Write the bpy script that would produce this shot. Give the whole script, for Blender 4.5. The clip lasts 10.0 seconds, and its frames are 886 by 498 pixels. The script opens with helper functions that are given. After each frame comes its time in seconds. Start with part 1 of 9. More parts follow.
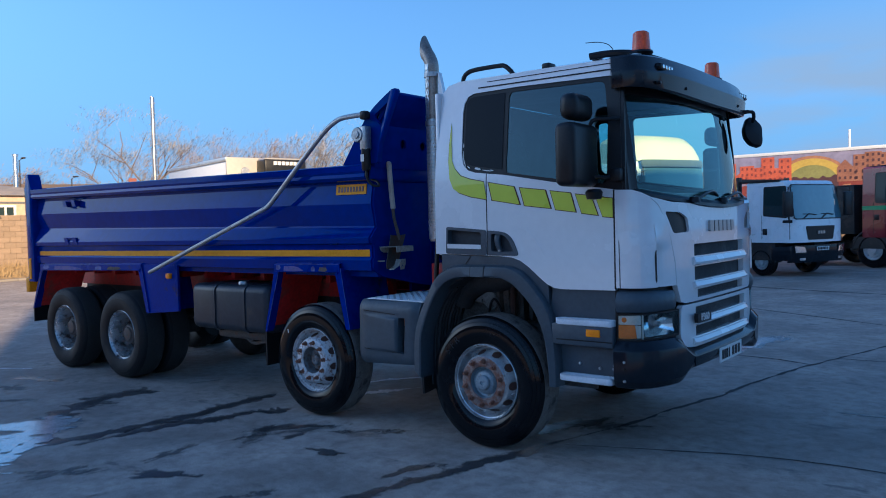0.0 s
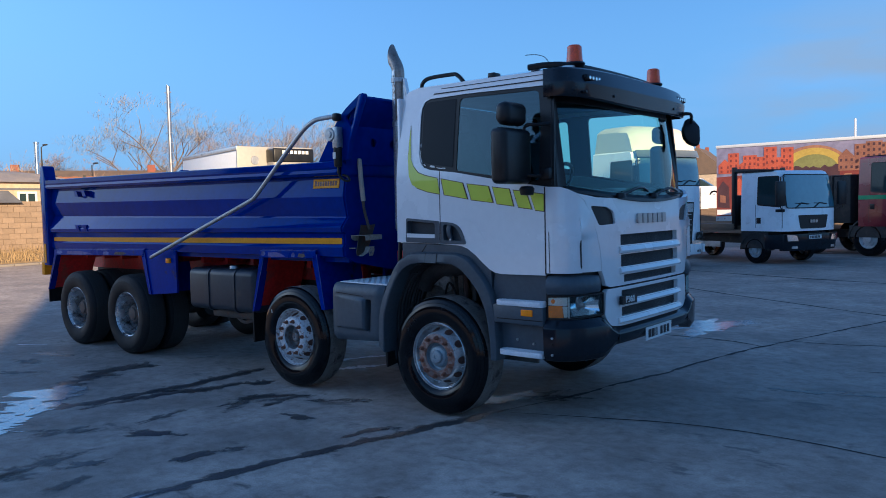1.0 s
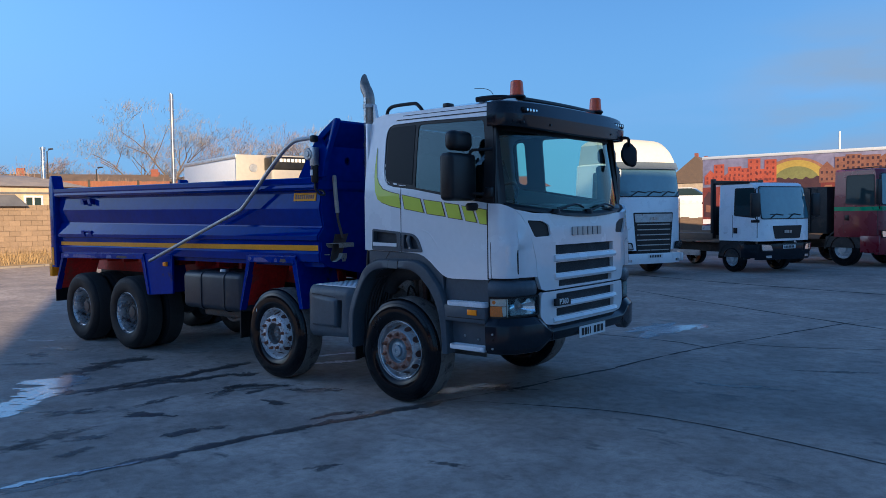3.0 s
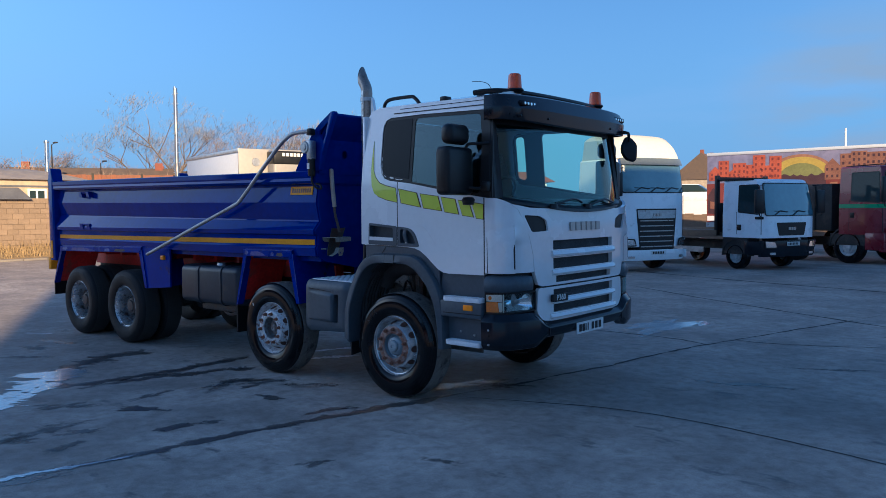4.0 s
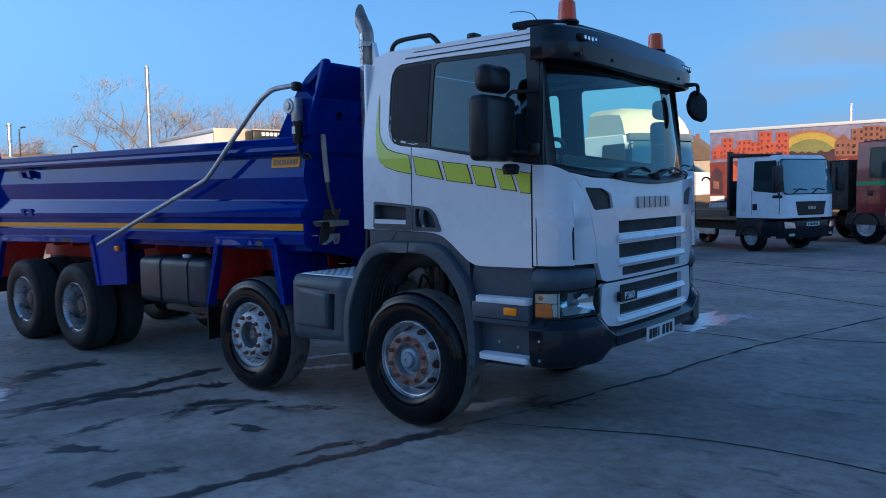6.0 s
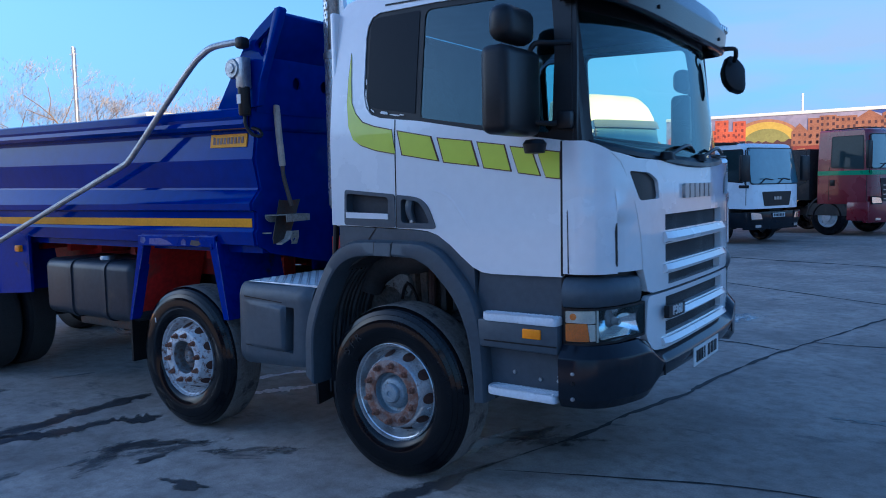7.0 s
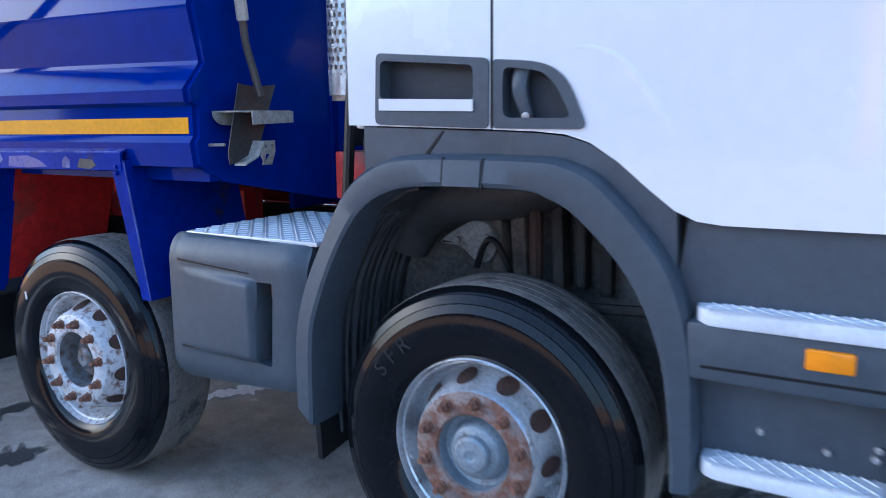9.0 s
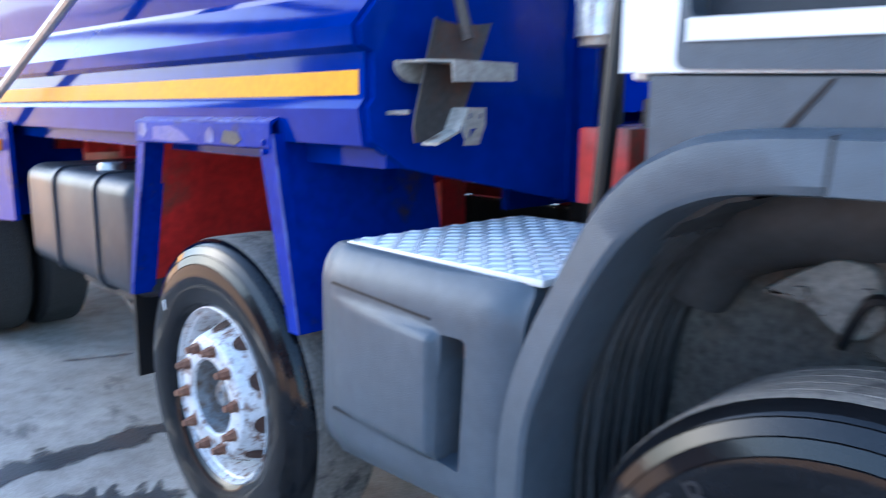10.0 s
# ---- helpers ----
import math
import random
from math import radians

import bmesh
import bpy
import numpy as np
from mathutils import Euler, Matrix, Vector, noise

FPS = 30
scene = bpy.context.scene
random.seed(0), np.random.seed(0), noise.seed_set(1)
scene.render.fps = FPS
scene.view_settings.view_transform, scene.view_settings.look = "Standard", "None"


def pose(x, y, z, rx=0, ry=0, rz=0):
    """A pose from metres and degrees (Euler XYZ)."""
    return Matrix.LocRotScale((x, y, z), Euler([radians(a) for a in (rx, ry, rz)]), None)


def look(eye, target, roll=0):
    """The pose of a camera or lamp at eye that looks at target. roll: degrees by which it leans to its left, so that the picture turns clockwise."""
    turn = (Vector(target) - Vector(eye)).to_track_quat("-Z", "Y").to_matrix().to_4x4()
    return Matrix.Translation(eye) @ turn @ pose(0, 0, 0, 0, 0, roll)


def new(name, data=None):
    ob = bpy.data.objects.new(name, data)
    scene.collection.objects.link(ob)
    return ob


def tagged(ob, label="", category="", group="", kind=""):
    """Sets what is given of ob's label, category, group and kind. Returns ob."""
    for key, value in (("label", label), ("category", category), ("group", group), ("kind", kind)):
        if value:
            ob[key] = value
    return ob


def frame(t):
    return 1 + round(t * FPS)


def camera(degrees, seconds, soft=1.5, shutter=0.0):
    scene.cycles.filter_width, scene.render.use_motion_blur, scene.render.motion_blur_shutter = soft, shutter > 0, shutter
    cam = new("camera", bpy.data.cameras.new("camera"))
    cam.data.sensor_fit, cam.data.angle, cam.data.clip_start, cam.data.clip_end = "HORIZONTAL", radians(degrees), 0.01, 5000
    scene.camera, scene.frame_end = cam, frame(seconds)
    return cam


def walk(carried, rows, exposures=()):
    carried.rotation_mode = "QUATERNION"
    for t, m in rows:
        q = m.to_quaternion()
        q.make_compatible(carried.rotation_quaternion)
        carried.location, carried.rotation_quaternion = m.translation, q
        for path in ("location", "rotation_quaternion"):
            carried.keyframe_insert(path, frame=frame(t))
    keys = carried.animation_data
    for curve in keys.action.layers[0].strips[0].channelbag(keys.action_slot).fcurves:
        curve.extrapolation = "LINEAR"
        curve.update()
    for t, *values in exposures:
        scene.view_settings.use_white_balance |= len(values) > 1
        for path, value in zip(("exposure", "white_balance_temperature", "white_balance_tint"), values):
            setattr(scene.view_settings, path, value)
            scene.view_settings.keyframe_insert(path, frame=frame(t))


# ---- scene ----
cam = camera(60.0, 10.0, soft=0.6, shutter=0.4)
PATH = [
    (0, (3.383, -6.056, 1.763), (2.157, -4.477, 1.694), -1.5),
    (0.5, (3.855, -6.107, 1.777), (2.577, -4.572, 1.669), -1.5),
    (1, (4.242, -6.308, 1.801), (2.978, -4.761, 1.697), -1.3),
    (1.5, (4.602, -6.472, 1.832), (3.327, -4.932, 1.758), -0.7),
    (2, (4.924, -6.646, 1.854), (3.638, -5.115, 1.788), -0.6),
    (2.5, (5.117, -6.773, 1.861), (3.85, -5.228, 1.779), -0.9),
    (4, (5.172, -6.666, 1.849), (3.893, -5.131, 1.748), -0.5),
    (4.5, (4.933, -6.528, 1.834), (3.648, -4.999, 1.728), -1.2),
    (5, (4.627, -6.312, 1.824), (3.328, -4.795, 1.714), -1.3),
    (5.5, (4.244, -5.923, 1.81), (2.948, -4.405, 1.683), -0.3),
    (5.7, (4.084, -5.792, 1.789), (2.805, -4.26, 1.655), -0.6),
    (7, (2.785, -4.74, 1.747), (1.661, -3.094, 1.58), -1.1),
    (7.5, (2.327, -4.401, 1.714), (1.245, -2.732, 1.507), -1.0),
    (8, (1.856, -4.012, 1.667), (0.842, -2.307, 1.418), -0.9),
    (8.5, (1.435, -3.631, 1.61), (0.475, -1.909, 1.274), -1.4),
    (9, (1.037, -3.177, 1.539), (0.043, -1.475, 1.197), -0.6),
    (9.5, (0.645, -2.697, 1.505), (-0.473, -1.061, 1.23), -0.6),
    (10, (0.297, -2.347, 1.454), (-1.116, -0.979, 1.091), 0.3),
]
EXPOSURES = [
    (0.0, 1.38, 4560, 5),
    (2.3, 1.17, 4560, 5),
    (5.7, 1.27, 4600, 5),
    (7.0, 1.72, 4560, 8),
    (7.5, 2.22, 5320, 11),
    (8.5, 2.84, 5780, 12),
    (9.0, 3.08, 5500, 11),
    (9.5, 3.47, 5150, 11),
    (10.0, 3.92, 5750, 8),
]
walk(cam, [(t, look(eye, target, roll)) for t, eye, target, roll in PATH], EXPOSURES)

# ---- light ----
world = bpy.data.worlds.new("world")
scene.world = world
world.use_nodes = True
SUN_EL, SUN_ROT = 17.0, 241.0
BANK = (-0.045, 0.990, 0.125)
def build_world():
    nt = world.node_tree
    nt.nodes.clear()
    out = nt.nodes.new("ShaderNodeOutputWorld")
    bg = nt.nodes.new("ShaderNodeBackground")
    sky = nt.nodes.new("ShaderNodeTexSky")
    sky.sky_type = 'NISHITA'
    sky.sun_disc = False
    sky.sun_elevation, sky.sun_rotation = radians(SUN_EL), radians(SUN_ROT)
    sky.air_density, sky.dust_density, sky.ozone_density = 1.0, 0.7, 2.2
    tc = nt.nodes.new("ShaderNodeTexCoord")
    mp = nt.nodes.new("ShaderNodeMapping")
    mp.inputs["Scale"].default_value = (1.0, 1.0, 5.0)
    mp.inputs["Location"].default_value = (3.1, 0.4, 0.0)
    no = nt.nodes.new("ShaderNodeTexNoise")
    no.inputs["Scale"].default_value = 1.7
    no.inputs["Detail"].default_value = 6.0
    no.inputs["Roughness"].default_value = 0.5
    ra = nt.nodes.new("ShaderNodeValToRGB")
    ra.color_ramp.elements[0].position = 0.5
    ra.color_ramp.elements[1].position = 0.72
    # clouds only low in the sky
    sep = nt.nodes.new("ShaderNodeSeparateXYZ")
    lo = nt.nodes.new("ShaderNodeMapRange")
    lo.inputs["From Min"].default_value, lo.inputs["From Max"].default_value = 0.24, 0.06
    mul = nt.nodes.new("ShaderNodeMath")
    mul.operation = 'MULTIPLY'
    mul2 = nt.nodes.new("ShaderNodeMath")
    mul2.operation = 'MULTIPLY'
    mul2.inputs[1].default_value = 0.75
    mix = nt.nodes.new("ShaderNodeMixRGB")
    mix.inputs["Color2"].default_value = (2.5, 3.0, 3.8, 1)
    # thin haze all round the horizon, and one soft cloud bank in the north-west
    hz = nt.nodes.new("ShaderNodeMapRange")
    hz.interpolation_type = 'SMOOTHSTEP'
    hz.inputs["From Min"].default_value, hz.inputs["From Max"].default_value = 0.40, 0.0
    hz.inputs["To Max"].default_value = 0.88
    haze = nt.nodes.new("ShaderNodeMixRGB")
    haze.inputs["Color2"].default_value = (1.40, 2.32, 3.28, 1)
    dot = nt.nodes.new("ShaderNodeVectorMath")
    dot.operation = 'DOT_PRODUCT'
    dot.inputs[1].default_value = BANK
    near = nt.nodes.new("ShaderNodeMapRange")
    near.interpolation_type = 'SMOOTHSTEP'
    near.inputs["From Min"].default_value, near.inputs["From Max"].default_value = 0.95, 0.985
    near.inputs["To Max"].default_value = 0.95
    mp2 = nt.nodes.new("ShaderNodeMapping")
    mp2.inputs["Scale"].default_value = (1.0, 1.0, 4.0)
    no2 = nt.nodes.new("ShaderNodeTexNoise")
    no2.inputs["Scale"].default_value, no2.inputs["Detail"].default_value = 4.5, 7.0
    ra2 = nt.nodes.new("ShaderNodeMapRange")
    ra2.inputs["From Min"].default_value, ra2.inputs["From Max"].default_value = 0.36, 0.56
    lo2 = nt.nodes.new("ShaderNodeMapRange")
    lo2.interpolation_type = 'SMOOTHSTEP'
    lo2.inputs["From Min"].default_value, lo2.inputs["From Max"].default_value = 0.26, 0.14
    m3 = nt.nodes.new("ShaderNodeMath")
    m3.operation = 'MULTIPLY'
    m4 = nt.nodes.new("ShaderNodeMath")
    m4.operation = 'MULTIPLY'
    bank = nt.nodes.new("ShaderNodeMixRGB")
    bank.inputs["Color2"].default_value = (2.25, 2.50, 2.70, 1)
    ln = nt.links.new
    ln(tc.outputs["Generated"], mp.inputs["Vector"])
    ln(mp.outputs[0], no.inputs["Vector"])
    ln(no.outputs["Fac"], ra.inputs["Fac"])
    ln(tc.outputs["Generated"], sep.inputs[0])
    ln(sep.outputs["Z"], lo.inputs["Value"])
    ln(ra.outputs["Color"], mul.inputs[0])
    ln(lo.outputs[0], mul.inputs[1])
    ln(mul.outputs[0], mul2.inputs[0])
    ln(mul2.outputs[0], mix.inputs["Fac"])
    ln(sep.outputs["Z"], hz.inputs["Value"])
    ln(hz.outputs[0], haze.inputs["Fac"])
    ln(sky.outputs[0], haze.inputs["Color1"])
    ln(haze.outputs[0], mix.inputs["Color1"])
    ln(tc.outputs["Generated"], dot.inputs[0])
    ln(dot.outputs["Value"], near.inputs["Value"])
    ln(tc.outputs["Generated"], mp2.inputs["Vector"])
    ln(mp2.outputs[0], no2.inputs["Vector"])
    ln(no2.outputs["Fac"], ra2.inputs["Value"])
    ln(sep.outputs["Z"], lo2.inputs["Value"])
    ln(ra2.outputs[0], m3.inputs[0])
    ln(lo2.outputs[0], m3.inputs[1])
    ln(m3.outputs[0], m4.inputs[0])
    ln(near.outputs[0], m4.inputs[1])
    ln(m4.outputs[0], bank.inputs["Fac"])
    ln(mix.outputs[0], bank.inputs["Color1"])
    ln(bank.outputs[0], bg.inputs["Color"])
    bg.inputs["Strength"].default_value = 0.07
    ln(bg.outputs[0], out.inputs[0])
build_world()
sun_lamp = bpy.data.lights.new("sun", 'SUN')
sun_lamp.energy, sun_lamp.angle, sun_lamp.color = 5.0, radians(0.5), (1.0, 0.58, 0.24)
sun = new("sun", sun_lamp)
ce, se = math.cos(radians(SUN_EL)), math.sin(radians(SUN_EL))
sun.matrix_world = look((20, -11, 8), (20 - 0.875 * ce, -11 + 0.484 * ce, 8 - se))

# ---- materials ----
def mat(name, col, rough=0.5, metal=0.0, var=0.12, scale=4.0, bump=0.0, bscale=60.0, coat=0.0, dirt=None, dirt_amt=0.5, dirt_scale=3.0, spec=0.5, random_var=0.0, stretch=(1, 1, 1), sheen=(1, 1, 1)):
    m = bpy.data.materials.new(name)
    m.use_nodes = True
    nt = m.node_tree
    b = nt.nodes["Principled BSDF"]
    ln = nt.links.new
    tc = nt.nodes.new("ShaderNodeTexCoord")
    mp = nt.nodes.new("ShaderNodeMapping")
    mp.inputs["Scale"].default_value = stretch
    ln(tc.outputs["Object"], mp.inputs["Vector"])
    n1 = nt.nodes.new("ShaderNodeTexNoise")
    n1.inputs["Scale"].default_value, n1.inputs["Detail"].default_value = scale, 8.0
    ln(mp.outputs[0], n1.inputs["Vector"])
    n2 = nt.nodes.new("ShaderNodeTexNoise")
    n2.inputs["Scale"].default_value, n2.inputs["Detail"].default_value = scale * 9, 4.0
    ln(mp.outputs[0], n2.inputs["Vector"])
    mx = nt.nodes.new("ShaderNodeMath")
    mx.operation = 'ADD'
    ln(n1.outputs["Fac"], mx.inputs[0])
    ln(n2.outputs["Fac"], mx.inputs[1])
    mr = nt.nodes.new("ShaderNodeMapRange")
    mr.inputs["From Min"].default_value, mr.inputs["From Max"].default_value = 0.7, 1.3
    mr.inputs["To Min"].default_value, mr.inputs["To Max"].default_value = 1 - var, 1 + var
    ln(mx.outputs[0], mr.inputs["Value"])
    vm = nt.nodes.new("ShaderNodeVectorMath")
    vm.operation = 'SCALE'
    vm.inputs[0].default_value = col
    last = mr.outputs[0]
    if random_var:
        oi = nt.nodes.new("ShaderNodeObjectInfo")
        r2 = nt.nodes.new("ShaderNodeMapRange")
        r2.inputs["To Min"].default_value, r2.inputs["To Max"].default_value = 1 - random_var, 1 + random_var
        ln(oi.outputs["Random"], r2.inputs["Value"])
        mm = nt.nodes.new("ShaderNodeMath")
        mm.operation = 'MULTIPLY'
        ln(last, mm.inputs[0])
        ln(r2.outputs[0], mm.inputs[1])
        last = mm.outputs[0]
    ln(last, vm.inputs["Scale"])
    colour = vm.outputs[0]
    rv = nt.nodes.new("ShaderNodeMapRange")
    rv.inputs["From Min"].default_value, rv.inputs["From Max"].default_value = 0.35, 0.65
    rv.inputs["To Min"].default_value, rv.inputs["To Max"].default_value = max(0.02, rough * 0.85), min(1, rough * 1.15)
    ln(n1.outputs["Fac"], rv.inputs["Value"])
    ln(rv.outputs[0], b.inputs["Roughness"])
    if dirt:
        n3 = nt.nodes.new("ShaderNodeTexNoise")
        n3.inputs["Scale"].default_value, n3.inputs["Detail"].default_value = dirt_scale, 10.0
        n3.inputs["Roughness"].default_value = 0.65
        ln(mp.outputs[0], n3.inputs["Vector"])
        rr = nt.nodes.new("ShaderNodeMapRange")
        rr.inputs["From Min"].default_value, rr.inputs["From Max"].default_value = 0.66 - 0.3 * dirt_amt, 0.74 - 0.2 * dirt_amt
        ln(n3.outputs["Fac"], rr.inputs["Value"])
        dm = nt.nodes.new("ShaderNodeMixRGB")
        dm.inputs["Color2"].default_value = (*dirt, 1)
        ln(rr.outputs[0], dm.inputs["Fac"])
        ln(colour, dm.inputs["Color1"])
        colour = dm.outputs[0]
    ln(colour, b.inputs["Base Color"])
    b.inputs["Metallic"].default_value = metal
    b.inputs["Specular IOR Level"].default_value = spec
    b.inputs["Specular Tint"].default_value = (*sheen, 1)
    b.inputs["Coat Weight"].default_value = coat
    b.inputs["Coat Roughness"].default_value = 0.04
    if bump:
        nb = nt.nodes.new("ShaderNodeTexNoise")
        nb.inputs["Scale"].default_value, nb.inputs["Detail"].default_value = bscale, 6.0
        ln(mp.outputs[0], nb.inputs["Vector"])
        bp = nt.nodes.new("ShaderNodeBump")
        bp.inputs["Strength"].default_value, bp.inputs["Distance"].default_value = bump, 0.01
        ln(nb.outputs["Fac"], bp.inputs["Height"])
        ln(bp.outputs[0], b.inputs["Normal"])
    return m

def glass_mat(name, tint, rough=0.0, ior=1.8):
    m = bpy.data.materials.new(name)
    m.use_nodes = True
    nt = m.node_tree
    nt.nodes.clear()
    out = nt.nodes.new("ShaderNodeOutputMaterial")
    tr = nt.nodes.new("ShaderNodeBsdfTransparent")
    tr.inputs["Color"].default_value = (*tint, 1)
    gl = nt.nodes.new("ShaderNodeBsdfGlossy")
    gl.inputs["Roughness"].default_value = rough
    # gloss tinted blue-green so that mirrored sky looks bluer
    gl.inputs["Color"].default_value = (0.74, 0.94, 1.0, 1)
    fr = nt.nodes.new("ShaderNodeFresnel")
    fr.inputs["IOR"].default_value = ior
    mx = nt.nodes.new("ShaderNodeMixShader")
    nt.links.new(fr.outputs[0], mx.inputs[0])
    nt.links.new(tr.outputs[0], mx.inputs[1])
    nt.links.new(gl.outputs[0], mx.inputs[2])
    nt.links.new(mx.outputs[0], out.inputs[0])
    return m

def ground_mat():
    m = bpy.data.materials.new("worn_yard_concrete")
    m.use_nodes = True
    nt = m.node_tree
    b = nt.nodes["Principled BSDF"]
    ln = nt.links.new
    tc = nt.nodes.new("ShaderNodeTexCoord")
    def noise_node(s, d=8.0, r=0.55, st=(1, 1, 1), loc=(0, 0, 0)):
        mp = nt.nodes.new("ShaderNodeMapping")
        mp.inputs["Scale"].default_value = st
        mp.inputs["Location"].default_value = loc
        ln(tc.outputs["Object"], mp.inputs["Vector"])
        n = nt.nodes.new("ShaderNodeTexNoise")
        n.inputs["Scale"].default_value, n.inputs["Detail"].default_value, n.inputs["Roughness"].default_value = s, d, r
        ln(mp.outputs[0], n.inputs["Vector"])
        return n
    def rng(src, a, c, lo=0.0, hi=1.0):
        r = nt.nodes.new("ShaderNodeMapRange")
        r.inputs["From Min"].default_value, r.inputs["From Max"].default_value = a, c
        r.inputs["To Min"].default_value, r.inputs["To Max"].default_value = lo, hi
        ln(src, r.inputs["Value"])
        return r.outputs[0]
    def mixc(fac, c1, c2):
        x = nt.nodes.new("ShaderNodeMixRGB")
        ln(fac, x.inputs["Fac"])
        for s, c in (("Color1", c1), ("Color2", c2)):
            if isinstance(c, tuple):
                x.inputs[s].default_value = (*c, 1)
            else:
                ln(c, x.inputs[s])
        return x.outputs[0]
    big = noise_node(0.16, 5)
    mid = noise_node(0.9, 10, 0.68, loc=(4, 2, 0))
    fine = noise_node(90, 3)
    col = mixc(rng(big.outputs["Fac"], 0.35, 0.65), (0.425, 0.371, 0.322), (0.575, 0.505, 0.44))
    col = mixc(rng(mid.outputs["Fac"], 0.40, 0.62, 0.0, 0.7), col, (0.225, 0.195, 0.17))
    col = mixc(rng(fine.outputs["Fac"], 0.3, 0.7, 0.0, 0.35), col, (0.12, 0.112, 0.105))
    grit = noise_node(7.5, 12, 0.72, loc=(9, 3, 0))
    col = mixc(rng(grit.outputs["Fac"], 0.44, 0.66, 0.0, 0.5), col, (0.145, 0.121, 0.10))
    pale = noise_node(3.1, 12, 0.74, loc=(2, 8, 0))
    col = mixc(rng(pale.outputs["Fac"], 0.55, 0.72, 0.0, 0.4), col, (0.47, 0.41, 0.345))
    # tyre scrubs and damp stains, drawn out along the yard
    stain = noise_node(2.1, 12, 0.66, st=(0.55, 1.3, 1), loc=(1.3, 7.7, 0))
    sf = rng(stain.outputs["Fac"], 0.60, 0.66)
    col = mixc(rng(stain.outputs["Fac"], 0.60, 0.66, 0.0, 0.65), col, (0.06, 0.06, 0.062))
    ln(col, b.inputs["Base Color"])
    r1 = rng(mid.outputs["Fac"], 0.35, 0.7, 0.78, 0.52)
    sub = nt.nodes.new("ShaderNodeMath")
    sub.operation = 'MULTIPLY_ADD'
    ln(sf, sub.inputs[0])
    sub.inputs[1].default_value = -0.28
    ln(r1, sub.inputs[2])
    ln(sub.outputs[0], b.inputs["Roughness"])
    b.inputs["Specular IOR Level"].default_value = 0.05
    bp = nt.nodes.new("ShaderNodeBump")
    bp.inputs["Strength"].default_value, bp.inputs["Distance"].default_value = 0.55, 0.006
    ln(fine.outputs["Fac"], bp.inputs["Height"])
    ln(bp.outputs[0], b.inputs["Normal"])
    return m

M = {}
M["ground"] = ground_mat()
M["white"] = mat("white_cab_paint", (0.755, 0.76, 0.765), 0.25, var=0.03, scale=2, coat=1.0, bump=0.03, bscale=3, dirt=(0.66, 0.65, 0.64), dirt_amt=0.1, dirt_scale=1.2)
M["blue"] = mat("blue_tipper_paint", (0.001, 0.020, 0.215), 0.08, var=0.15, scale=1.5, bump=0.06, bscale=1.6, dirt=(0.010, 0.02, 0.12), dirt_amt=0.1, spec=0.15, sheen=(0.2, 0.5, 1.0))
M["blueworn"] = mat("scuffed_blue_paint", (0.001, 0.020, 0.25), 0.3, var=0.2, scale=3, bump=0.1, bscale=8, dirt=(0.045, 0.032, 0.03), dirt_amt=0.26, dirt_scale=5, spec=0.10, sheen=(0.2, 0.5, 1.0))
M["scuffblue"] = mat("chalky_scuffed_blue", (0.10, 0.085, 0.28), 0.6, var=0.3, scale=10, dirt=(0.004, 0.02, 0.22), dirt_amt=0.5, dirt_scale=9)
M["wornedge"] = mat("paint_worn_from_edge", (0.075, 0.115, 0.36), 0.45, var=0.4, scale=20, dirt=(0.01, 0.02, 0.18), dirt_amt=0.75, dirt_scale=16)
M["dustbrown"] = mat("brown_dusty_pressing", (0.11, 0.085, 0.068), 0.85, var=0.35, scale=8, bump=0.4, bscale=40, dirt=(0.05, 0.04, 0.035), dirt_amt=0.5, dirt_scale=7)
M["grey"] = mat("grey_grained_plastic", (0.060, 0.074, 0.091), 0.40, var=0.16, scale=3, bump=0.14, bscale=350, dirt=(0.088, 0.092, 0.096), dirt_amt=0.10, dirt_scale=2, spec=0.42)
M["black"] = mat("black_plastic", (0.009, 0.0095, 0.011), 0.40, var=0.2, scale=5, bump=0.1, bscale=200, spec=0.32)
M["gloss_black"] = mat("gloss_black_plastic", (0.006, 0.007, 0.010), 0.12, var=0.1, spec=0.14)
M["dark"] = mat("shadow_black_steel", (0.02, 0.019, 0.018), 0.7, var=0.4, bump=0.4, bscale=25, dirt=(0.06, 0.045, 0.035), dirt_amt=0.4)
M["mesh"] = mat("black_grille_mesh", (0.02, 0.021, 0.024), 0.6, var=0.2, bump=1.0, bscale=260)
M["rubber"] = mat("dressed_tyre_sidewall", (0.006, 0.0065, 0.008), 0.10, var=0.3, scale=8, bump=0.015, bscale=60, spec=0.26)
M["tread"] = mat("scuffed_tyre_tread", (0.19, 0.166, 0.145), 0.88, var=0.35, scale=9, bump=0.5, bscale=50, dirt=(0.06, 0.054, 0.05), dirt_amt=0.5, dirt_scale=9)
M["dulltyre"] = mat("dull_black_tyre", (0.013, 0.013, 0.014), 0.62, var=0.35, scale=6, bump=0.1, bscale=60, spec=0.25)
M["dulltread"] = mat("dark_tyre_tread", (0.032, 0.030, 0.028), 0.9, var=0.3, scale=9, bump=0.5, bscale=50)
M["rim"] = mat("chipped_silver_wheel_paint", (0.56, 0.57, 0.58), 0.24, metal=0.6, var=0.25, scale=10, bump=0.15, bscale=60, dirt=(0.15, 0.08, 0.055), dirt_amt=0.28, dirt_scale=18)
M["rimrear"] = mat("dull_steel_wheel", (0.60, 0.605, 0.61), 0.28, metal=0.75, var=0.25, scale=8, bump=0.2, bscale=50, dirt=(0.06, 0.045, 0.04), dirt_amt=0.42, dirt_scale=9)
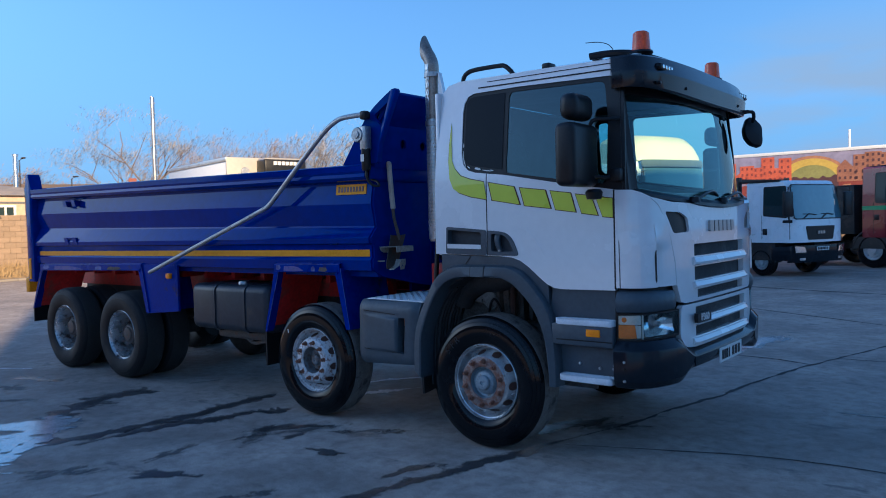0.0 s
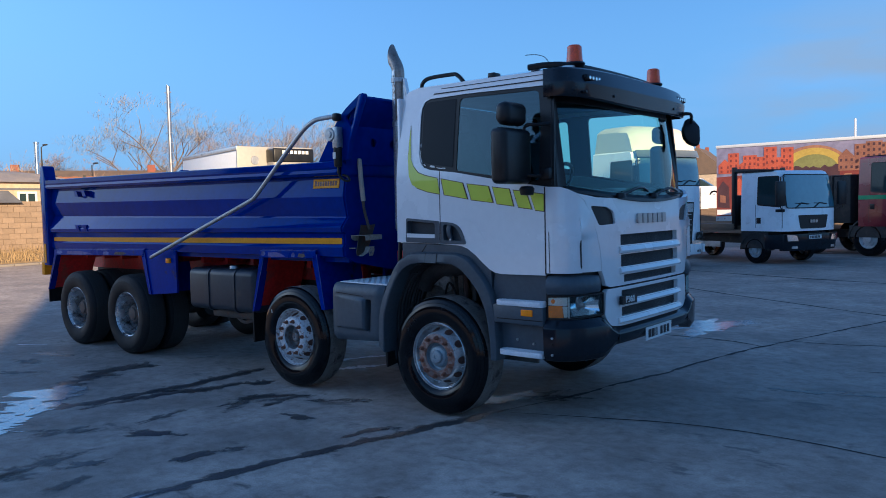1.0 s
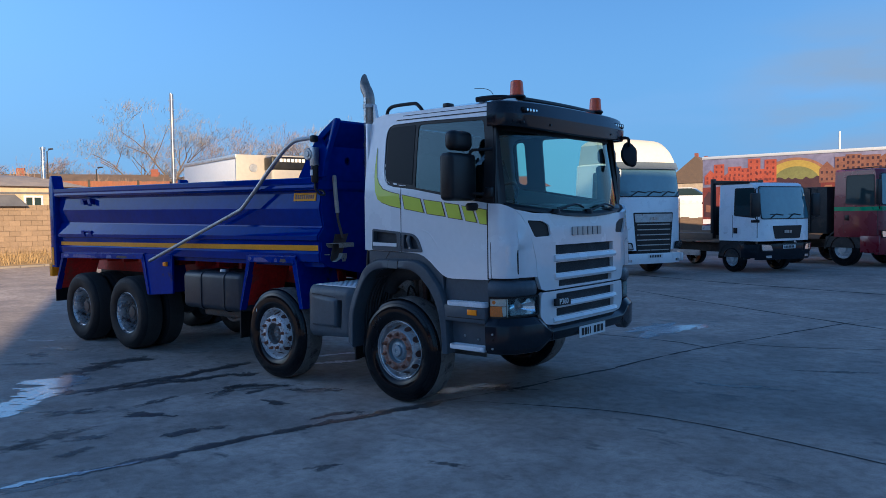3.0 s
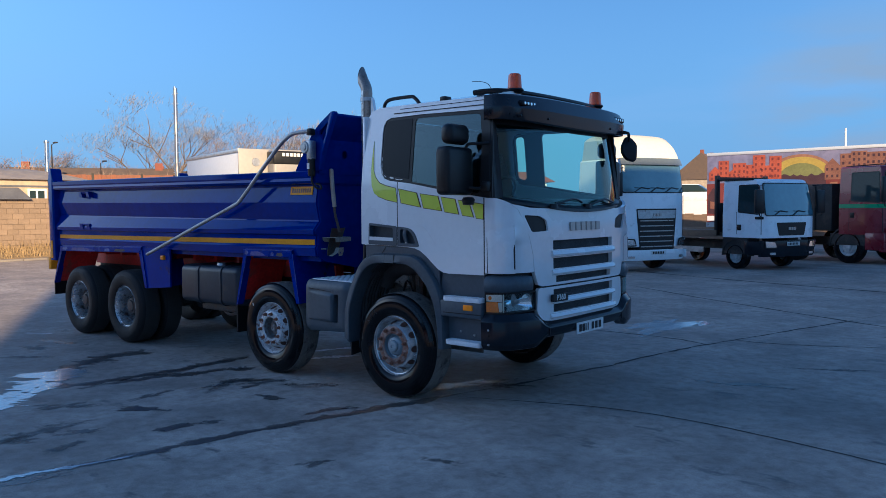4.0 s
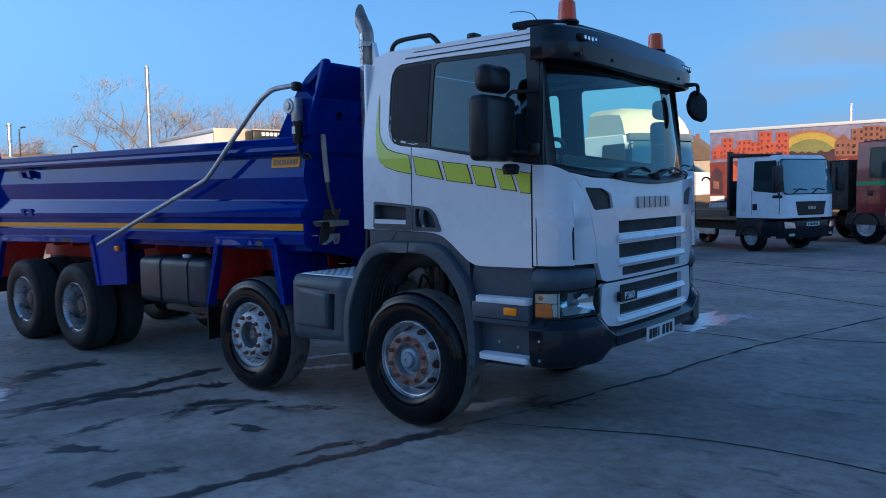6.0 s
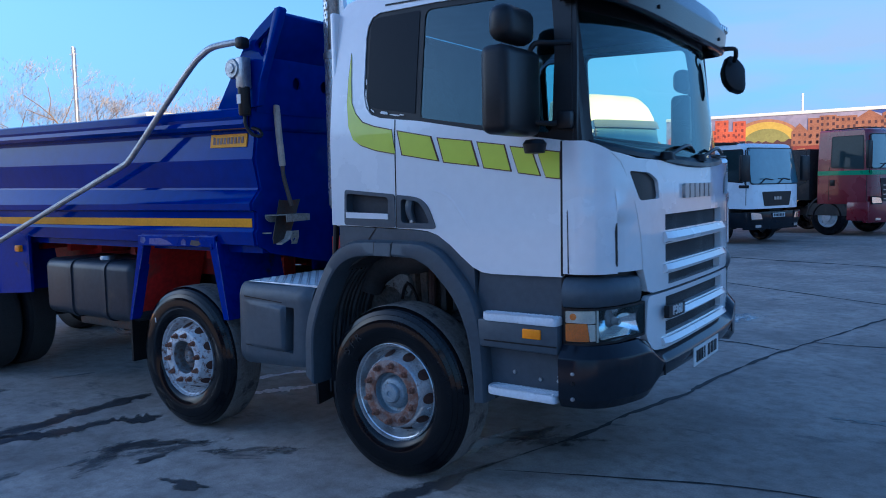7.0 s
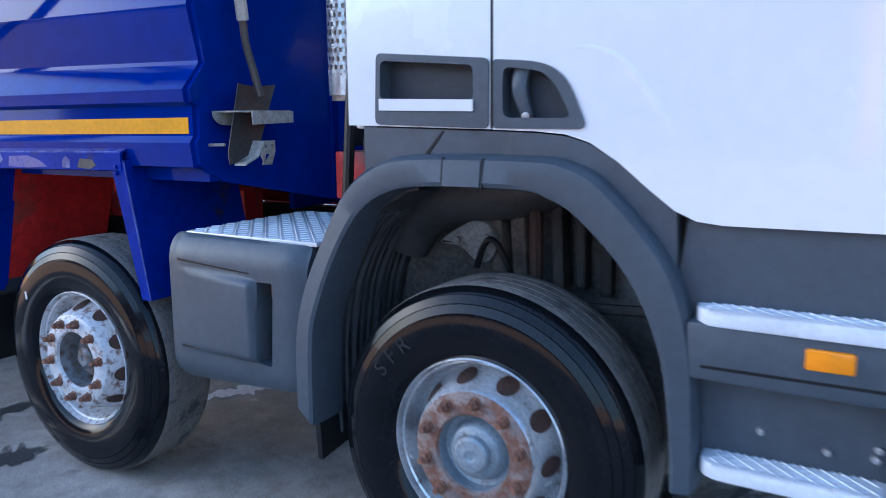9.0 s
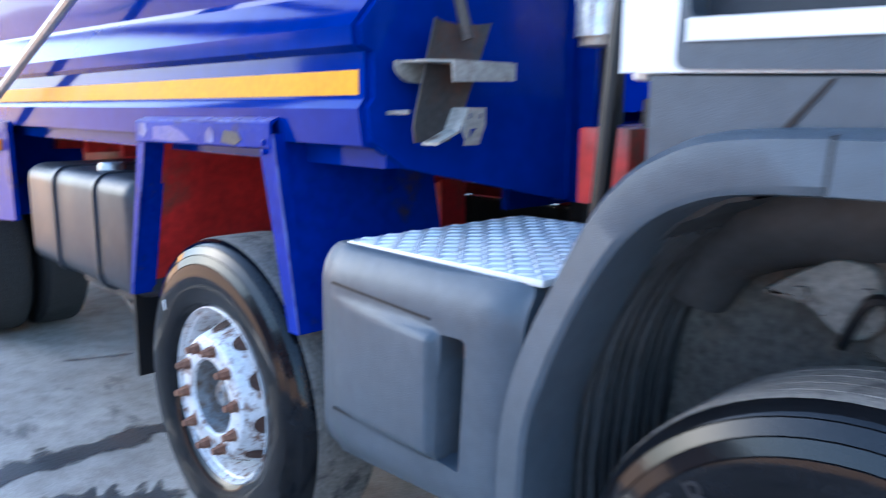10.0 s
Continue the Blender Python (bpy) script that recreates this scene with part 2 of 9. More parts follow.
M["rimwhite"] = mat("peeling_white_wheel_paint", (0.60, 0.60, 0.61), 0.42, metal=0.1, var=0.15, scale=10, bump=0.3, bscale=60, dirt=(0.17, 0.085, 0.055), dirt_amt=0.50, dirt_scale=30)
M["rust"] = mat("rusted_steel", (0.20, 0.085, 0.05), 0.8, var=0.45, scale=14, bump=0.6, bscale=90, dirt=(0.30, 0.15, 0.09), dirt_amt=0.5, dirt_scale=20)
M["rustring"] = mat("rust_stained_wheel_centre", (0.27, 0.20, 0.17), 0.65, metal=0.1, var=0.35, scale=16, bump=0.5, bscale=80, dirt=(0.20, 0.085, 0.05), dirt_amt=0.72, dirt_scale=26)
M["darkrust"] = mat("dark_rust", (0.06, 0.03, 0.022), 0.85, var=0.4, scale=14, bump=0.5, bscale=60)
M["hub"] = mat("weathered_grey_hub", (0.30, 0.34, 0.37), 0.5, metal=0.4, var=0.25, scale=9, bump=0.3, bscale=50, dirt=(0.16, 0.12, 0.09), dirt_amt=0.35, dirt_scale=9)
M["red"] = mat("dirty_red_chassis_paint", (0.46, 0.016, 0.014), 0.5, var=0.35, scale=3, bump=0.2, bscale=20, dirt=(0.13, 0.052, 0.036), dirt_amt=0.38, dirt_scale=2.6)
M["alu"] = mat("aluminium_tread_plate", (0.72, 0.73, 0.74), 0.42, metal=0.3, var=0.12, scale=6, bump=0.1, bscale=60, dirt=(0.42, 0.41, 0.40), dirt_amt=0.15, dirt_scale=9)
M["stepwhite"] = mat("worn_white_step_paint", (0.70, 0.71, 0.74), 0.5, var=0.1, scale=8, bump=0.15, bscale=60, dirt=(0.40, 0.39, 0.38), dirt_amt=0.2, dirt_scale=10)
M["steel"] = mat("galvanised_steel", (0.42, 0.43, 0.44), 0.42, metal=0.75, var=0.25, scale=6, bump=0.2, bscale=40, dirt=(0.17, 0.12, 0.09), dirt_amt=0.2, dirt_scale=8)
M["steelrust"] = mat("rust_flecked_steel", (0.085, 0.075, 0.068), 0.6, metal=0.3, var=0.4, scale=9, bump=0.4, bscale=60, dirt=(0.13, 0.07, 0.045), dirt_amt=0.5, dirt_scale=9)
M["chrome"] = mat("polished_stainless", (0.62, 0.62, 0.61), 0.25, metal=1.0, var=0.08)
M["lime"] = mat("yellow_green_reflective_tape", (0.58, 0.64, 0.055), 0.30, var=0.05, scale=1.2, coat=0.4)
M["tapeedge"] = mat("dark_tape_edging", (0.10, 0.035, 0.03), 0.5)
M["yellow"] = mat("yellow_reflective_strip", (0.70, 0.31, 0.003), 0.4, var=0.12, scale=6, dirt=(0.40, 0.20, 0.03), dirt_amt=0.12, spec=0.15)
M["amber"] = mat("amber_lens", (0.95, 0.29, 0.004), 0.2, var=0.08, coat=0.1, spec=0.3)
M["beacon"] = mat("orange_beacon_lens", (0.72, 0.085, 0.006), 0.2, var=0.3, scale=12, coat=0.2)
M["lamp"] = mat("headlamp_reflector", (0.84, 0.84, 0.83), 0.10, metal=0.95, var=0.1, scale=9, bump=0.12, bscale=18)
M["lampglass"] = glass_mat("clear_lamp_glass", (0.94, 0.96, 0.97), ior=1.5)
# real tint, pushed bluer to carry sky reflected in the side window
M["glass"] = glass_mat("sky_blue_tinted_cab_glass", (0.30, 0.54, 0.66), ior=1.75)
M["screen"] = glass_mat("green_tinted_windscreen", (0.72, 0.92, 0.80), ior=1.52)
M["farside"] = glass_mat("pale_green_side_glass", (0.90, 0.98, 0.90), ior=1.45)
M["plate"] = mat("white_number_plate", (0.72, 0.72, 0.70), 0.4, var=0.05)
M["silver"] = mat("satin_silver_badge", (0.34, 0.34, 0.34), 0.3, metal=0.8)
M["seat"] = mat("grey_seat_fabric", (0.05, 0.055, 0.065), 0.9, var=0.2, bump=0.3, bscale=200)
M["trim"] = mat("grey_cab_trim", (0.04, 0.045, 0.05), 0.8, var=0.1)
M["bumper"] = mat("dark_bumper_paint", (0.011, 0.014, 0.020), 0.13, var=0.15, scale=3, bump=0.03, bscale=120, dirt=(0.05, 0.05, 0.05), dirt_amt=0.08, spec=0.25)
M["tank"] = mat("dented_dark_tank", (0.030, 0.035, 0.045), 0.36, metal=0.0, var=0.2, scale=3, bump=0.25, bscale=5, dirt=(0.07, 0.06, 0.05), dirt_amt=0.25, dirt_scale=6, spec=0.28)
M["fadedamber"] = mat("faded_amber_lens", (1.0, 0.30, 0.04), 0.2, var=0.18, scale=14, coat=0.1, spec=0.3)
M["palelens"] = mat("yellowed_clear_lens", (0.84, 0.81, 0.72), 0.15, var=0.12, scale=16, coat=0.4)
# recess backs: grey plastic darkened so the colour carries their shade
M["pocket"] = mat("shade_darkened_recess_plastic", (0.028, 0.034, 0.042), 0.5, var=0.15, scale=5, bump=0.1, bscale=200, spec=0.3)
M["letter"] = mat("raised_tyre_lettering", (0.018, 0.018, 0.02), 0.6, var=0.2, scale=20, spec=0.3)
M["hubrust"] = mat("rust_stained_grey_hub", (0.24, 0.25, 0.26), 0.55, metal=0.3, var=0.3, scale=12, bump=0.3, bscale=50, dirt=(0.13, 0.075, 0.045), dirt_amt=0.75, dirt_scale=14)
M["wood"] = mat("pale_ash_handle", (0.42, 0.38, 0.32), 0.6, var=0.2, scale=8, bump=0.2, bscale=60)

# ---- mesh helpers ----
def part(name, bm, material, parent=None, label="", smooth=True, angle=35):
    bmesh.ops.recalc_face_normals(bm, faces=bm.faces)
    me = bpy.data.meshes.new(name)
    if smooth:
        for f in bm.faces:
            f.smooth = True
        lim = radians(angle)
        for e in bm.edges:
            if len(e.link_faces) == 2 and e.calc_face_angle(0) > lim:
                e.smooth = False
    bm.to_mesh(me)
    bm.free()
    mats = material if isinstance(material, (list, tuple)) else [material]
    for x in mats:
        me.materials.append(M[x] if isinstance(x, str) else x)
    ob = new(name, me)
    if parent:
        ob.parent = parent
    if label:
        tagged(ob, label)
    return ob

def thing(name, m=None, label="", category="", group="", kind=""):
    ob = new(name)
    if m is not None:
        ob.matrix_basis = m
    return tagged(ob, label, category, group, kind)

def B():
    return bmesh.new()

def box(bm, x0, x1, y0, y1, z0, z1, bev=0.0, seg=2, mi=0):
    r = bmesh.ops.create_cube(bm, size=1.0)
    vs = r["verts"]
    for v in vs:
        v.co = Vector(((x0 + x1) / 2 + v.co.x * (x1 - x0), (y0 + y1) / 2 + v.co.y * (y1 - y0), (z0 + z1) / 2 + v.co.z * (z1 - z0)))
    fs = {f for v in vs for f in v.link_faces}
    if mi:
        for f in fs:
            f.material_index = mi
    if bev:
        es = list({e for v in vs for e in v.link_edges})
        bmesh.ops.bevel(bm, geom=es, offset=bev, segments=seg, profile=0.5, affect='EDGES')
    return bm

def hexa(bm, pts):
    """A six-sided solid from 8 corners: four below, four above, in turn."""
    v = [bm.verts.new(p) for p in pts]
    for f in ((0, 3, 2, 1), (4, 5, 6, 7), (0, 1, 5, 4), (1, 2, 6, 5), (2, 3, 7, 6), (3, 0, 4, 7)):
        bm.faces.new([v[i] for i in f])
    return bm

def tube(bm, pts, r, seg=10, cap=True):
    pts = [Vector(p) for p in pts]
    rings = []
    up = Vector((0.13, 0.31, 0.94))
    for i, p in enumerate(pts):
        a = pts[max(i - 1, 0)]
        c = pts[min(i + 1, len(pts) - 1)]
        d = (c - a).normalized()
        n = d.cross(up)
        if n.length < 0.05:
            n = d.cross(Vector((1, 0, 0)))
        n.normalize()
        o = d.cross(n)
        rr = r[i] if isinstance(r, (list, tuple)) else r
        rings.append([bm.verts.new(p + rr * (n * math.cos(k * math.tau / seg) + o * math.sin(k * math.tau / seg))) for k in range(seg)])
    for a, c in zip(rings, rings[1:]):
        for k in range(seg):
            bm.faces.new((a[k], a[(k + 1) % seg], c[(k + 1) % seg], c[k]))
    if cap:
        bm.faces.new(rings[0][::-1])
        bm.faces.new(rings[-1])
    return bm

def smooth_path(pts, n=6):
    """Points on a rounded line through pts."""
    pts = [Vector(p) for p in pts]
    out = []
    for i in range(len(pts) - 1):
        p0, p1, p2, p3 = pts[max(i - 1, 0)], pts[i], pts[i + 1], pts[min(i + 2, len(pts) - 1)]
        for k in range(n):
            t = k / n
            out.append(0.5 * ((2 * p1) + (p2 - p0) * t + (2 * p0 - 5 * p1 + 4 * p2 - p3) * t * t + (3 * p1 - p0 - 3 * p2 + p3) * t ** 3))
    out.append(pts[-1])
    return out

def lathe(bm, prof, seg=48, axis="y", centre=(0, 0, 0), mis=None):
    """Turns a profile of (radius, along) about an axis."""
    rings = []
    cx, cy, cz = centre
    for r, a in prof:
        ring = []
        for k in range(seg):
            c, s = math.cos(k * math.tau / seg) * r, math.sin(k * math.tau / seg) * r
            p = (c, a, s) if axis == "y" else ((c, s, a) if axis == "z" else (a, c, s))
            ring.append(bm.verts.new((p[0] + cx, p[1] + cy, p[2] + cz)))
        rings.append(ring)
    for j, (a, c) in enumerate(zip(rings, rings[1:])):
        for k in range(seg):
            f = bm.faces.new((a[k], a[(k + 1) % seg], c[(k + 1) % seg], c[k]))
            if mis:
                f.material_index = mis[j]
    bmesh.ops.remove_doubles(bm, verts=[v for ring in (rings[0], rings[-1]) for v in ring], dist=1e-5)
    return bm

def prism(bm, poly, a, b, axis="y", bev=0.0):
    """A polygon of two coordinates drawn out along the third."""
    def put(p, d):
        return {"y": (p[0], d, p[1]), "x": (d, p[0], p[1]), "z": (p[0], p[1], d)}[axis]
    lo = [bm.verts.new(put(p, a)) for p in poly]
    hi = [bm.verts.new(put(p, b)) for p in poly]
    n = len(poly)
    fs = [bm.faces.new(lo), bm.faces.new(hi[::-1])]
    for i in range(n):
        fs.append(bm.faces.new((lo[i], hi[i], hi[(i + 1) % n], lo[(i + 1) % n])))
    if bev:
        bmesh.ops.recalc_face_normals(bm, faces=fs)
        bmesh.ops.bevel(bm, geom=list({e for f in fs for e in f.edges}), offset=bev, segments=2, profile=0.5, affect='EDGES')
    return bm

def plate(outer, holes, fmap, thick, cuts_u=(), cuts_v=()):
    """A sheet with holes, laid out flat in (u, v), cut along lines, thickened and bent by fmap(u, v, depth)."""
    bm = B()
    edges = []
    for loop in (outer, *holes):
        vs = [bm.verts.new((p[0], p[1], 0)) for p in loop]
        edges += [bm.edges.new((vs[i], vs[(i + 1) % len(vs)])) for i in range(len(vs))]
    bmesh.ops.triangle_fill(bm, use_beauty=True, use_dissolve=False, edges=edges, normal=(0, 0, 1))
    for c in cuts_u:
        bmesh.ops.bisect_plane(bm, geom=bm.verts[:] + bm.edges[:] + bm.faces[:], plane_co=(c, 0, 0), plane_no=(1, 0, 0))
    for c in cuts_v:
        bmesh.ops.bisect_plane(bm, geom=bm.verts[:] + bm.edges[:] + bm.faces[:], plane_co=(0, c, 0), plane_no=(0, 1, 0))
    if thick:
        ret = bmesh.ops.extrude_face_region(bm, geom=bm.faces[:])
        for v in ret["geom"]:
            if isinstance(v, bmesh.types.BMVert):
                v.co.z += thick
    for v in bm.verts:
        v.co = Vector(fmap(v.co.x, v.co.y, v.co.z))
    return bm

def rrect(u0, u1, v0, v1, r, n=5):
    """A rounded rectangle."""
    pts = []
    for cu, cv, a0 in ((u1 - r, v1 - r, 0), (u0 + r, v1 - r, 90), (u0 + r, v0 + r, 180), (u1 - r, v0 + r, 270)):
        for k in range(n + 1):
            a = radians(a0 + 90 * k / n)
            pts.append((cu + r * math.cos(a), cv + r * math.sin(a)))
    return pts

def rounded(poly, r, n=4):
    """A polygon with its corners rounded."""
    out = []
    k = len(poly)
    for i in range(k):
        p0, p1, p2 = Vector(poly[i - 1]), Vector(poly[i]), Vector(poly[(i + 1) % k])
        rr = r[i] if isinstance(r, (list, tuple)) else r
        a, c = p1 + (p0 - p1).normalized() * min(rr, (p0 - p1).length * 0.45), p1 + (p2 - p1).normalized() * min(rr, (p2 - p1).length * 0.45)
        for j in range(n + 1):
            t = j / n
            q = a * (1 - t) ** 2 + p1 * 2 * t * (1 - t) + c * t * t
            out.append((q.x, q.y))
    return out

def frange(a, b, n):
    return [a + (b - a) * (i + 0.5) / n for i in range(n)]

# ---- ground ----
def build_ground():
    bm = B()
    n = 24
    xs = [-300, -120, -60] + [-40 + 80 * i / n for i in range(n + 1)] + [60, 120, 300]
    grid = [[bm.verts.new((x, y, 0)) for y in xs] for x in xs]
    for i in range(len(xs) - 1):
        for j in range(len(xs) - 1):
            bm.faces.new((grid[i][j], grid[i + 1][j], grid[i + 1][j + 1], grid[i][j + 1]))
    g = part("ground", bm, "ground")
    tagged(g, "worn grey concrete yard with damp stains and cracks", "ground", kind="structure")
build_ground()

# ---- tipper truck ----
truck = thing("tipper_truck", label="white and blue four-axle tipper truck parked on the yard", category="truck")

def wheel(x, y_sign, rim_mat, ring_mat, steer=True, twin=False, turn=0.0, open_hub=False, side="rubber", face="tread"):
    """A wheel on the truck's right side (y_sign -1) or its left."""
    z = 0.52
    w = new("wheel")
    w.parent = truck
    w.matrix_basis = pose(x, 0, z, 0, turn, 0) if y_sign < 0 else pose(x, 0, z, 0, turn, 180)
    tyre = [(0.283, -1.195), (0.300, -1.215), (0.325, -1.228), (0.37, -1.238), (0.415, -1.240), (0.4375, -1.2365), (0.4390, -1.2335), (0.4403, -1.236), (0.466, -1.226), (0.4675, -1.2225), (0.4688, -1.2255), (0.493, -1.212), (0.4942, -1.2085), (0.4955, -1.2112), (0.505, -1.203), (0.511, -1.190), (0.515, -1.178)]
    tread = [(0.515, -1.178), (0.519, -1.165)]
    for gy in (-1.145, -1.100, -1.055, -1.010):
        tread += [(0.520, gy - 0.0025), (0.5188, gy - 0.001), (0.5188, gy + 0.001), (0.520, gy + 0.0025)]
    tread += [(0.519, -0.975), (0.510, -0.955), (0.47, -0.93), (0.40, -0.92), (0.30, -0.945), (0.283, -0.96)]
    mis = [0] * (len(tyre) - 1) + [1] * (len(tread) - 5) + [0] * 4
    bm = lathe(B(), tyre + tread[1:], 72, mis=mis)
    if twin:
        lathe(bm, [(r, a + 0.335) for r, a in tyre + tread[1:]], 56, mis=mis)
    part("tyre", bm, [side, face], w, "black road tyre with scuffed tread")
    if steer:
        prof = [(0.283, -0.97), (0.283, -1.195), (0.292, -1.214), (0.297, -1.210), (0.290, -1.198), (0.276, -1.190), (0.267, -1.165), (0.260, -1.125), (0.252, -1.114), (0.243, -1.124), (0.225, -1.172), (0.208, -1.224), (0.199, -1.236)]
        ring = [(0.199, -1.236), (0.192, -1.240), (0.128, -1.240), (0.122, -1.230)]
        hub = [(0.122, -1.160), (0.118, -1.12), (0.10, -1.115), (0.085, -1.15), (0.078, -1.155), (0.060, -1.157), (0.057, -1.176), (0.050, -1.183), (0.018, -1.184), (0.014, -1.178), (0.0, -1.178)]
        if open_hub:
            hub = [(0.122, -1.160), (0.117, -1.11), (0.108, -1.075), (0.095, -1.07), (0.088, -1.095), (0.052, -1.10), (0.046, -1.125), (0.034, -1.135), (0.014, -1.135), (0.010, -1.128), (0.0, -1.128)]
        hub = [(r, a - 0.07) for r, a in hub]
        nut_r, nut_y = 0.1675, -1.240
        hole_r, hole_y = 0.230, -1.158
    else:
        prof = [(0.283, -0.60), (0.283, -1.195), (0.292, -1.214), (0.297, -1.210), (0.290, -1.198), (0.276, -1.190), (0.266, -1.150), (0.256, -1.05), (0.246, -0.985), (0.238, -0.962), (0.225, -0.958), (0.208, -0.975), (0.199, -0.985)]
        ring = [(0.199, -0.985), (0.192, -0.988), (0.145, -0.988), (0.138, -0.995)]
        hub = [(0.138, -0.995), (0.128, -1.00), (0.118, -1.09), (0.108, -1.118), (0.085, -1.122), (0.078, -1.14), (0.045, -1.148), (0.0, -1.148)]
        nut_r, nut_y = 0.1675, -0.988
        hole_r, hole_y = 0.225, -0.960
    if steer:
        part("rim", lathe(B(), prof, 64), rim_mat, w)
    else:
        part("rim", lathe(B(), prof[:9], 64), rim_mat, w)
        # rear disc and hub take dark steel, putting the dish's shade into the colour
        part("wheel_disc", lathe(B(), prof[8:], 48), "steelrust", w, "rust-flecked wheel disc, darkened for shade in the dish")
    part("wheel_centre", lathe(B(), ring, 48), ring_mat, w)
    part("hub", lathe(B(), hub, 40), "hubrust" if open_hub else "hub" if steer else "steelrust", w, "weathered grey wheel hub")
    for k in range(10):
        a = math.tau * (k + 0.5) / 10
        bm = B()
        lathe(bm, [(0.0, nut_y - 0.043), (0.011, nut_y - 0.042), (0.012, nut_y - 0.028), (0.017, nut_y - 0.022), (0.0175, nut_y - 0.006), (0.022, nut_y - 0.004), (0.022, nut_y + 0.004)], 6, centre=(nut_r * math.cos(a), 0, nut_r * math.sin(a)))
        part("wheel_nut", bm, "rust", w, smooth=False)
        # hand hole: a flat disc, its inner shade and rust put into the colour
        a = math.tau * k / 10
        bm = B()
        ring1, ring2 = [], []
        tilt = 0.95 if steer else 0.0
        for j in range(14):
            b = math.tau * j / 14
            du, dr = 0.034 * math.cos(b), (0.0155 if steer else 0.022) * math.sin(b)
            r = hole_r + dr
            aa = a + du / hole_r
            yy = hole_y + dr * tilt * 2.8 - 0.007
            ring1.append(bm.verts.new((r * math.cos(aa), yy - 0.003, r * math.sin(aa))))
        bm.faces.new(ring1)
        part("hand_hole_disc", bm, "darkrust" if steer else "dark", w, smooth=False)
    return w

for xw, rm, rg in ((0.0, "rim", "rustring"), (-1.93, "rimwhite", "rimwhite")):
    w_ = wheel(xw, -1, rm, rg, turn=11 if xw else 4, open_hub=bool(xw))
    if not xw:
        front_wheel = w_
    else:
        second_wheel = w_
    wheel(xw, 1, rm, rg)
for xw in (-5.28, -6.65):
    wheel(xw, -1, "rimrear", "darkrust", steer=False, twin=True, turn=7, side="dulltyre", face="dulltread")
    wheel(xw, 1, "rim", "rim", steer=False, twin=True, side="dulltyre", face="dulltread")

a_ = radians(152)
bm = B()
box(bm, -0.006, 0.006, -1.242, -1.236, -0.018, 0.018, 0.002)
for v in bm.verts:
    v.co = Matrix.Translation((0.40 * math.cos(a_), 0, 0.40 * math.sin(a_))) @ Matrix.Rotation(radians(-20), 4, 'Y') @ v.co
part("chalk_mark", bm, "plate", second_wheel, "white chalk mark on the sidewall")
# chassis, axles
for sy in (-1, 1):
    bm = prism(B(), [(sy * y, z) for y, z in ((0.35, 0.74), (0.435, 0.74), (0.435, 1.02), (0.35, 1.02), (0.35, 1.01), (0.425, 1.01), (0.425, 0.75), (0.35, 0.75))], -7.55, 1.15, "x")
    part("chassis_rail", bm, "dark", truck, "grimy dark chassis rail")
for xw in (0, -1.93):
    bm = B()
    box(bm, xw - 0.06, xw + 0.06, -0.95, 0.95, 0.40, 0.52, 0.02)
    part("axle", bm, "dark", truck)
    for sy in (-1, 1):
        bm = B()
        hexa(bm, [(xw - 0.75, sy * 0.36, 0.62), (xw + 0.75, sy * 0.36, 0.62), (xw + 0.75, sy * 0.46, 0.62), (xw - 0.75, sy * 0.46, 0.62), (xw - 0.4, sy * 0.36, 0.70), (xw + 0.4, sy * 0.36, 0.70), (xw + 0.4, sy * 0.46, 0.70), (xw - 0.4, sy * 0.46, 0.70)])
        part("leaf_spring", bm, "dark", truck)
for xw in (-5.28, -6.65):
    bm = B()
    tube(bm, [(xw, -0.95, 0.52), (xw, 0.95, 0.52)], 0.09, 12)
    lathe(bm, [(0.0, -0.16), (0.15, -0.14), (0.21, 0), (0.15, 0.14), (0, 0.16)], 16, "x", (xw, 0, 0.52))
    part("axle", bm, "dark", truck)
for xc in (-3.2, -4.2, -2.6, -1.0, 0.4):
    bm = B()
    box(bm, xc - 0.05, xc + 0.05, -0.43, 0.43, 0.78, 0.98)
    part("cross_member", bm, "dark", truck)
bm = B()
box(bm, -0.5, 0.9, -0.34, 0.34, 0.5, 1.2, 0.06)
box(bm, -1.6, -0.5, -0.22, 0.22, 0.55, 1.0, 0.06)
part("engine", bm, "dark", truck)
tube(bm := B(), [(-4.6, 0, 0.6), (-1.5, 0, 0.72)], 0.06, 10)
part("prop_shaft", bm, "dark", truck)

# -- tipper body --
BX0, BX1 = -7.42, -1.20
# half section of the side, outwards and up
SIDE = [(1.10, 1.345), (1.175, 1.36), (1.185, 1.45), (1.165, 1.475), (1.165, 1.585), (1.20, 1.60), (1.205, 1.645), (1.125, 1.735), (1.12, 1.75), (1.160, 1.925), (1.162, 1.945), (1.135, 2.115), (1.14, 2.135), (1.215, 2.15), (1.235, 2.175), (1.225, 2.205), (1.235, 2.225), (1.235, 2.275), (1.215, 2.285), (1.10, 2.285), (1.085, 2.13), (1.05, 1.95), (1.05, 1.80), (1.07, 1.40)]
body = new("body")
body.parent = truck
def side_section(bm, sy, x0, x1, slices=10):
    rows = []
    for i in range(slices + 1):
        x = x0 + (x1 - x0) * i / slices
        rise = 0.012 * (BX1 - x)
        rows.append([bm.verts.new((x, sy * (y + 0.004 * noise.noise(Vector((x * 0.9, z * 5, sy)))), z + (rise if z > 1.7 else rise * 0.3 - 0.03 * (BX1 - x) / 6))) for y, z in SIDE])
    n = len(SIDE)
    for a, c in zip(rows, rows[1:]):
        for k in range(n):
            bm.faces.new((a[k], a[(k + 1) % n], c[(k + 1) % n], c[k]))
    bm.faces.new(rows[0])
    bm.faces.new(rows[-1][::-1])
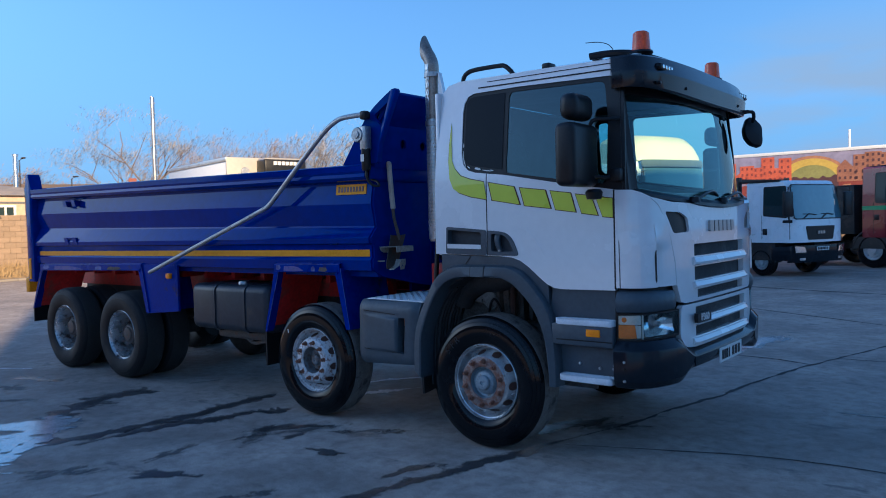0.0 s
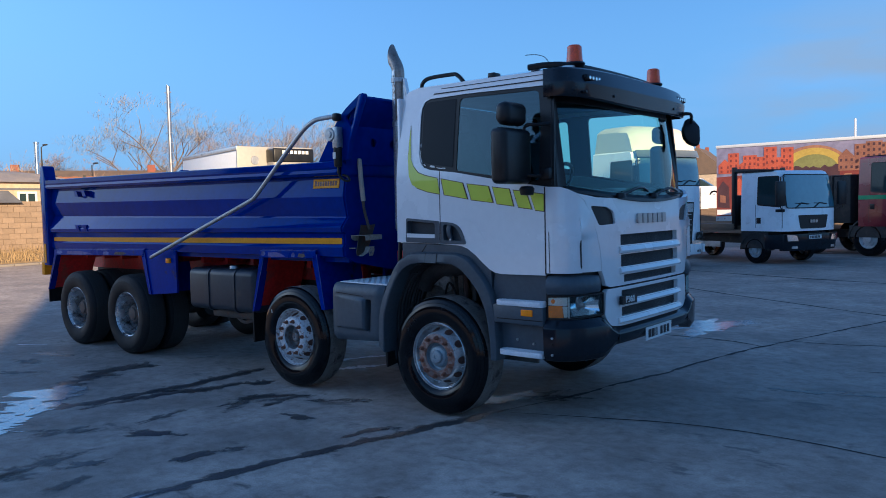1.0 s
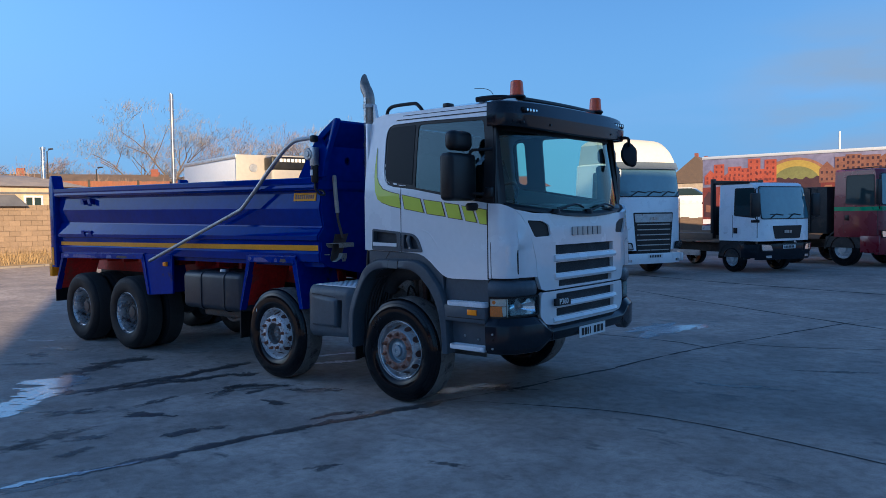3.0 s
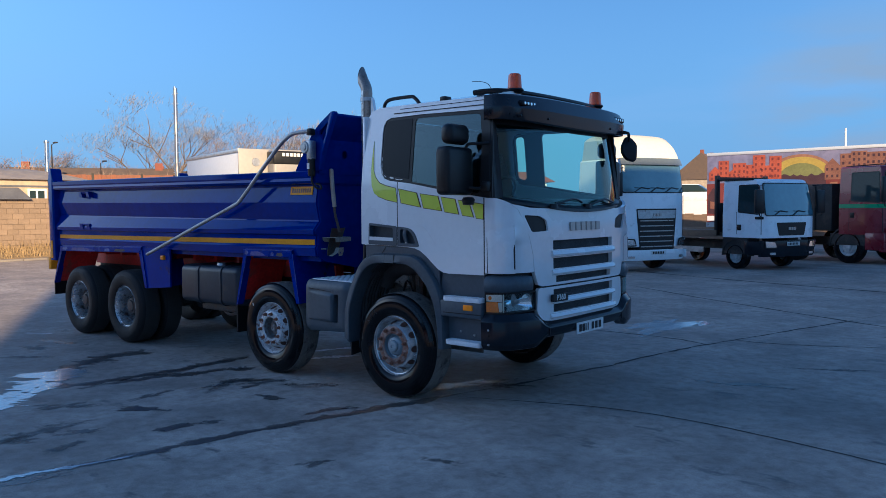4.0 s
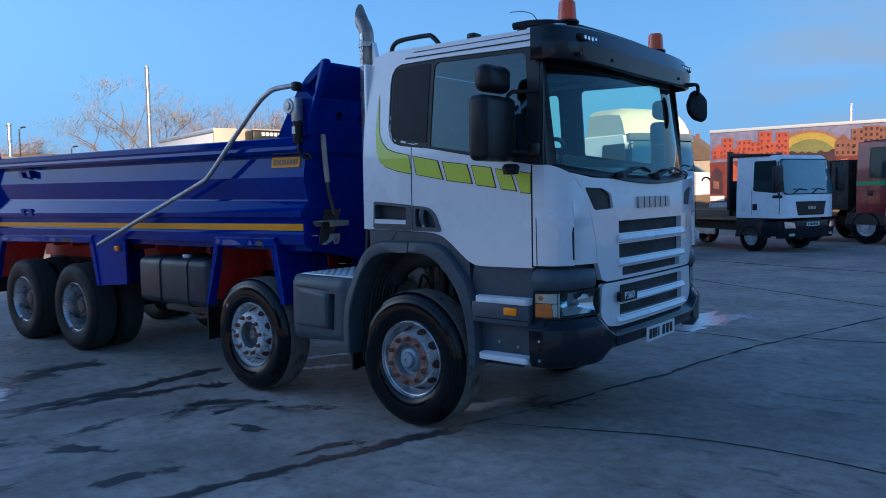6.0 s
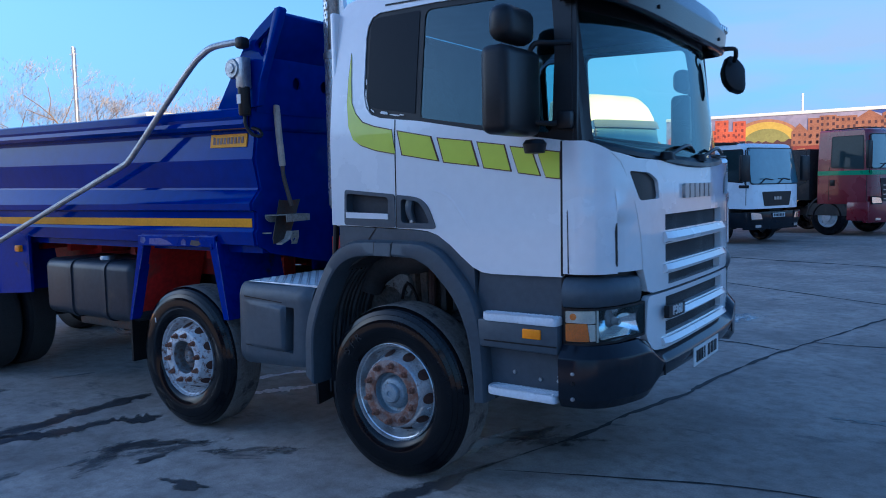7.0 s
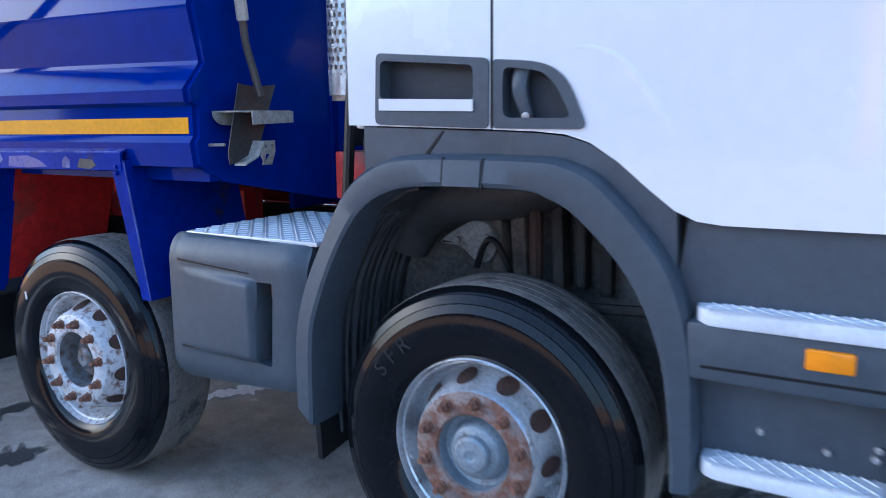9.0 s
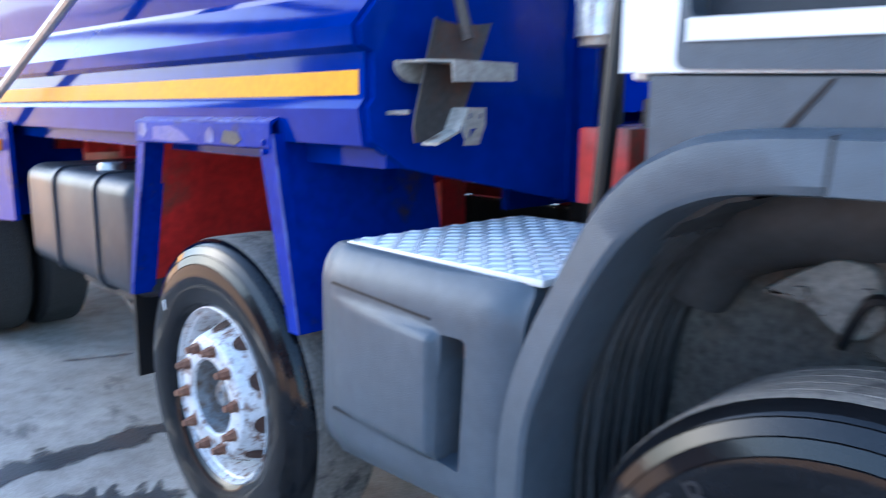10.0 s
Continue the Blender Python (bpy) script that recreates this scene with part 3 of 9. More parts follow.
for sy in (-1, 1):
    bm = B()
    side_section(bm, sy, BX0, BX1, 30)
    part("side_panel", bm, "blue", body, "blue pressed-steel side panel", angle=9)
    # yellow strip on the lower rail
    bm = B()
    hexa(bm, [(BX0 + 0.06, sy * 1.163, 1.455), (BX1 - 0.02, sy * 1.163, 1.483), (BX1 - 0.02, sy * 1.169, 1.483), (BX0 + 0.06, sy * 1.169, 1.455), (BX0 + 0.06, sy * 1.163, 1.515), (BX1 - 0.02, sy * 1.163, 1.543), (BX1 - 0.02, sy * 1.169, 1.543), (BX0 + 0.06, sy * 1.169, 1.515)])
    part("reflective_strip", bm, "yellow", body, "yellow reflective strip")
    # rear post
    bm = B()
    prism(bm, [(-7.42, 1.10), (-7.42, 2.36), (-7.45, 2.40), (-7.48, 2.54), (-7.52, 2.57), (-7.58, 2.56), (-7.60, 2.42), (-7.63, 2.38), (-7.60, 1.10)], sy * 1.06, sy * 1.225, "y", 0.012)
    part("rear_post", bm, "blue", body)
    bm = B()
    box(bm, -7.56, -7.50, sy * 1.229 - 0.003, sy * 1.229 + 0.003, 1.14, 1.42)
    part("marker_plate", bm, "yellow", body, "yellow reflective marker plate")
    # latches
    for lz in (2.14, 1.66):
        bm = B()
        for lx in (-6.55, -6.33):
            prism(bm, [(lx, lz - 0.05), (lx + 0.09, lz - 0.055), (lx + 0.04, lz + 0.03), (lx - 0.04, lz + 0.035)], sy * 1.15, sy * 1.215)
        tube(bm, [(-6.58, sy * 1.2, lz + 0.02), (-6.27, sy * 1.2, lz + 0.015)], 0.012, 6)
        part("latch", bm, "blue", body)
# floor, tailboard, front wall
bm = B()
box(bm, BX0, BX1, -1.10, 1.10, 1.30, 1.40)
fl_ = part("body_floor", bm, "blue", body)
for i in range(12):
    xx = BX0 + 0.25 + i * 0.5
    part("floor_bearer", box(B(), xx, xx + 0.06, -0.80, 0.80, 1.20, 1.302), "red", fl_)
bm = B()
box(bm, -7.55, -7.43, -1.10, 1.10, 1.34, 2.36, 0.01)
for yy in (-0.75, -0.25, 0.25, 0.75):
    box(bm, -7.62, -7.54, yy - 0.04, yy + 0.04, 1.34, 2.34, 0.01)
part("tailboard", bm, "blue", body)
for sy in (-1, 1):
    bm = B()
    box(bm, -7.5, -1.6, min(sy * 0.40, sy * 0.52), max(sy * 0.40, sy * 0.52), 1.03, 1.21)
    part("sub_frame", bm, "red", truck, "dirty red body sub-frame")
    # front wall of the body, with its turned edge towards the ram
    bm = B()
    pts = [(-1.19, 2.27), (-1.19, 2.15), (-1.12, 2.125), (-1.145, 1.935), (-1.108, 1.74), (-1.19, 1.645), (-1.185, 1.60), (-1.15, 1.585), (-1.15, 1.475), (-1.17, 1.45), (-1.16, 1.37), (-1.05, 1.30), (-0.33, 1.155), (-0.30, 1.155), (-0.30, 2.27)]
    prism(bm, [(sy * -p[0], p[1]) for p in pts], -1.215, -1.180, "x")
    box(bm, -1.215, -1.12, min(sy * 0.30, sy * 0.325), max(sy * 0.30, sy * 0.325), 1.155, 2.27)
    box(bm, -1.182, -1.172, min(sy * 0.36, sy * 0.38), max(sy * 0.36, sy * 0.38), 1.17, 2.27)
    part("front_wall", bm, "blue", body)
    # rolled rail on the front wall's top
    bm = B()
    prism(bm, [(-1.20, 2.13), (-1.17, 2.14), (-1.155, 2.16), (-1.15, 2.26), (-1.17, 2.285), (-1.20, 2.285)], min(sy * 0.30, sy * 1.19), max(sy * 0.30, sy * 1.19), "y", 0.006)
    part("front_rail", bm, "blue", body)
bm = B()
box(bm, -1.5, -1.47, -0.32, 0.32, 1.1, 2.27)
part("ram_recess", bm, "blue", body)
bm = B()
tube(bm, [(-1.33, 0, 0.8), (-1.33, 0, 2.1)], 0.09, 14)
part("tipping_ram", bm, "dark", truck)

# canopy over the front, leaning towards the cab
def canopy_panel():
    # lower face with two round holes a side, upper face plain
    def hole(cy, cz, r=0.042):
        return [(cy + r * math.cos(math.tau * k / 16), cz + r * math.sin(math.tau * k / 16)) for k in range(16)]
    hs = [hole(s * y, 2.47) for s in (-1, 1) for y in (0.52, 0.80)]
    def fm(u, v, w):
        return (-1.135 + (v - 2.32) * 0.107 - w, u, v)
    bm = plate([(-1.16, 2.25), (1.16, 2.25), (1.16, 2.62), (-1.16, 2.62)], hs, fm, 0.02)
    part("canopy_lower_panel", bm, "blue", body)
    bm = B()
    prism(bm, [(-1.105, 2.615), (-0.90, 2.86), (-0.93, 2.885), (-0.96, 2.87), (-1.13, 2.63)], -1.15, 1.15, "y", 0.005)
    part("canopy_upper_panel", bm, "blue", body)
    bm = B()
    prism(bm, [(-1.215, 2.27), (-1.20, 2.70), (-0.93, 2.885), (-0.915, 2.87), (-1.185, 2.685), (-1.195, 2.27)], -1.15, 1.15, "y")
    part("canopy_back", bm, "blue", body)
canopy_panel()
for sy in (-1, 1):
    # side gusset with its triangular hole
    out = rounded([(-1.50, 2.285), (-1.17, 2.73), (-0.90, 2.89), (-0.84, 2.87), (-1.04, 2.45), (-1.07, 2.285)], [0.02, 0.14, 0.02, 0.02, 0.05, 0.02])
    hol = rounded([(-1.11, 2.69), (-0.925, 2.80), (-1.03, 2.59)], 0.03)
    def fm(u, v, w, sy=sy):
        return (u, sy * (1.19 - w), v)
    part("gusset", plate(out, [hol], fm, 0.03), "blue", body, "blue gusset plate with a triangular hole")
    bm = B()
    prism(bm, [(-0.885, 2.885), (-0.84, 2.89), (-0.825, 2.87), (-1.03, 2.44), (-1.06, 2.29), (-1.08, 2.29), (-1.05, 2.45)], min(sy * 1.16, sy * 1.215), max(sy * 1.16, sy * 1.215), "y", 0.004)
    part("gusset_flange", bm, "blue", body)

# maker's plate on the body side: yellow with dark bars for the lettering
bm = B()
hexa(bm, [(-1.63, -1.157, 2.035), (-1.26, -1.157, 2.03), (-1.26, -1.14, 2.03), (-1.63, -1.14, 2.035), (-1.63, -1.143, 2.125), (-1.26, -1.143, 2.12), (-1.26, -1.128, 2.12), (-1.63, -1.128, 2.125)])
sign = part("maker_plate", bm, "yellow", body, "small yellow maker's plate")
for k in range(9):
    xx = -1.60 + 0.036 * k
    bm = B()
    hexa(bm, [(xx, -1.156, 2.055), (xx + 0.024, -1.156, 2.055), (xx + 0.024, -1.145, 2.055), (xx, -1.145, 2.055), (xx, -1.149, 2.10 + (0.012 if k == 0 else 0)), (xx + 0.024, -1.149, 2.10), (xx + 0.024, -1.138, 2.10), (xx, -1.138, 2.10)])
    part("letter_bar", bm, "tapeedge", sign)

# sheeting arm with its motor
arm = B()
tube(arm, smooth_path([(-4.49, -1.29, 1.29), (-3.4, -1.29, 1.64), (-2.52, -1.29, 1.92), (-2.40, -1.29, 1.97), (-2.28, -1.29, 2.06), (-2.18, -1.29, 2.14), (-1.9, -1.29, 2.37), (-1.63, -1.29, 2.58), (-1.5, -1.29, 2.655), (-1.38, -1.29, 2.69), (-1.15, -1.27, 2.70)], 5), 0.022, 10)
part("sheet_arm", arm, "steel", truck, "galvanised sheeting arm bent over the body side")
bm = B()
lathe(bm, [(0.0, -1.30), (0.058, -1.30), (0.066, -1.285), (0.066, -1.23), (0.05, -1.22), (0.05, -1.19)], 24, "y", (-1.215, 0, 2.53))
lathe(bm, [(0.0, -1.312), (0.03, -1.31), (0.035, -1.295)], 16, "y", (-1.215, 0, 2.53))
box(bm, -1.19, -1.12, -1.29, -1.21, 2.40, 2.60, 0.01)
motor = part("sheet_motor", bm, "steel", truck, "grey sheeting motor and gearbox")
bm = lathe(B(), [(0.0, 2.22), (0.034, 2.225), (0.04, 2.24), (0.04, 2.41), (0.0, 2.42)], 16, "z", (-1.155, -1.25, 0))
part("motor_body", bm, "black", motor)
bm = B()
box(bm, -1.178, -1.142, -1.294, -1.289, 2.30, 2.36)
part("motor_label", bm, "plate", motor)
bm = tube(B(), smooth_path([(-1.155, -1.25, 2.23), (-1.15, -1.25, 2.16), (-1.11, -1.23, 2.10), (-1.06, -1.2, 2.09), (-1.10, -1.18, 2.13), (-1.17, -1.18, 2.15)], 5), 0.011, 8)
part("cable", bm, "black", motor)
bm = B()
box(bm, -1.185, -1.115, -1.295, -1.215, 2.655, 2.73, 0.02)
part("arm_pivot", bm, "black", truck)

# mudguards: folded blue frames
def mudguard(xl, xr, xbl, xtip, ztip, xtip2, top_l, top_r, ytop=1.20):
    for sy in (-1, 1):
        bm = B()
        # folded channel: upright web with a ledge that slopes up towards the body
        web = [(1.208, -0.072), (1.214, -0.068), (1.214, -0.002), (1.206, 0.006), (1.14, 0.034), (0.62, 0.034), (0.62, 0.028), (1.138, 0.028), (1.198, 0.001), (1.204, -0.01), (1.204, -0.072)]
        ends = [[bm.verts.new((x, sy * y, t_ + z)) for y, z in web] for x, t_ in ((xl, top_l), (xr, top_r))]
        for k in range(len(web)):
            k2 = (k + 1) % len(web)
            bm.faces.new((ends[0][k], ends[0][k2], ends[1][k2], ends[1][k]))
        bm.faces.new(ends[0])
        bm.faces.new(ends[1][::-1])
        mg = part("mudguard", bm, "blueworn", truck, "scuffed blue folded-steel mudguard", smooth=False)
        # paint scraped off the web and the top of the front sheet
        for pts, m_ in (([(0.03, -0.045), (0.07, -0.055), (0.10, -0.03), (0.085, -0.006), (0.04, -0.004)], "wornedge"), ([(0.14, -0.06), (0.30, -0.064), (0.42, -0.058), (0.36, -0.03), (0.28, -0.012), (0.15, -0.016)], "scuffblue"), ([(0.52, -0.06), (0.57, -0.062), (0.575, -0.03), (0.55, -0.012), (0.525, -0.03)], "wornedge"), ([(0.62, -0.058), (0.70, -0.066), (0.74, -0.05), (0.72, -0.028), (0.64, -0.022)], "dustbrown")):
            sc = (xr - xl) / 0.89
            part("paint_scar", plate([(xl + u * sc, v) for u, v in pts], [], lambda u, v, w: (u, sy * (1.2155 - w), top_l + (top_r - top_l) * (u - xl) / (xr - xl) + v), 0.003), m_, mg, "scraped paint", smooth=False)
        # rear leg: narrow blue flange outside, red sheet inside
        bm = B()
        hexa(bm, [(xbl, sy * 1.205, 0.74), (xbl + 0.03, sy * 1.205, 0.74), (xbl + 0.03, sy * 1.12, 0.74), (xbl, sy * 1.12, 0.74), (xl, sy * 1.205, top_l - 0.02), (xl + 0.06, sy * 1.205, top_l - 0.02), (xl + 0.06, sy * 1.12, top_l - 0.02), (xl, sy * 1.12, top_l - 0.02)])
        part("guard_leg", bm, "blueworn", mg, smooth=False)
        bm = B()
        hexa(bm, [(xbl + 0.01, sy * 1.13, 0.76), (xbl + 0.03, sy * 1.13, 0.76), (xbl + 0.03, sy * 0.60, 0.76), (xbl + 0.01, sy * 0.60, 0.76), (xl + 0.03, sy * 1.13, top_l - 0.06), (xl + 0.05, sy * 1.13, top_l - 0.06), (xl + 0.05, sy * 0.60, top_l - 0.06), (xl + 0.03, sy * 0.60, top_l - 0.06)])
        part("inner_sheet", bm, "red", mg, "dirty red inner sheet", smooth=False)
        # front leg: outer strip and the wide sheet that faces forwards
        bm = B()
        hexa(bm, [(xtip, sy * 1.21, ztip), (xtip + 0.05, sy * 1.21, ztip), (xtip + 0.05, sy * 1.17, ztip), (xtip, sy * 1.17, ztip), (xr - 0.07, sy * 1.21, top_r - 0.03), (xr + 0.01, sy * 1.21, top_r - 0.03), (xr + 0.01, sy * 1.17, top_r - 0.03), (xr - 0.07, sy * 1.17, top_r - 0.03)])
        part("guard_leg", bm, "blueworn", mg, smooth=False)
        bm = B()
        hexa(bm, [(xtip + 0.03, sy * 1.20, ztip), (xtip + 0.05, sy * 1.20, ztip), (xtip2, sy * 0.62, ztip), (xtip2 - 0.02, sy * 0.62, ztip), (xr - 0.02, sy * 1.20, top_r - 0.04), (xr, sy * 1.20, top_r - 0.04), (xr + xtip2 - xtip - 0.05, sy * 0.62, top_r - 0.04), (xr + xtip2 - xtip - 0.07, sy * 0.62, top_r - 0.04)])
        part("front_sheet", bm, "blueworn", mg, smooth=False)
        for bz in (0.035, 0.060):
            bm = lathe(B(), [(0, sy * 1.222), (0.009, sy * 1.220), (0.010, sy * 1.205)], 6, "y", (xr - 0.03, 0, top_r - bz - 0.02))
            part("bolt", bm, "blueworn", mg, smooth=False)
        # paint worn pale along the folded edges
        for pa, pb in (((xtip + 0.05, ztip), (xr + 0.01, top_r - 0.03)), ((xbl + 0.03, 0.75), (xl + 0.06, top_l - 0.07)), ((xl, top_l + 0.003), (xr, top_r + 0.003))):
            yy = 1.2085
            part("worn_edge", tube(B(), [(pa[0], sy * yy, pa[1]), ((pa[0] + pb[0]) / 2, sy * yy, (pa[1] + pb[1]) / 2 + 0.001), (pb[0], sy * yy, pb[1])], [0.0025, 0.0045, 0.003], 6), "wornedge", mg, "edge worn to pale paint")
        # rubber flap
        bm = B()
        box(bm, xbl - 0.02, xbl + 0.0, min(sy * 0.62, sy * 1.19), max(sy * 0.62, sy * 1.19), 0.40 if xl > -3 else 0.55, 0.76)
        part("mud_flap", bm, "black", mg)
mudguard(-2.45, -1.56, -2.62, -1.50, 0.83, -1.45, 1.40, 1.41)
mudguard(-7.28, -4.80, -7.55, -4.72, 0.82, -4.62, 1.33, 1.37)
bm = B()
hexa(bm, [(-4.72, -1.195, 0.81), (-4.10, -1.195, 0.86), (-4.10, -1.17, 0.86), (-4.72, -1.17, 0.81), (-4.84, -1.195, 1.37), (-4.10, -1.195, 1.37), (-4.10, -1.17, 1.37), (-4.84, -1.17, 1.37)])
part("side_sheet", bm, "blueworn", truck, smooth=False)
bm = B()
box(bm, -4.28, -4.20, -1.23, -1.19, 1.22, 1.28, 0.01)
part("side_marker", bm, "amber", truck, "amber side marker lamp")
bm = B()
box(bm, -7.75, -7.65, -1.2, -0.9, 0.95, 1.15, 0.01)
part("rear_lamp_plate", bm, "yellow", truck, "yellow rear marker board")

# fuel tank
bm = B()
box(bm, -3.86, -2.58, -1.20, -0.60, 0.70, 1.18, 0.075, 4)
tank = part("fuel_tank", bm, "tank", truck, "dented dark grey fuel tank with steel straps")
for bx in (-3.44, -2.95):
    bm = B()
    prism(bm, rrect(-1.212, -0.59, 0.688, 1.187, 0.085), bx - 0.022, bx + 0.022, "x")
    part("tank_strap", bm, "tank", tank)
bm = lathe(B(), [(0, 1.212), (0.05, 1.212), (0.056, 1.20), (0.056, 1.16)], 18, "z", (-3.13, -1.05, 0))
part("filler_cap", bm, "steel", tank, "steel filler cap")
bm = B()
box(bm, -3.6, -2.62, -1.05, -0.5, 0.60, 0.72, 0.03)
tube(bm, smooth_path([(-3.15, -1.02, 0.62), (-3.0, -1.04, 0.57), (-2.8, -1.03, 0.60), (-2.72, -1.02, 0.55)], 4), 0.018, 6)
lathe(bm, [(0.0, 0.545), (0.035, 0.55), (0.04, 0.62)], 10, "z", (-2.66, -1.05, 0))
part("tank_bracket", bm, "steelrust", truck)

# ---- cab ----
cab = new("cab")
cab.parent = truck
NEXP, BOW, LEAN = 3.2, 0.325, 0.015
def plan_x(y):
    t = min(abs(y) / 1.21, 1.0)
    return 1.105 + BOW * (1 - t ** NEXP) ** (1 / NEXP)
# arc length along the front from the middle to the door
_tab = [(0.0, 0.0, plan_x(0))]
def _fill():
    n = 400
    for i in range(1, n + 1):
        th = math.pi / 2 * i / n
        y = 1.21 * math.sin(th) ** (2 / NEXP)
        x = 1.105 + BOW * math.cos(th) ** (2 / NEXP)
        s, py, px = _tab[-1]
        _tab.append((s + math.hypot(x - px, y - py), y, x))
_fill()
S_END = _tab[-1][0]
def at_s(s):
    """Place and outward normal on the front's plan at arc length s (minus: the driver's side)."""
    a = min(abs(s), S_END - 1e-6)
    lo, hi = 0, len(_tab) - 1
    while hi - lo > 1:
        mid = (lo + hi) // 2
        if _tab[mid][0] <= a:
            lo = mid
        else:
            hi = mid
    s0, y0, x0 = _tab[lo]
    s1, y1, x1 = _tab[hi]
    f = (a - s0) / (s1 - s0)
    d = Vector((x1 - x0, y1 - y0)).normalized()
    sg = -1 if s < 0 else 1
    return x0 + f * (x1 - x0), sg * (y0 + f * (y1 - y0)), d.y, -sg * d.x
def s_of(y):
    for (s0, y0, x0), (s1, y1, x1) in zip(_tab, _tab[1:]):
        if y1 >= abs(y):
            return math.copysign(s0 + (s1 - s0) * (abs(y) - y0) / max(y1 - y0, 1e-9), y)
    return math.copysign(S_END, y)
def front(off=0.0, lean=LEAN):
    def fm(s, z, w):
        x, y, nx, ny = at_s(s)
        d = off - w
        return (x + nx * d - max(0, z - 1.3) * lean, y + ny * d, z)
    return fm
SC = frange(-S_END, S_END, 56)

def yside(z):
    t = max(0.0, (z - 2.02) / 0.85)
    return 1.21 - 0.10 * t ** 1.2
def sidemap(sy, off=0.0):
    return lambda u, v, w: (u, sy * (yside(v) + off - w), v)

def both(f):
    for sy in (-1, 1):
        f(sy)

WIN_BOT = [(1.105, 1.958), (0.636, 2.032), (0.214, 2.108)]
def cab_side(sy):
    # rear quarter and roof rail in one pressing, then the door
    rear = [(-0.45, 1.513), (0.048, 1.500), (0.048, 2.128), (-0.06, 2.142), (-0.13, 2.165), (-0.17, 2.21), (-0.19, 2.29), (-0.195, 2.62), (-0.185, 2.69), (-0.155, 2.74), (-0.10, 2.762), (0.30, 2.765), (1.06, 2.745), (1.10, 2.86), (0.5, 2.872), (-0.25, 2.875), (-0.36, 2.85), (-0.42, 2.78), (-0.445, 2.62)]
    part("cab_side", plate(rear, [[(-0.338, 1.53), (0.03, 1.518), (0.03, 1.685), (-0.331, 1.718)]], sidemap(sy), 0.03, cuts_v=(2.05, 2.2, 2.4, 2.6, 2.75)), "white", cab)
    door = [(0.056, 1.499), (0.18, 1.495), (0.27, 1.487), (0.34, 1.466), (0.42, 1.415), (0.50, 1.348), (0.57, 1.295), (0.625, 1.271), (0.69, 1.264), (1.10, 1.267), (1.10, 1.958)] + WIN_BOT[1:] + [(0.056, 2.127)]
    d = part("door", plate(door, [rounded([(0.078, 1.52), (0.31, 1.52), (0.26, 1.62), (0.22, 1.66), (0.17, 1.672), (0.078, 1.68)], 0.02)], sidemap(sy), 0.04, cuts_v=(1.6, 1.85, 2.05)), "white", cab, "white cab door")
    crease = smooth_path([(0.28, sy * 1.185, 1.715), (0.35, sy * 1.185, 1.708), (0.42, sy * 1.185, 1.675), (0.475, sy * 1.185, 1.615), (0.525, sy * 1.185, 1.546), (0.57, sy * 1.185, 1.475)], 5)
    k_ = len(crease) - 1
    part("crease", tube(B(), crease, [0.0268 - 0.0022 * (2 * i / k_ - 1) ** 4 for i in range(k_ + 1)], 24), "white", d, "soft pressed crease round the handle")
    # door recess with its pull, and the dark vent beside it
    bm = plate(rounded([(0.059, 1.503), (0.336, 1.500), (0.284, 1.624), (0.238, 1.666), (0.18, 1.684), (0.059, 1.693)], [0.01, 0.03, 0.05, 0.05, 0.05, 0.01]), [rounded([(0.088, 1.532), (0.292, 1.530), (0.248, 1.615), (0.208, 1.655), (0.088, 1.672)], 0.025)], sidemap(sy, 0.006), 0.05)
    h = part("handle_recess", bm, "grey", d, "dark grey door handle recess")
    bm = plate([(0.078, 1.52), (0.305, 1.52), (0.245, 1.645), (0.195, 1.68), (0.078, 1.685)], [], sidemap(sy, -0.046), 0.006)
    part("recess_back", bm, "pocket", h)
    bm = B()
    rr = []
    for k in range(9):
        t = k / 8
        hw, cx, zz, out = 0.018 + 0.006 * t, 0.150 - 0.018 * math.sin(t * 2.4), 1.538 + 0.135 * t, 1.196 + 0.014 * math.sin(t * math.pi)
        rr.append([bm.verts.new((cx + dx * hw, sy * (out + dy), zz)) for dx, dy in ((-1, -0.03), (-1, -0.006), (-0.6, 0.0), (0.6, 0.0), (1, -0.006), (1, -0.03))])
    for a, c in zip(rr, rr[1:]):
        for k in range(6):
            bm.faces.new((a[k], a[(k + 1) % 6], c[(k + 1) % 6], c[k]))
    bm.faces.new(rr[0])
    bm.faces.new(rr[-1][::-1])
    part("door_pull", bm, "grey", h)
    bm = lathe(B(), [(0, sy * 1.205), (0.012, sy * 1.203), (0.014, sy * 1.18)], 12, "y", (0.152, 0, 1.535))
    part("lock", bm, "silver", h)
    # the grab-handle panel behind the door
    bm = plate(rounded([(-0.346, 1.515), (0.0445, 1.502), (0.0445, 1.697), (-0.337, 1.728)], 0.02), [rounded([(-0.326, 1.590), (-0.004, 1.582), (-0.005, 1.680), (-0.322, 1.705)], 0.02)], sidemap(sy, 0.006), 0.06)
    v = part("vent_panel", bm, "grey", cab, "dark grey recessed side panel")
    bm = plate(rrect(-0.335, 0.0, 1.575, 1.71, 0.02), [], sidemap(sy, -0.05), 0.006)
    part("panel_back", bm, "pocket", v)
    bm = plate([(-0.326, 1.557), (-0.004, 1.551), (-0.004, 1.584), (-0.326, 1.592)], [], sidemap(sy, 0.012), 0.02)
    part("pale_strip", bm, "white", v, "pale reflective strip")
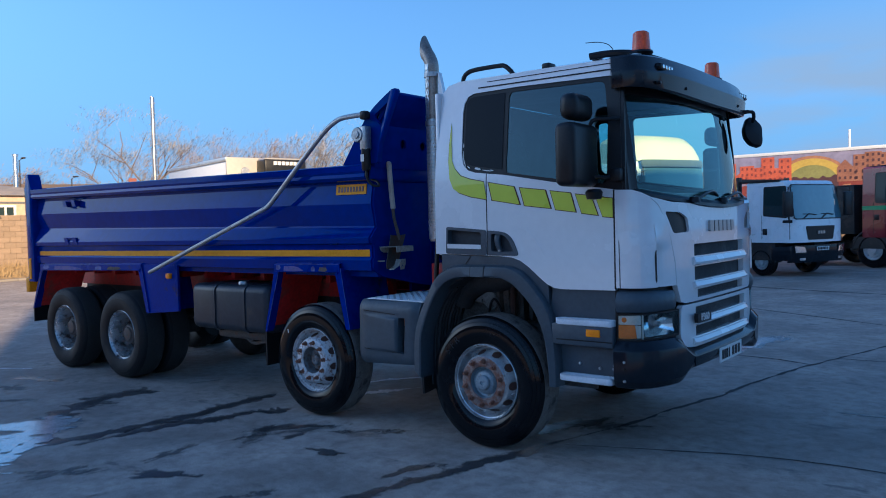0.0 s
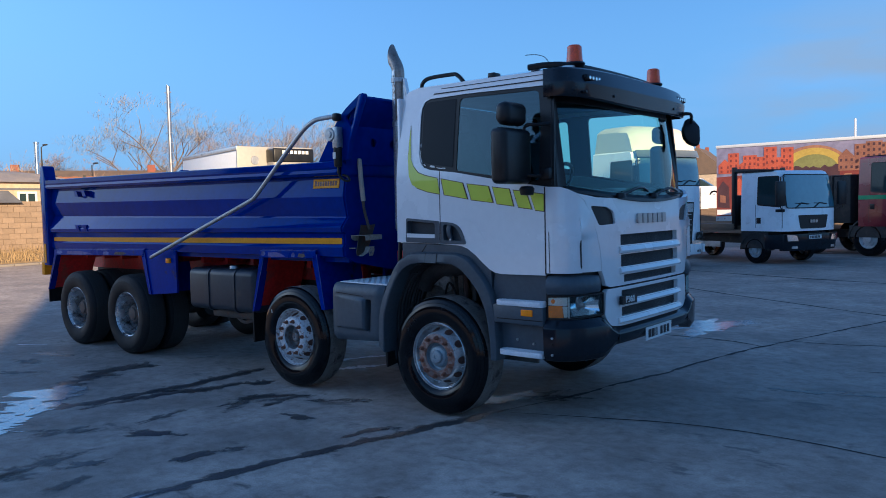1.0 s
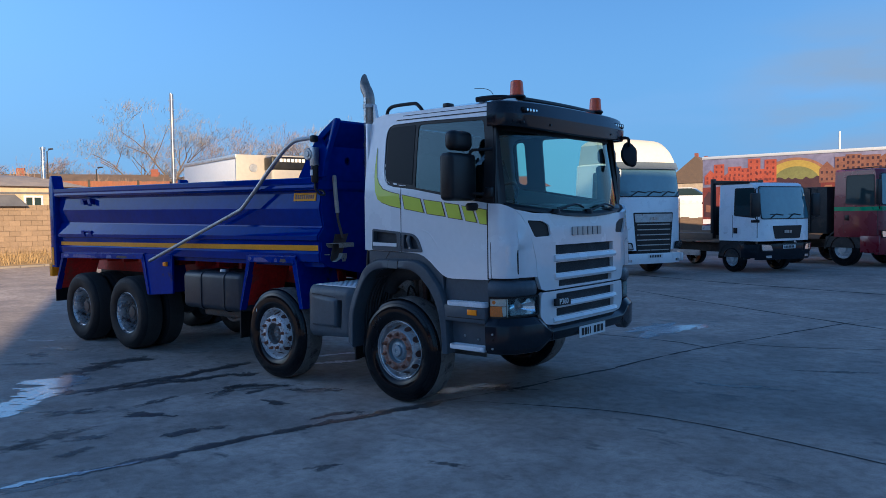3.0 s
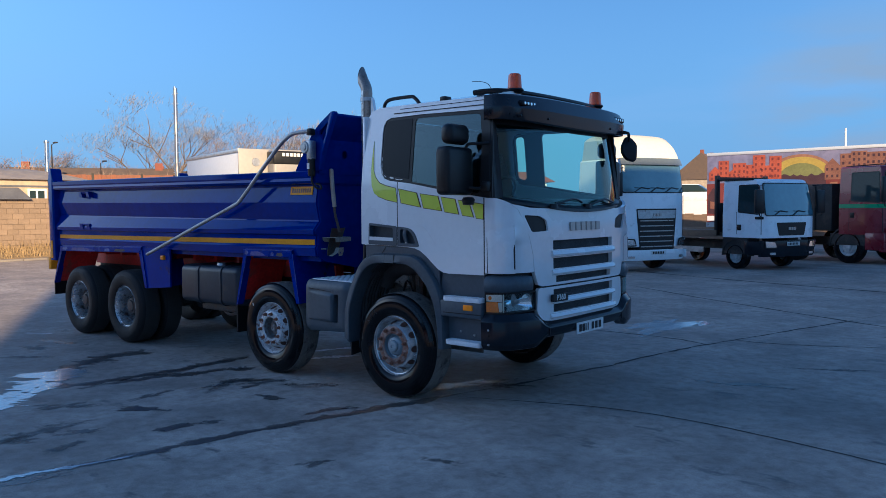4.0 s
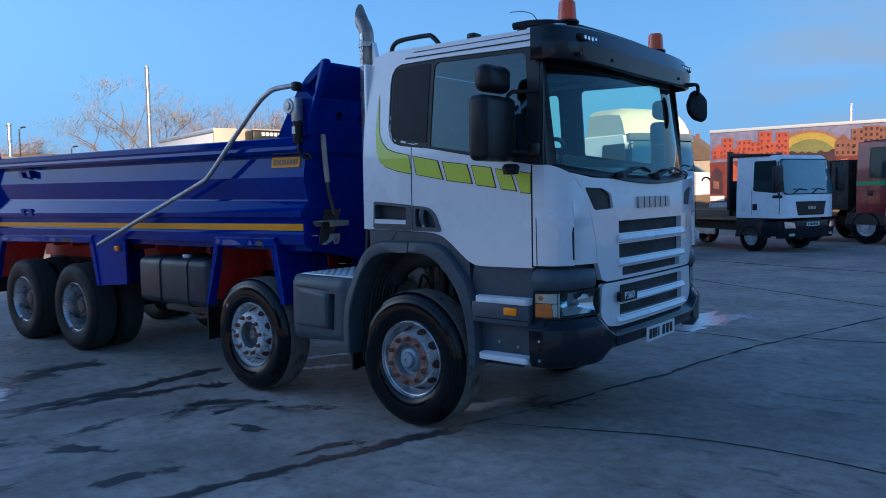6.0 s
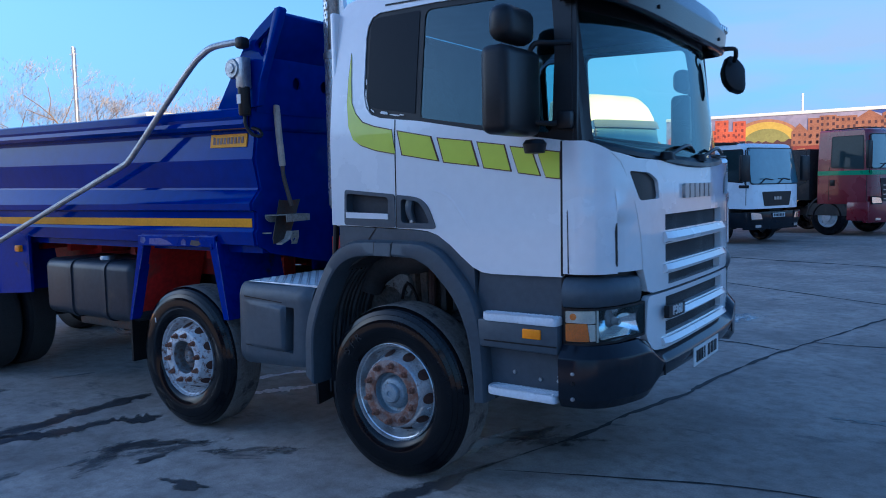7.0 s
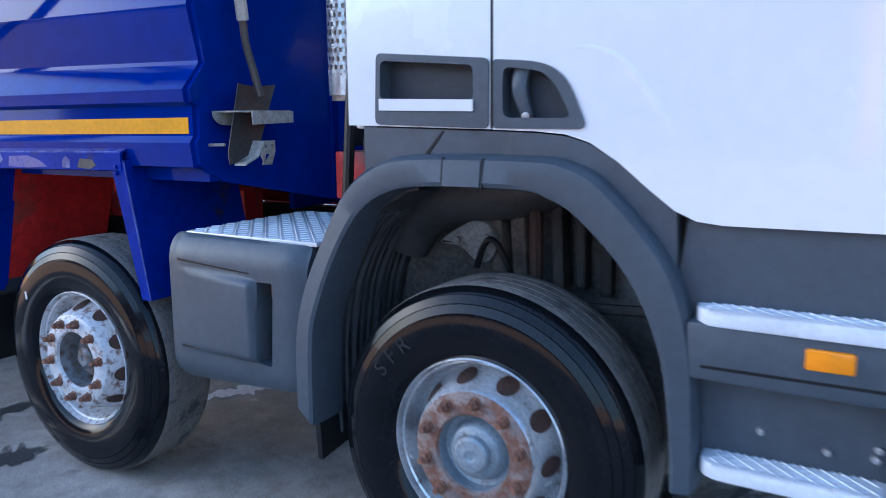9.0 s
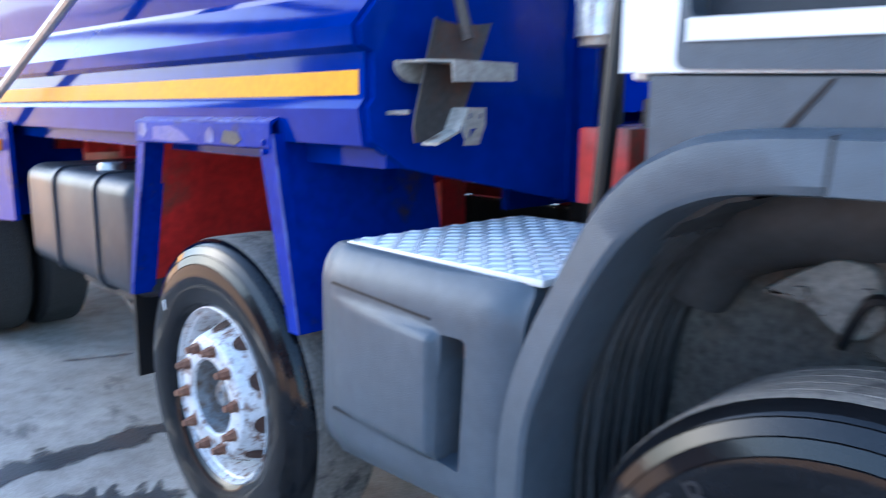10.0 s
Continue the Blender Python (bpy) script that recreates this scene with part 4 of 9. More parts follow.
    # black glazing surround: rear quarter panel and A-pillar
    sur = [(0.0, 2.135), (0.214, 2.108), (0.636, 2.032), (1.105, 1.958), (1.185, 1.95), (1.175, 2.3), (1.145, 2.74), (1.06, 2.748), (0.30, 2.768), (-0.10, 2.765), (-0.155, 2.743), (-0.188, 2.69), (-0.198, 2.62), (-0.193, 2.29), (-0.173, 2.207), (-0.13, 2.162), (-0.06, 2.14)]
    win = rounded([(0.225, 2.125), (0.636, 2.058), (1.05, 1.995), (1.045, 2.45), (1.01, 2.715), (0.225, 2.735)], [0.02, 0.02, 0.05, 0.05, 0.05, 0.05])
    quarter = [] if sy < 0 else [rounded([(-0.15, 2.23), (-0.02, 2.20), (-0.02, 2.72), (-0.15, 2.72)], 0.05)]
    part("window_surround", plate(sur, [win] + quarter, sidemap(sy, -0.008), 0.02, cuts_v=(2.05, 2.2, 2.4, 2.6)), "black", cab, "black window surround")
    part("side_window", plate([(p[0], p[1]) for p in win], [], sidemap(sy, -0.014), 0.0, cuts_v=(2.2, 2.4, 2.6)), "glass" if sy < 0 else "farside", cab, "tinted side window")
    qx = 0.19 if sy < 0 else -0.01
    bm = plate(rounded([(-0.165, 2.21), (qx, 2.15 - 0.17 * (qx - 0.19)), (qx, 2.735), (-0.165, 2.735)], [0.08, 0.01, 0.01, 0.07]), [], sidemap(sy, -0.004), 0.004, cuts_v=(2.3, 2.5))
    part("quarter_window", bm, "gloss_black" if sy < 0 else "farside", cab, "blacked-out quarter window" if sy < 0 else "clear quarter window")
    # reflective tape
    if sy < 0:
        edge = [(0.031, 2.071), (0.056, 1.925), (-0.086, 1.95), (-0.20, 1.985), (-0.262, 2.03), (-0.300, 2.107), (-0.318, 2.25), (-0.315, 2.40), (-0.302, 2.545), (-0.296, 2.40), (-0.282, 2.251), (-0.25, 2.185), (-0.19, 2.128), (-0.10, 2.098)]
        quads = [((0.066, 2.064), (0.311, 2.018), (0.363, 1.875), (0.100, 1.919)), ((0.346, 2.010), (0.576, 1.981), (0.622, 1.839), (0.388, 1.868)), ((0.605, 1.975), (0.779, 1.952), (0.821, 1.807), (0.648, 1.830)), ((0.807, 1.943), (0.935, 1.926), (0.990, 1.780), (0.857, 1.798)), ((0.962, 1.921), (1.098, 1.902), (1.098, 1.762), (1.016, 1.771))]
        for q in (edge, *quads):
            c = Vector((sum(p[0] for p in q) / len(q), sum(p[1] for p in q) / len(q)))
            t = part("tape", plate(list(q), [], sidemap(sy, 0.003), 0.003, cuts_v=(2.05, 2.2, 2.4)), "tapeedge", cab, "yellow-green reflective tape with dark edging", smooth=False)
            inner = [tuple(c + (Vector(p) - c) * (0.92 if len(q) == 4 else 0.985)) if len(q) == 4 else p for p in q]
            if len(q) > 4:
                inner = [(p[0] + (0.004 if p[0] < -0.2 else 0), p[1] + (0.006 if p[1] < 2.0 else -0.006)) for p in q]
            part("tape_face", plate(inner, [], sidemap(sy, 0.006), 0.003, cuts_v=(2.05, 2.2, 2.4)), "lime", t, smooth=False)
both(cab_side)
def seams(sy):
    # dark shut lines round the door and the gutter over it
    for line, w_ in (([(0.052, 1.503), (0.052, 2.125)], 0.007), ([(1.102, 1.275), (1.102, 1.955)], 0.011)):
        (x0, z0), (x1, z1) = line
        part("shut_line", plate([(x0 - w_ / 2, z0), (x0 + w_ / 2, z0), (x1 + w_ / 2, z1), (x1 - w_ / 2, z1)], [], sidemap(sy, 0.0015), 0.01, cuts_v=(1.7, 1.9, 2.05)), "black", cab, smooth=False)
    part("gutter", plate([(-0.06, 2.795), (1.08, 2.782), (1.08, 2.792), (-0.06, 2.805)], [], sidemap(sy, 0.004), 0.01), "black", cab, "dark gutter line over the door", smooth=False)
    part("roof_seam", plate([(0.02, 2.835), (1.07, 2.828), (1.07, 2.834), (0.02, 2.841)], [], sidemap(sy, 0.003), 0.01), "black", cab, smooth=False)
    # pale scuffs along the quarter window's lower corner
    for k, (x, z, a) in enumerate(((-0.172, 2.36, -88), (-0.172, 2.29, -86), (-0.160, 2.232, -70), (-0.118, 2.188, -35), (-0.03, 2.166, -9), (0.05, 2.152, -9), (0.10, 2.150, -9))):
        ca, sa = math.cos(radians(a)), math.sin(radians(a))
        l = 0.018 + 0.012 * (k % 3)
        pts = [(x + u * ca - v * sa, z + u * sa + v * ca) for u, v in ((-l, -0.001), (0, -0.005), (l, -0.002), (l * 0.6, 0.003 + 0.008 * (k == 4)), (-l * 0.7, 0.003 + 0.010 * (k == 4)))]
        part("scuff", plate(pts, [], sidemap(sy, 0.002), 0.003), "plate", cab, "pale sealant scuff", smooth=False)
both(seams)

# roof, back and floor
def cab_roof():
    bm = B()
    nx, ny = 14, 14
    rows = []
    for i in range(nx + 1):
        x = -0.45 + 1.60 * i / nx
        ed = min(1.0, (x + 0.45) / 0.22)
        row = []
        for j in range(ny + 1):
            t = -1 + 2 * j / ny
            e = 1 - abs(t) ** 5
            z = 2.862 + 0.085 * e - 0.10 * (1 - ed) ** 2
            row.append(bm.verts.new((x, t * 1.112, z)))
        rows.append(row)
    for a, c in zip(rows, rows[1:]):
        for j in range(ny):
            bm.faces.new((a[j], c[j], c[j + 1], a[j + 1]))
    ret = bmesh.ops.extrude_face_region(bm, geom=bm.faces[:])
    for v in ret["geom"]:
        if isinstance(v, bmesh.types.BMVert):
            v.co.z -= 0.03
    part("cab_roof", bm, "white", cab, "white cab roof")
    bm = B()
    box(bm, -0.455, -0.42, -1.17, 1.17, 1.50, 2.80, 0.01)
    part("cab_back", bm, "white", cab)
    bm = B()
    box(bm, -0.44, 1.12, -1.15, 1.15, 1.42, 1.47)
    box(bm, 0.75, 1.22, -1.02, 1.02, 1.28, 1.45)
    part("cab_floor", bm, "black", cab)
    bm = B()
    box(bm, -0.42, -0.40, -1.1, 1.1, 1.47, 2.78)
    box(bm, -0.42, 1.05, -1.08, 1.08, 2.80, 2.83)
    part("cab_lining", bm, "trim", cab)
cab_roof()
# rails on the roof's edge
def roof_rail(sy):
    bm = tube(B(), smooth_path([(-0.24, sy * 1.07, 2.86), (-0.235, sy * 1.07, 2.905), (-0.20, sy * 1.07, 2.94), (-0.12, sy * 1.07, 2.956), (0.10, sy * 1.07, 2.956), (0.16, sy * 1.07, 2.945), (0.22, sy * 1.07, 2.89), (0.23, sy * 1.07, 2.86)], 5), 0.018, 8)
    part("roof_rail", bm, "black", cab, "black roof grab rail")
both(roof_rail)
for xx, yy in ((0.50, -1.0), (0.86, -0.9)):
    bm = B()
    box(bm, xx - 0.035, xx + 0.035, yy - 0.05, yy + 0.05, 2.87, 2.925, 0.012)
    part("roof_marker", bm, "black", cab)

# corner wings
def wing(sy):
    so = lambda y: s_of(-abs(y)) if sy < 0 else s_of(abs(y))
    e = math.copysign(S_END - 0.002, sy)
    out = [(e, 1.285), (e, 1.955), (so(1.19), 1.95), (so(1.15), 1.93), (so(1.09), 1.90), (so(1.01), 1.835), (so(0.94), 1.725), (so(0.88), 1.59), (so(0.84), 1.44), (so(0.825), 1.285)]
    a0, a1 = abs(so(1.075)), abs(e)
    def ease(t):
        t = max(0.0, min(1.0, t))
        return t * t * (3 - 2 * t)
    def relief(s, z, w):
        # a shoulder at door-handle height, below it a cheek that swells towards the slot and drops away before it
        x, y, nx, ny = at_s(s)
        a = abs(s)
        t = ease((1.70 - z) / 0.12)
        if a >= a0:
            d = t * 0.020 * (1 - (a - a0) / (a1 - a0)) ** 0.8
        else:
            brow = ease((1.72 - z) / 0.10) * (1 - ease((1.60 - z) / 0.07))
            d = 0.022 * brow * math.exp(-(a0 - a) / 0.06) - 0.026 * ease((1.58 - z) / 0.06) * math.exp(-((a0 - a) / 0.075) ** 2)
        d += 0.006 * math.exp(-((z - 1.72) / 0.07) ** 2) * min(1.0, max(0.0, (a1 - a) / 0.10))
        return (x + nx * (d - w) - max(0, z - 1.3) * LEAN, y + ny * (d - w), z)
    sg = 1 if sy > 0 else -1
    fine = [sg * (a0 + q) for q in (-0.16, -0.12, -0.085, -0.055, -0.03, -0.015, -0.001, 0.001, 0.03, 0.07, 0.12)]
    part("corner_wing", plate(out, [], relief, 0.03, cuts_u=SC + fine, cuts_v=[1.285 + 0.02 * k for k in range(1, 26)] + [1.85, 1.90]), "white", cab, "white corner wing with a vertical slot", angle=50)
    # no opening is cut: a dark strip on the surface draws the slot's shade
    part("slot_back", plate([(sg * (a0 + 0.002), 1.325), (sg * (a0 + 0.008), 1.318), (sg * (a0 + 0.014), 1.335), (sg * (a0 + 0.016), 1.50), (sg * (a0 + 0.009), 1.535), (sg * (a0 + 0.002), 1.54)], [], lambda s_, z, w: relief(s_, z, w - 0.003), 0.006, cuts_v=(1.40, 1.46)), "dark", cab, "dark strip in place of a vertical slot", smooth=False)
    part("wing_gap", plate([(sg * (a1 - 0.035), 1.288), (sg * (a1 - 0.0285), 1.288), (sg * (a1 - 0.030), 1.598), (sg * (a1 - 0.032), 1.61), (sg * (a1 - 0.034), 1.59)], [], lambda s_, z, w: relief(s_, z, w - 0.0025), 0.006, cuts_v=[1.32 + 0.04 * k for k in range(7)]), "dark", cab, "dark gap beside the door", smooth=False)
both(wing)

# nose panel with its upper louvres
def nose():
    L = [(1.10, 1.90), (1.03, 1.845), (0.965, 1.735), (0.905, 1.595), (0.865, 1.45), (0.85, 1.285), (0.80, 1.165), (0.74, 1.148)]
    out = [(s_of(-y), z) for y, z in L] + [(s_of(y), z) for y, z in reversed(L)]
    out += [(s_of(0.9), 1.865), (s_of(0.5), 1.852), (0.0, 1.846), (s_of(-0.5), 1.852), (s_of(-0.9), 1.865)]
    slots = [rrect(s_of(-0.575), s_of(0.575), 1.475, 1.562, 0.008), rrect(s_of(-0.575), s_of(0.575), 1.30, 1.398, 0.008), rrect(s_of(-0.53), s_of(0.53), 1.172, 1.232, 0.006)]
    vents = []
    for sg in (-1, 1):
        v = [(s_of(sg * 0.97), 1.80), (s_of(sg * 0.77), 1.79), (s_of(sg * 0.67), 1.75), (s_of(sg * 0.645), 1.652), (s_of(sg * 0.875), 1.645)]
        vents.append(rounded(v, 0.025))
    part("nose_panel", plate(out, slots + vents, front(0.004), 0.04, cuts_u=SC, cuts_v=(1.45, 1.6, 1.7, 1.8)), "white", cab, "white nose panel with louvre openings")
    part("grille_mesh", plate([(s_of(-0.64), 1.16), (s_of(0.64), 1.16), (s_of(0.64), 1.58), (s_of(-0.64), 1.58)], [], front(-0.035), 0.006, cuts_u=SC), "mesh", cab, "black grille mesh")
    for v in vents:
        part("corner_vent", plate(v, [], front(-0.015), 0.006, cuts_u=SC), "black", cab, "black corner vent")
    # louvre bars, standing proud
    for z0, z1, w in ((1.402, 1.472, 0.63), (1.236, 1.297, 0.63)):
        bar(z0, z1, w)
    # lower grille
    lo = rounded([(s_of(-0.80), 1.135), (s_of(0.80), 1.135), (s_of(0.82), 0.92), (s_of(0.74), 0.835), (s_of(0.5), 0.81), (s_of(-0.5), 0.81), (s_of(-0.74), 0.835), (s_of(-0.82), 0.92)], 0.04)
    sl = [rrect(s_of(-0.575), s_of(0.575), 1.03, 1.108, 0.008), rrect(s_of(-0.575), s_of(0.575), 0.895, 0.970, 0.008)]
    part("lower_grille", plate(lo, sl, front(0.006), 0.04, cuts_u=SC), "white", cab, "white lower grille panel")
    part("grille_mesh", plate([(s_of(-0.64), 0.87), (s_of(0.64), 0.87), (s_of(0.64), 1.12), (s_of(-0.64), 1.12)], [], front(-0.03), 0.006, cuts_u=SC), "mesh", cab)
    bar(0.973, 1.027, 0.63)
    bar(0.835, 0.89, 0.66)
def bar(z0, z1, w):
    bm = B()
    rows = []
    for s in frange(s_of(-w), s_of(w), 24):
        f = min(1.0, (1 - abs(s) / s_of(w)) * 12)
        prof = [(-0.02, z0), (0.010, z0 + 0.004), (0.012 + 0.026 * f, z0 + 0.012), (0.014 + 0.030 * f, (z0 + z1) / 2 - 0.005), (0.012 + 0.012 * f, z1 - 0.006), (-0.02, z1)]
        row = []
        for d, z in prof:
            x, y, nx, ny = at_s(s)
            row.append(bm.verts.new((x + nx * d - max(0, z - 1.3) * LEAN, y + ny * d, z)))
        rows.append(row)
    for a, c in zip(rows, rows[1:]):
        for k in range(len(a) - 1):
            bm.faces.new((a[k], a[k + 1], c[k + 1], c[k]))
    bm.faces.new(rows[0])
    bm.faces.new(rows[-1][::-1])
    part("louvre", bm, "white", cab)
nose()
# maker's letters as plain silver bars
for k in range(6):
    y0 = -0.29 + 0.098 * k
    bm = plate(rrect(s_of(y0), s_of(y0 + 0.078), 1.645, 1.728, 0.012), [], front(0.022), 0.022)
    part("badge_bar", bm, "silver", cab, "silver badge bar")
bm = lathe(B(), [(0.0, 1.478), (0.03, 1.478), (0.036, 1.47), (0.036, 1.44)], 24, "x", (-0.068, 0.66, 1.52))
part("round_badge", bm, "silver", cab, "small round badge")

# headlamps and the dark trim above
def lamps(sy):
    so = lambda y: s_of(-abs(y)) if sy < 0 else s_of(abs(y))
    e = math.copysign(S_END - 0.004, sy)
    def cushion(s_, z, w):
        x, y, nx, ny = at_s(s_)
        t = max(0.0, min(1.0, (z - 1.115) / 0.15))
        end = max(0.0, min(1.0, (abs(s_) - abs(so(0.84))) / 0.07)) ** 0.5
        d = -0.030 + 0.055 * math.sin(math.pi * (0.12 + 0.88 * t)) ** 0.55 * end - w
        return (x + nx * d, y + ny * d, z)
    part("lamp_trim", plate(rounded([(e, 1.115), (e, 1.268), (so(1.15), 1.268), (so(0.84), 1.252), (so(0.84), 1.125)], [0.01, 0.01, 0.01, 0.05, 0.05]), [], cushion, 0.04, cuts_u=SC, cuts_v=frange(1.115, 1.27, 12)), "grey", cab, "dark grey cushion moulding above the headlamp", angle=60)
    part("trim_back", plate([(e, 1.11), (e, 1.29), (so(0.83), 1.29), (so(0.83), 1.11)], [], front(-0.05), 0.01, cuts_u=SC), "black", cab)
    hl = part("headlamp", plate(rounded([(e, 0.93), (e, 1.105), (so(0.84), 1.112), (so(0.84), 0.945)], 0.015), [], front(-0.085), 0.02, cuts_u=SC), "lamp", cab, "clear headlamp with an amber indicator")
    part("lens", plate(rounded([(e, 0.93), (e, 1.105), (so(0.84), 1.112), (so(0.84), 0.945)], 0.015), [], front(0.004), 0.0, cuts_u=SC), "lampglass", hl)
    part("lamp_gasket", plate(rounded([(e, 0.922), (e, 1.112), (so(0.832), 1.119), (so(0.832), 0.937)], 0.015), [rounded([(math.copysign(abs(e) - 0.008, sy), 0.934), (math.copysign(abs(e) - 0.008, sy), 1.101), (so(0.846), 1.107), (so(0.846), 0.949)], 0.015)], front(0.006), 0.03, cuts_u=SC), "black", hl)
    d_ = lambda a: math.copysign(abs(e) - a, sy)
    mid = math.copysign(abs(so(1.128)) + 0.055, sy)
    md = lambda a: math.copysign(abs(mid) - a, sy)
    part("indicator", plate(rounded([(d_(0.005), 0.94), (d_(0.005), 1.03), (md(-0.042), 1.034), (md(-0.036), 0.99), (md(-0.03), 0.943)], 0.008), [], front(-0.004), 0.02, cuts_u=SC), "fadedamber", hl, "faded amber indicator")
    part("side_lens", plate(rounded([(d_(0.005), 1.036), (d_(0.005), 1.095), (mid, 1.10), (mid, 1.036)], 0.008), [], front(-0.004), 0.02, cuts_u=SC), "palelens", hl, "yellowed clear side lamp lens")
    part("indicator_end", plate(rounded([(md(-0.028), 0.944), (md(-0.034), 0.99), (md(-0.040), 1.03), (mid, 1.03), (mid, 0.946)], 0.004), [], front(-0.004), 0.02, cuts_u=SC), "palelens", hl)
    bx, by, bnx, bny = at_s(d_(0.05))
    bm = lathe(B(), [(0, 0.004), (0.010, 0.0035), (0.017, 0.001), (0.018, -0.008)], 16, "x")
    for v in bm.verts:
        q = v.co.copy()
        v.co = Vector((bx + bnx * (q.x - 0.002) - bny * q.y, by + bny * (q.x - 0.002) + bnx * q.y, 1.068 + q.z))
    part("bulb", bm, "fadedamber", hl, "orange bulb behind the clear lens")
    part("lamp_divider", plate([(md(0.006), 0.935), (md(0.006), 1.108), (md(0.016), 1.108), (md(0.016), 0.935)], [], front(0.0), 0.02), "palelens", hl)
    # shallow bright bowl behind the clear part
    c0, c1 = so(0.855), md(0.024)
    def bowl(s, z, w):
        x, y, nx, ny = at_s(s)
        f = min(1.0, ((s - (c0 + c1) / 2) / ((c1 - c0) / 2)) ** 2 * 0.5 + ((z - 1.022) / 0.08) ** 2 * 0.5)
        d = -0.075 + 0.072 * f ** 0.8 - w
        return (x + nx * d, y + ny * d, z)
    part("reflector_bowl", plate(rrect(min(c0, c1), max(c0, c1), 0.948, 1.10, 0.02), [], bowl, 0.004, cuts_u=frange(min(c0, c1), max(c0, c1), 18), cuts_v=frange(0.948, 1.10, 10)), "lamp", hl)
    lx, ly, lnx, lny = at_s((c0 + c1) / 2)
    bm = lathe(B(), [(0.0, -0.028), (0.012, -0.030), (0.020, -0.040), (0.022, -0.07)], 16, "x")
    for v in bm.verts:
        q = v.co.copy()
        v.co = Vector((lx + lnx * q.x - lny * q.y, ly + lny * q.x + lnx * q.y, 1.025 + q.z))
    part("bulb_shield", bm, "steel", hl, "dull metal bulb shield")
both(lamps)

# bumper, one moulding
def bumper():
    e = S_END
    bm = B()
    rows = []
    ss = [-e - 0.001] + frange(-e, e, 60) + [e + 0.001]
    for s in ss:
        x, y, nx, ny = at_s(s)
        k = min(1.0, max(0.0, (0.86 - abs(y)) / 0.14))
        top = 0.925 - 0.105 * k
        bot = 0.605 + 0.075 * k
        prof = [(-0.06, top), (0.004, top), (0.010, top - 0.004), (0.058, top - 0.040 - 0.02 * (1 - k)), (0.062, top - 0.052 - 0.02 * (1 - k)), (0.056, bot + 0.05), (0.03, bot + 0.006), (0.02, bot), (-0.06, bot)]
        rows.append([bm.verts.new((x + nx * d, y + ny * d, z)) for d, z in prof])
    for a, c in zip(rows, rows[1:]):
        for k in range(len(a)):
            bm.faces.new((a[k], a[(k + 1) % len(a)], c[(k + 1) % len(a)], c[k]))
    bm.faces.new(rows[0])
    bm.faces.new(rows[-1][::-1])
    bp = part("bumper", bm, "bumper", truck, "dark grey moulded bumper", angle=22)
    for sy in (-1, 1):
        part("bumper_joint", plate([(s_of(sy * 0.70), 0.70), (s_of(sy * 0.708), 0.70), (s_of(sy * 0.708), 0.772), (s_of(sy * 0.70), 0.772)], [], front(0.0635, 0), 0.01), "black", bp, smooth=False)
    for sy in (-1, 1):
        for zz in (0.79, 0.74, 0.66):
            s = math.copysign(S_END - 0.07, sy)
            x, y, nx, ny = at_s(s)
            bm = lathe(B(), [(0, 0.069), (0.009, 0.067), (0.011, 0.05)], 10, "x")
            for v in bm.verts:
                p = v.co.copy()
                v.co = Vector((x + nx * p.x - ny * p.y, y + ny * p.x + nx * p.y, zz + p.z))
            part("bumper_bolt", bm, "steel" if zz != 0.74 else "black", bp)
    bm = plate([(s_of(-0.27), 0.655), (s_of(0.25), 0.655), (s_of(0.25), 0.765), (s_of(-0.27), 0.765)], [], front(0.069, 0), 0.006, cuts_u=SC)
    pl = part("number_plate", bm, "plate", bp, "white number plate")
    for k, yy in enumerate((-0.23, -0.17, -0.11, -0.07, 0.01, 0.08, 0.15)):
        bm = plate([(s_of(yy), 0.675), (s_of(yy + (0.015 if k in (2, 3) else 0.045)), 0.675), (s_of(yy + (0.015 if k in (2, 3) else 0.045)), 0.745), (s_of(yy), 0.745)], [], front(0.073, 0), 0.004)
        part("plate_bar", bm, "black", pl, smooth=False)
bumper()

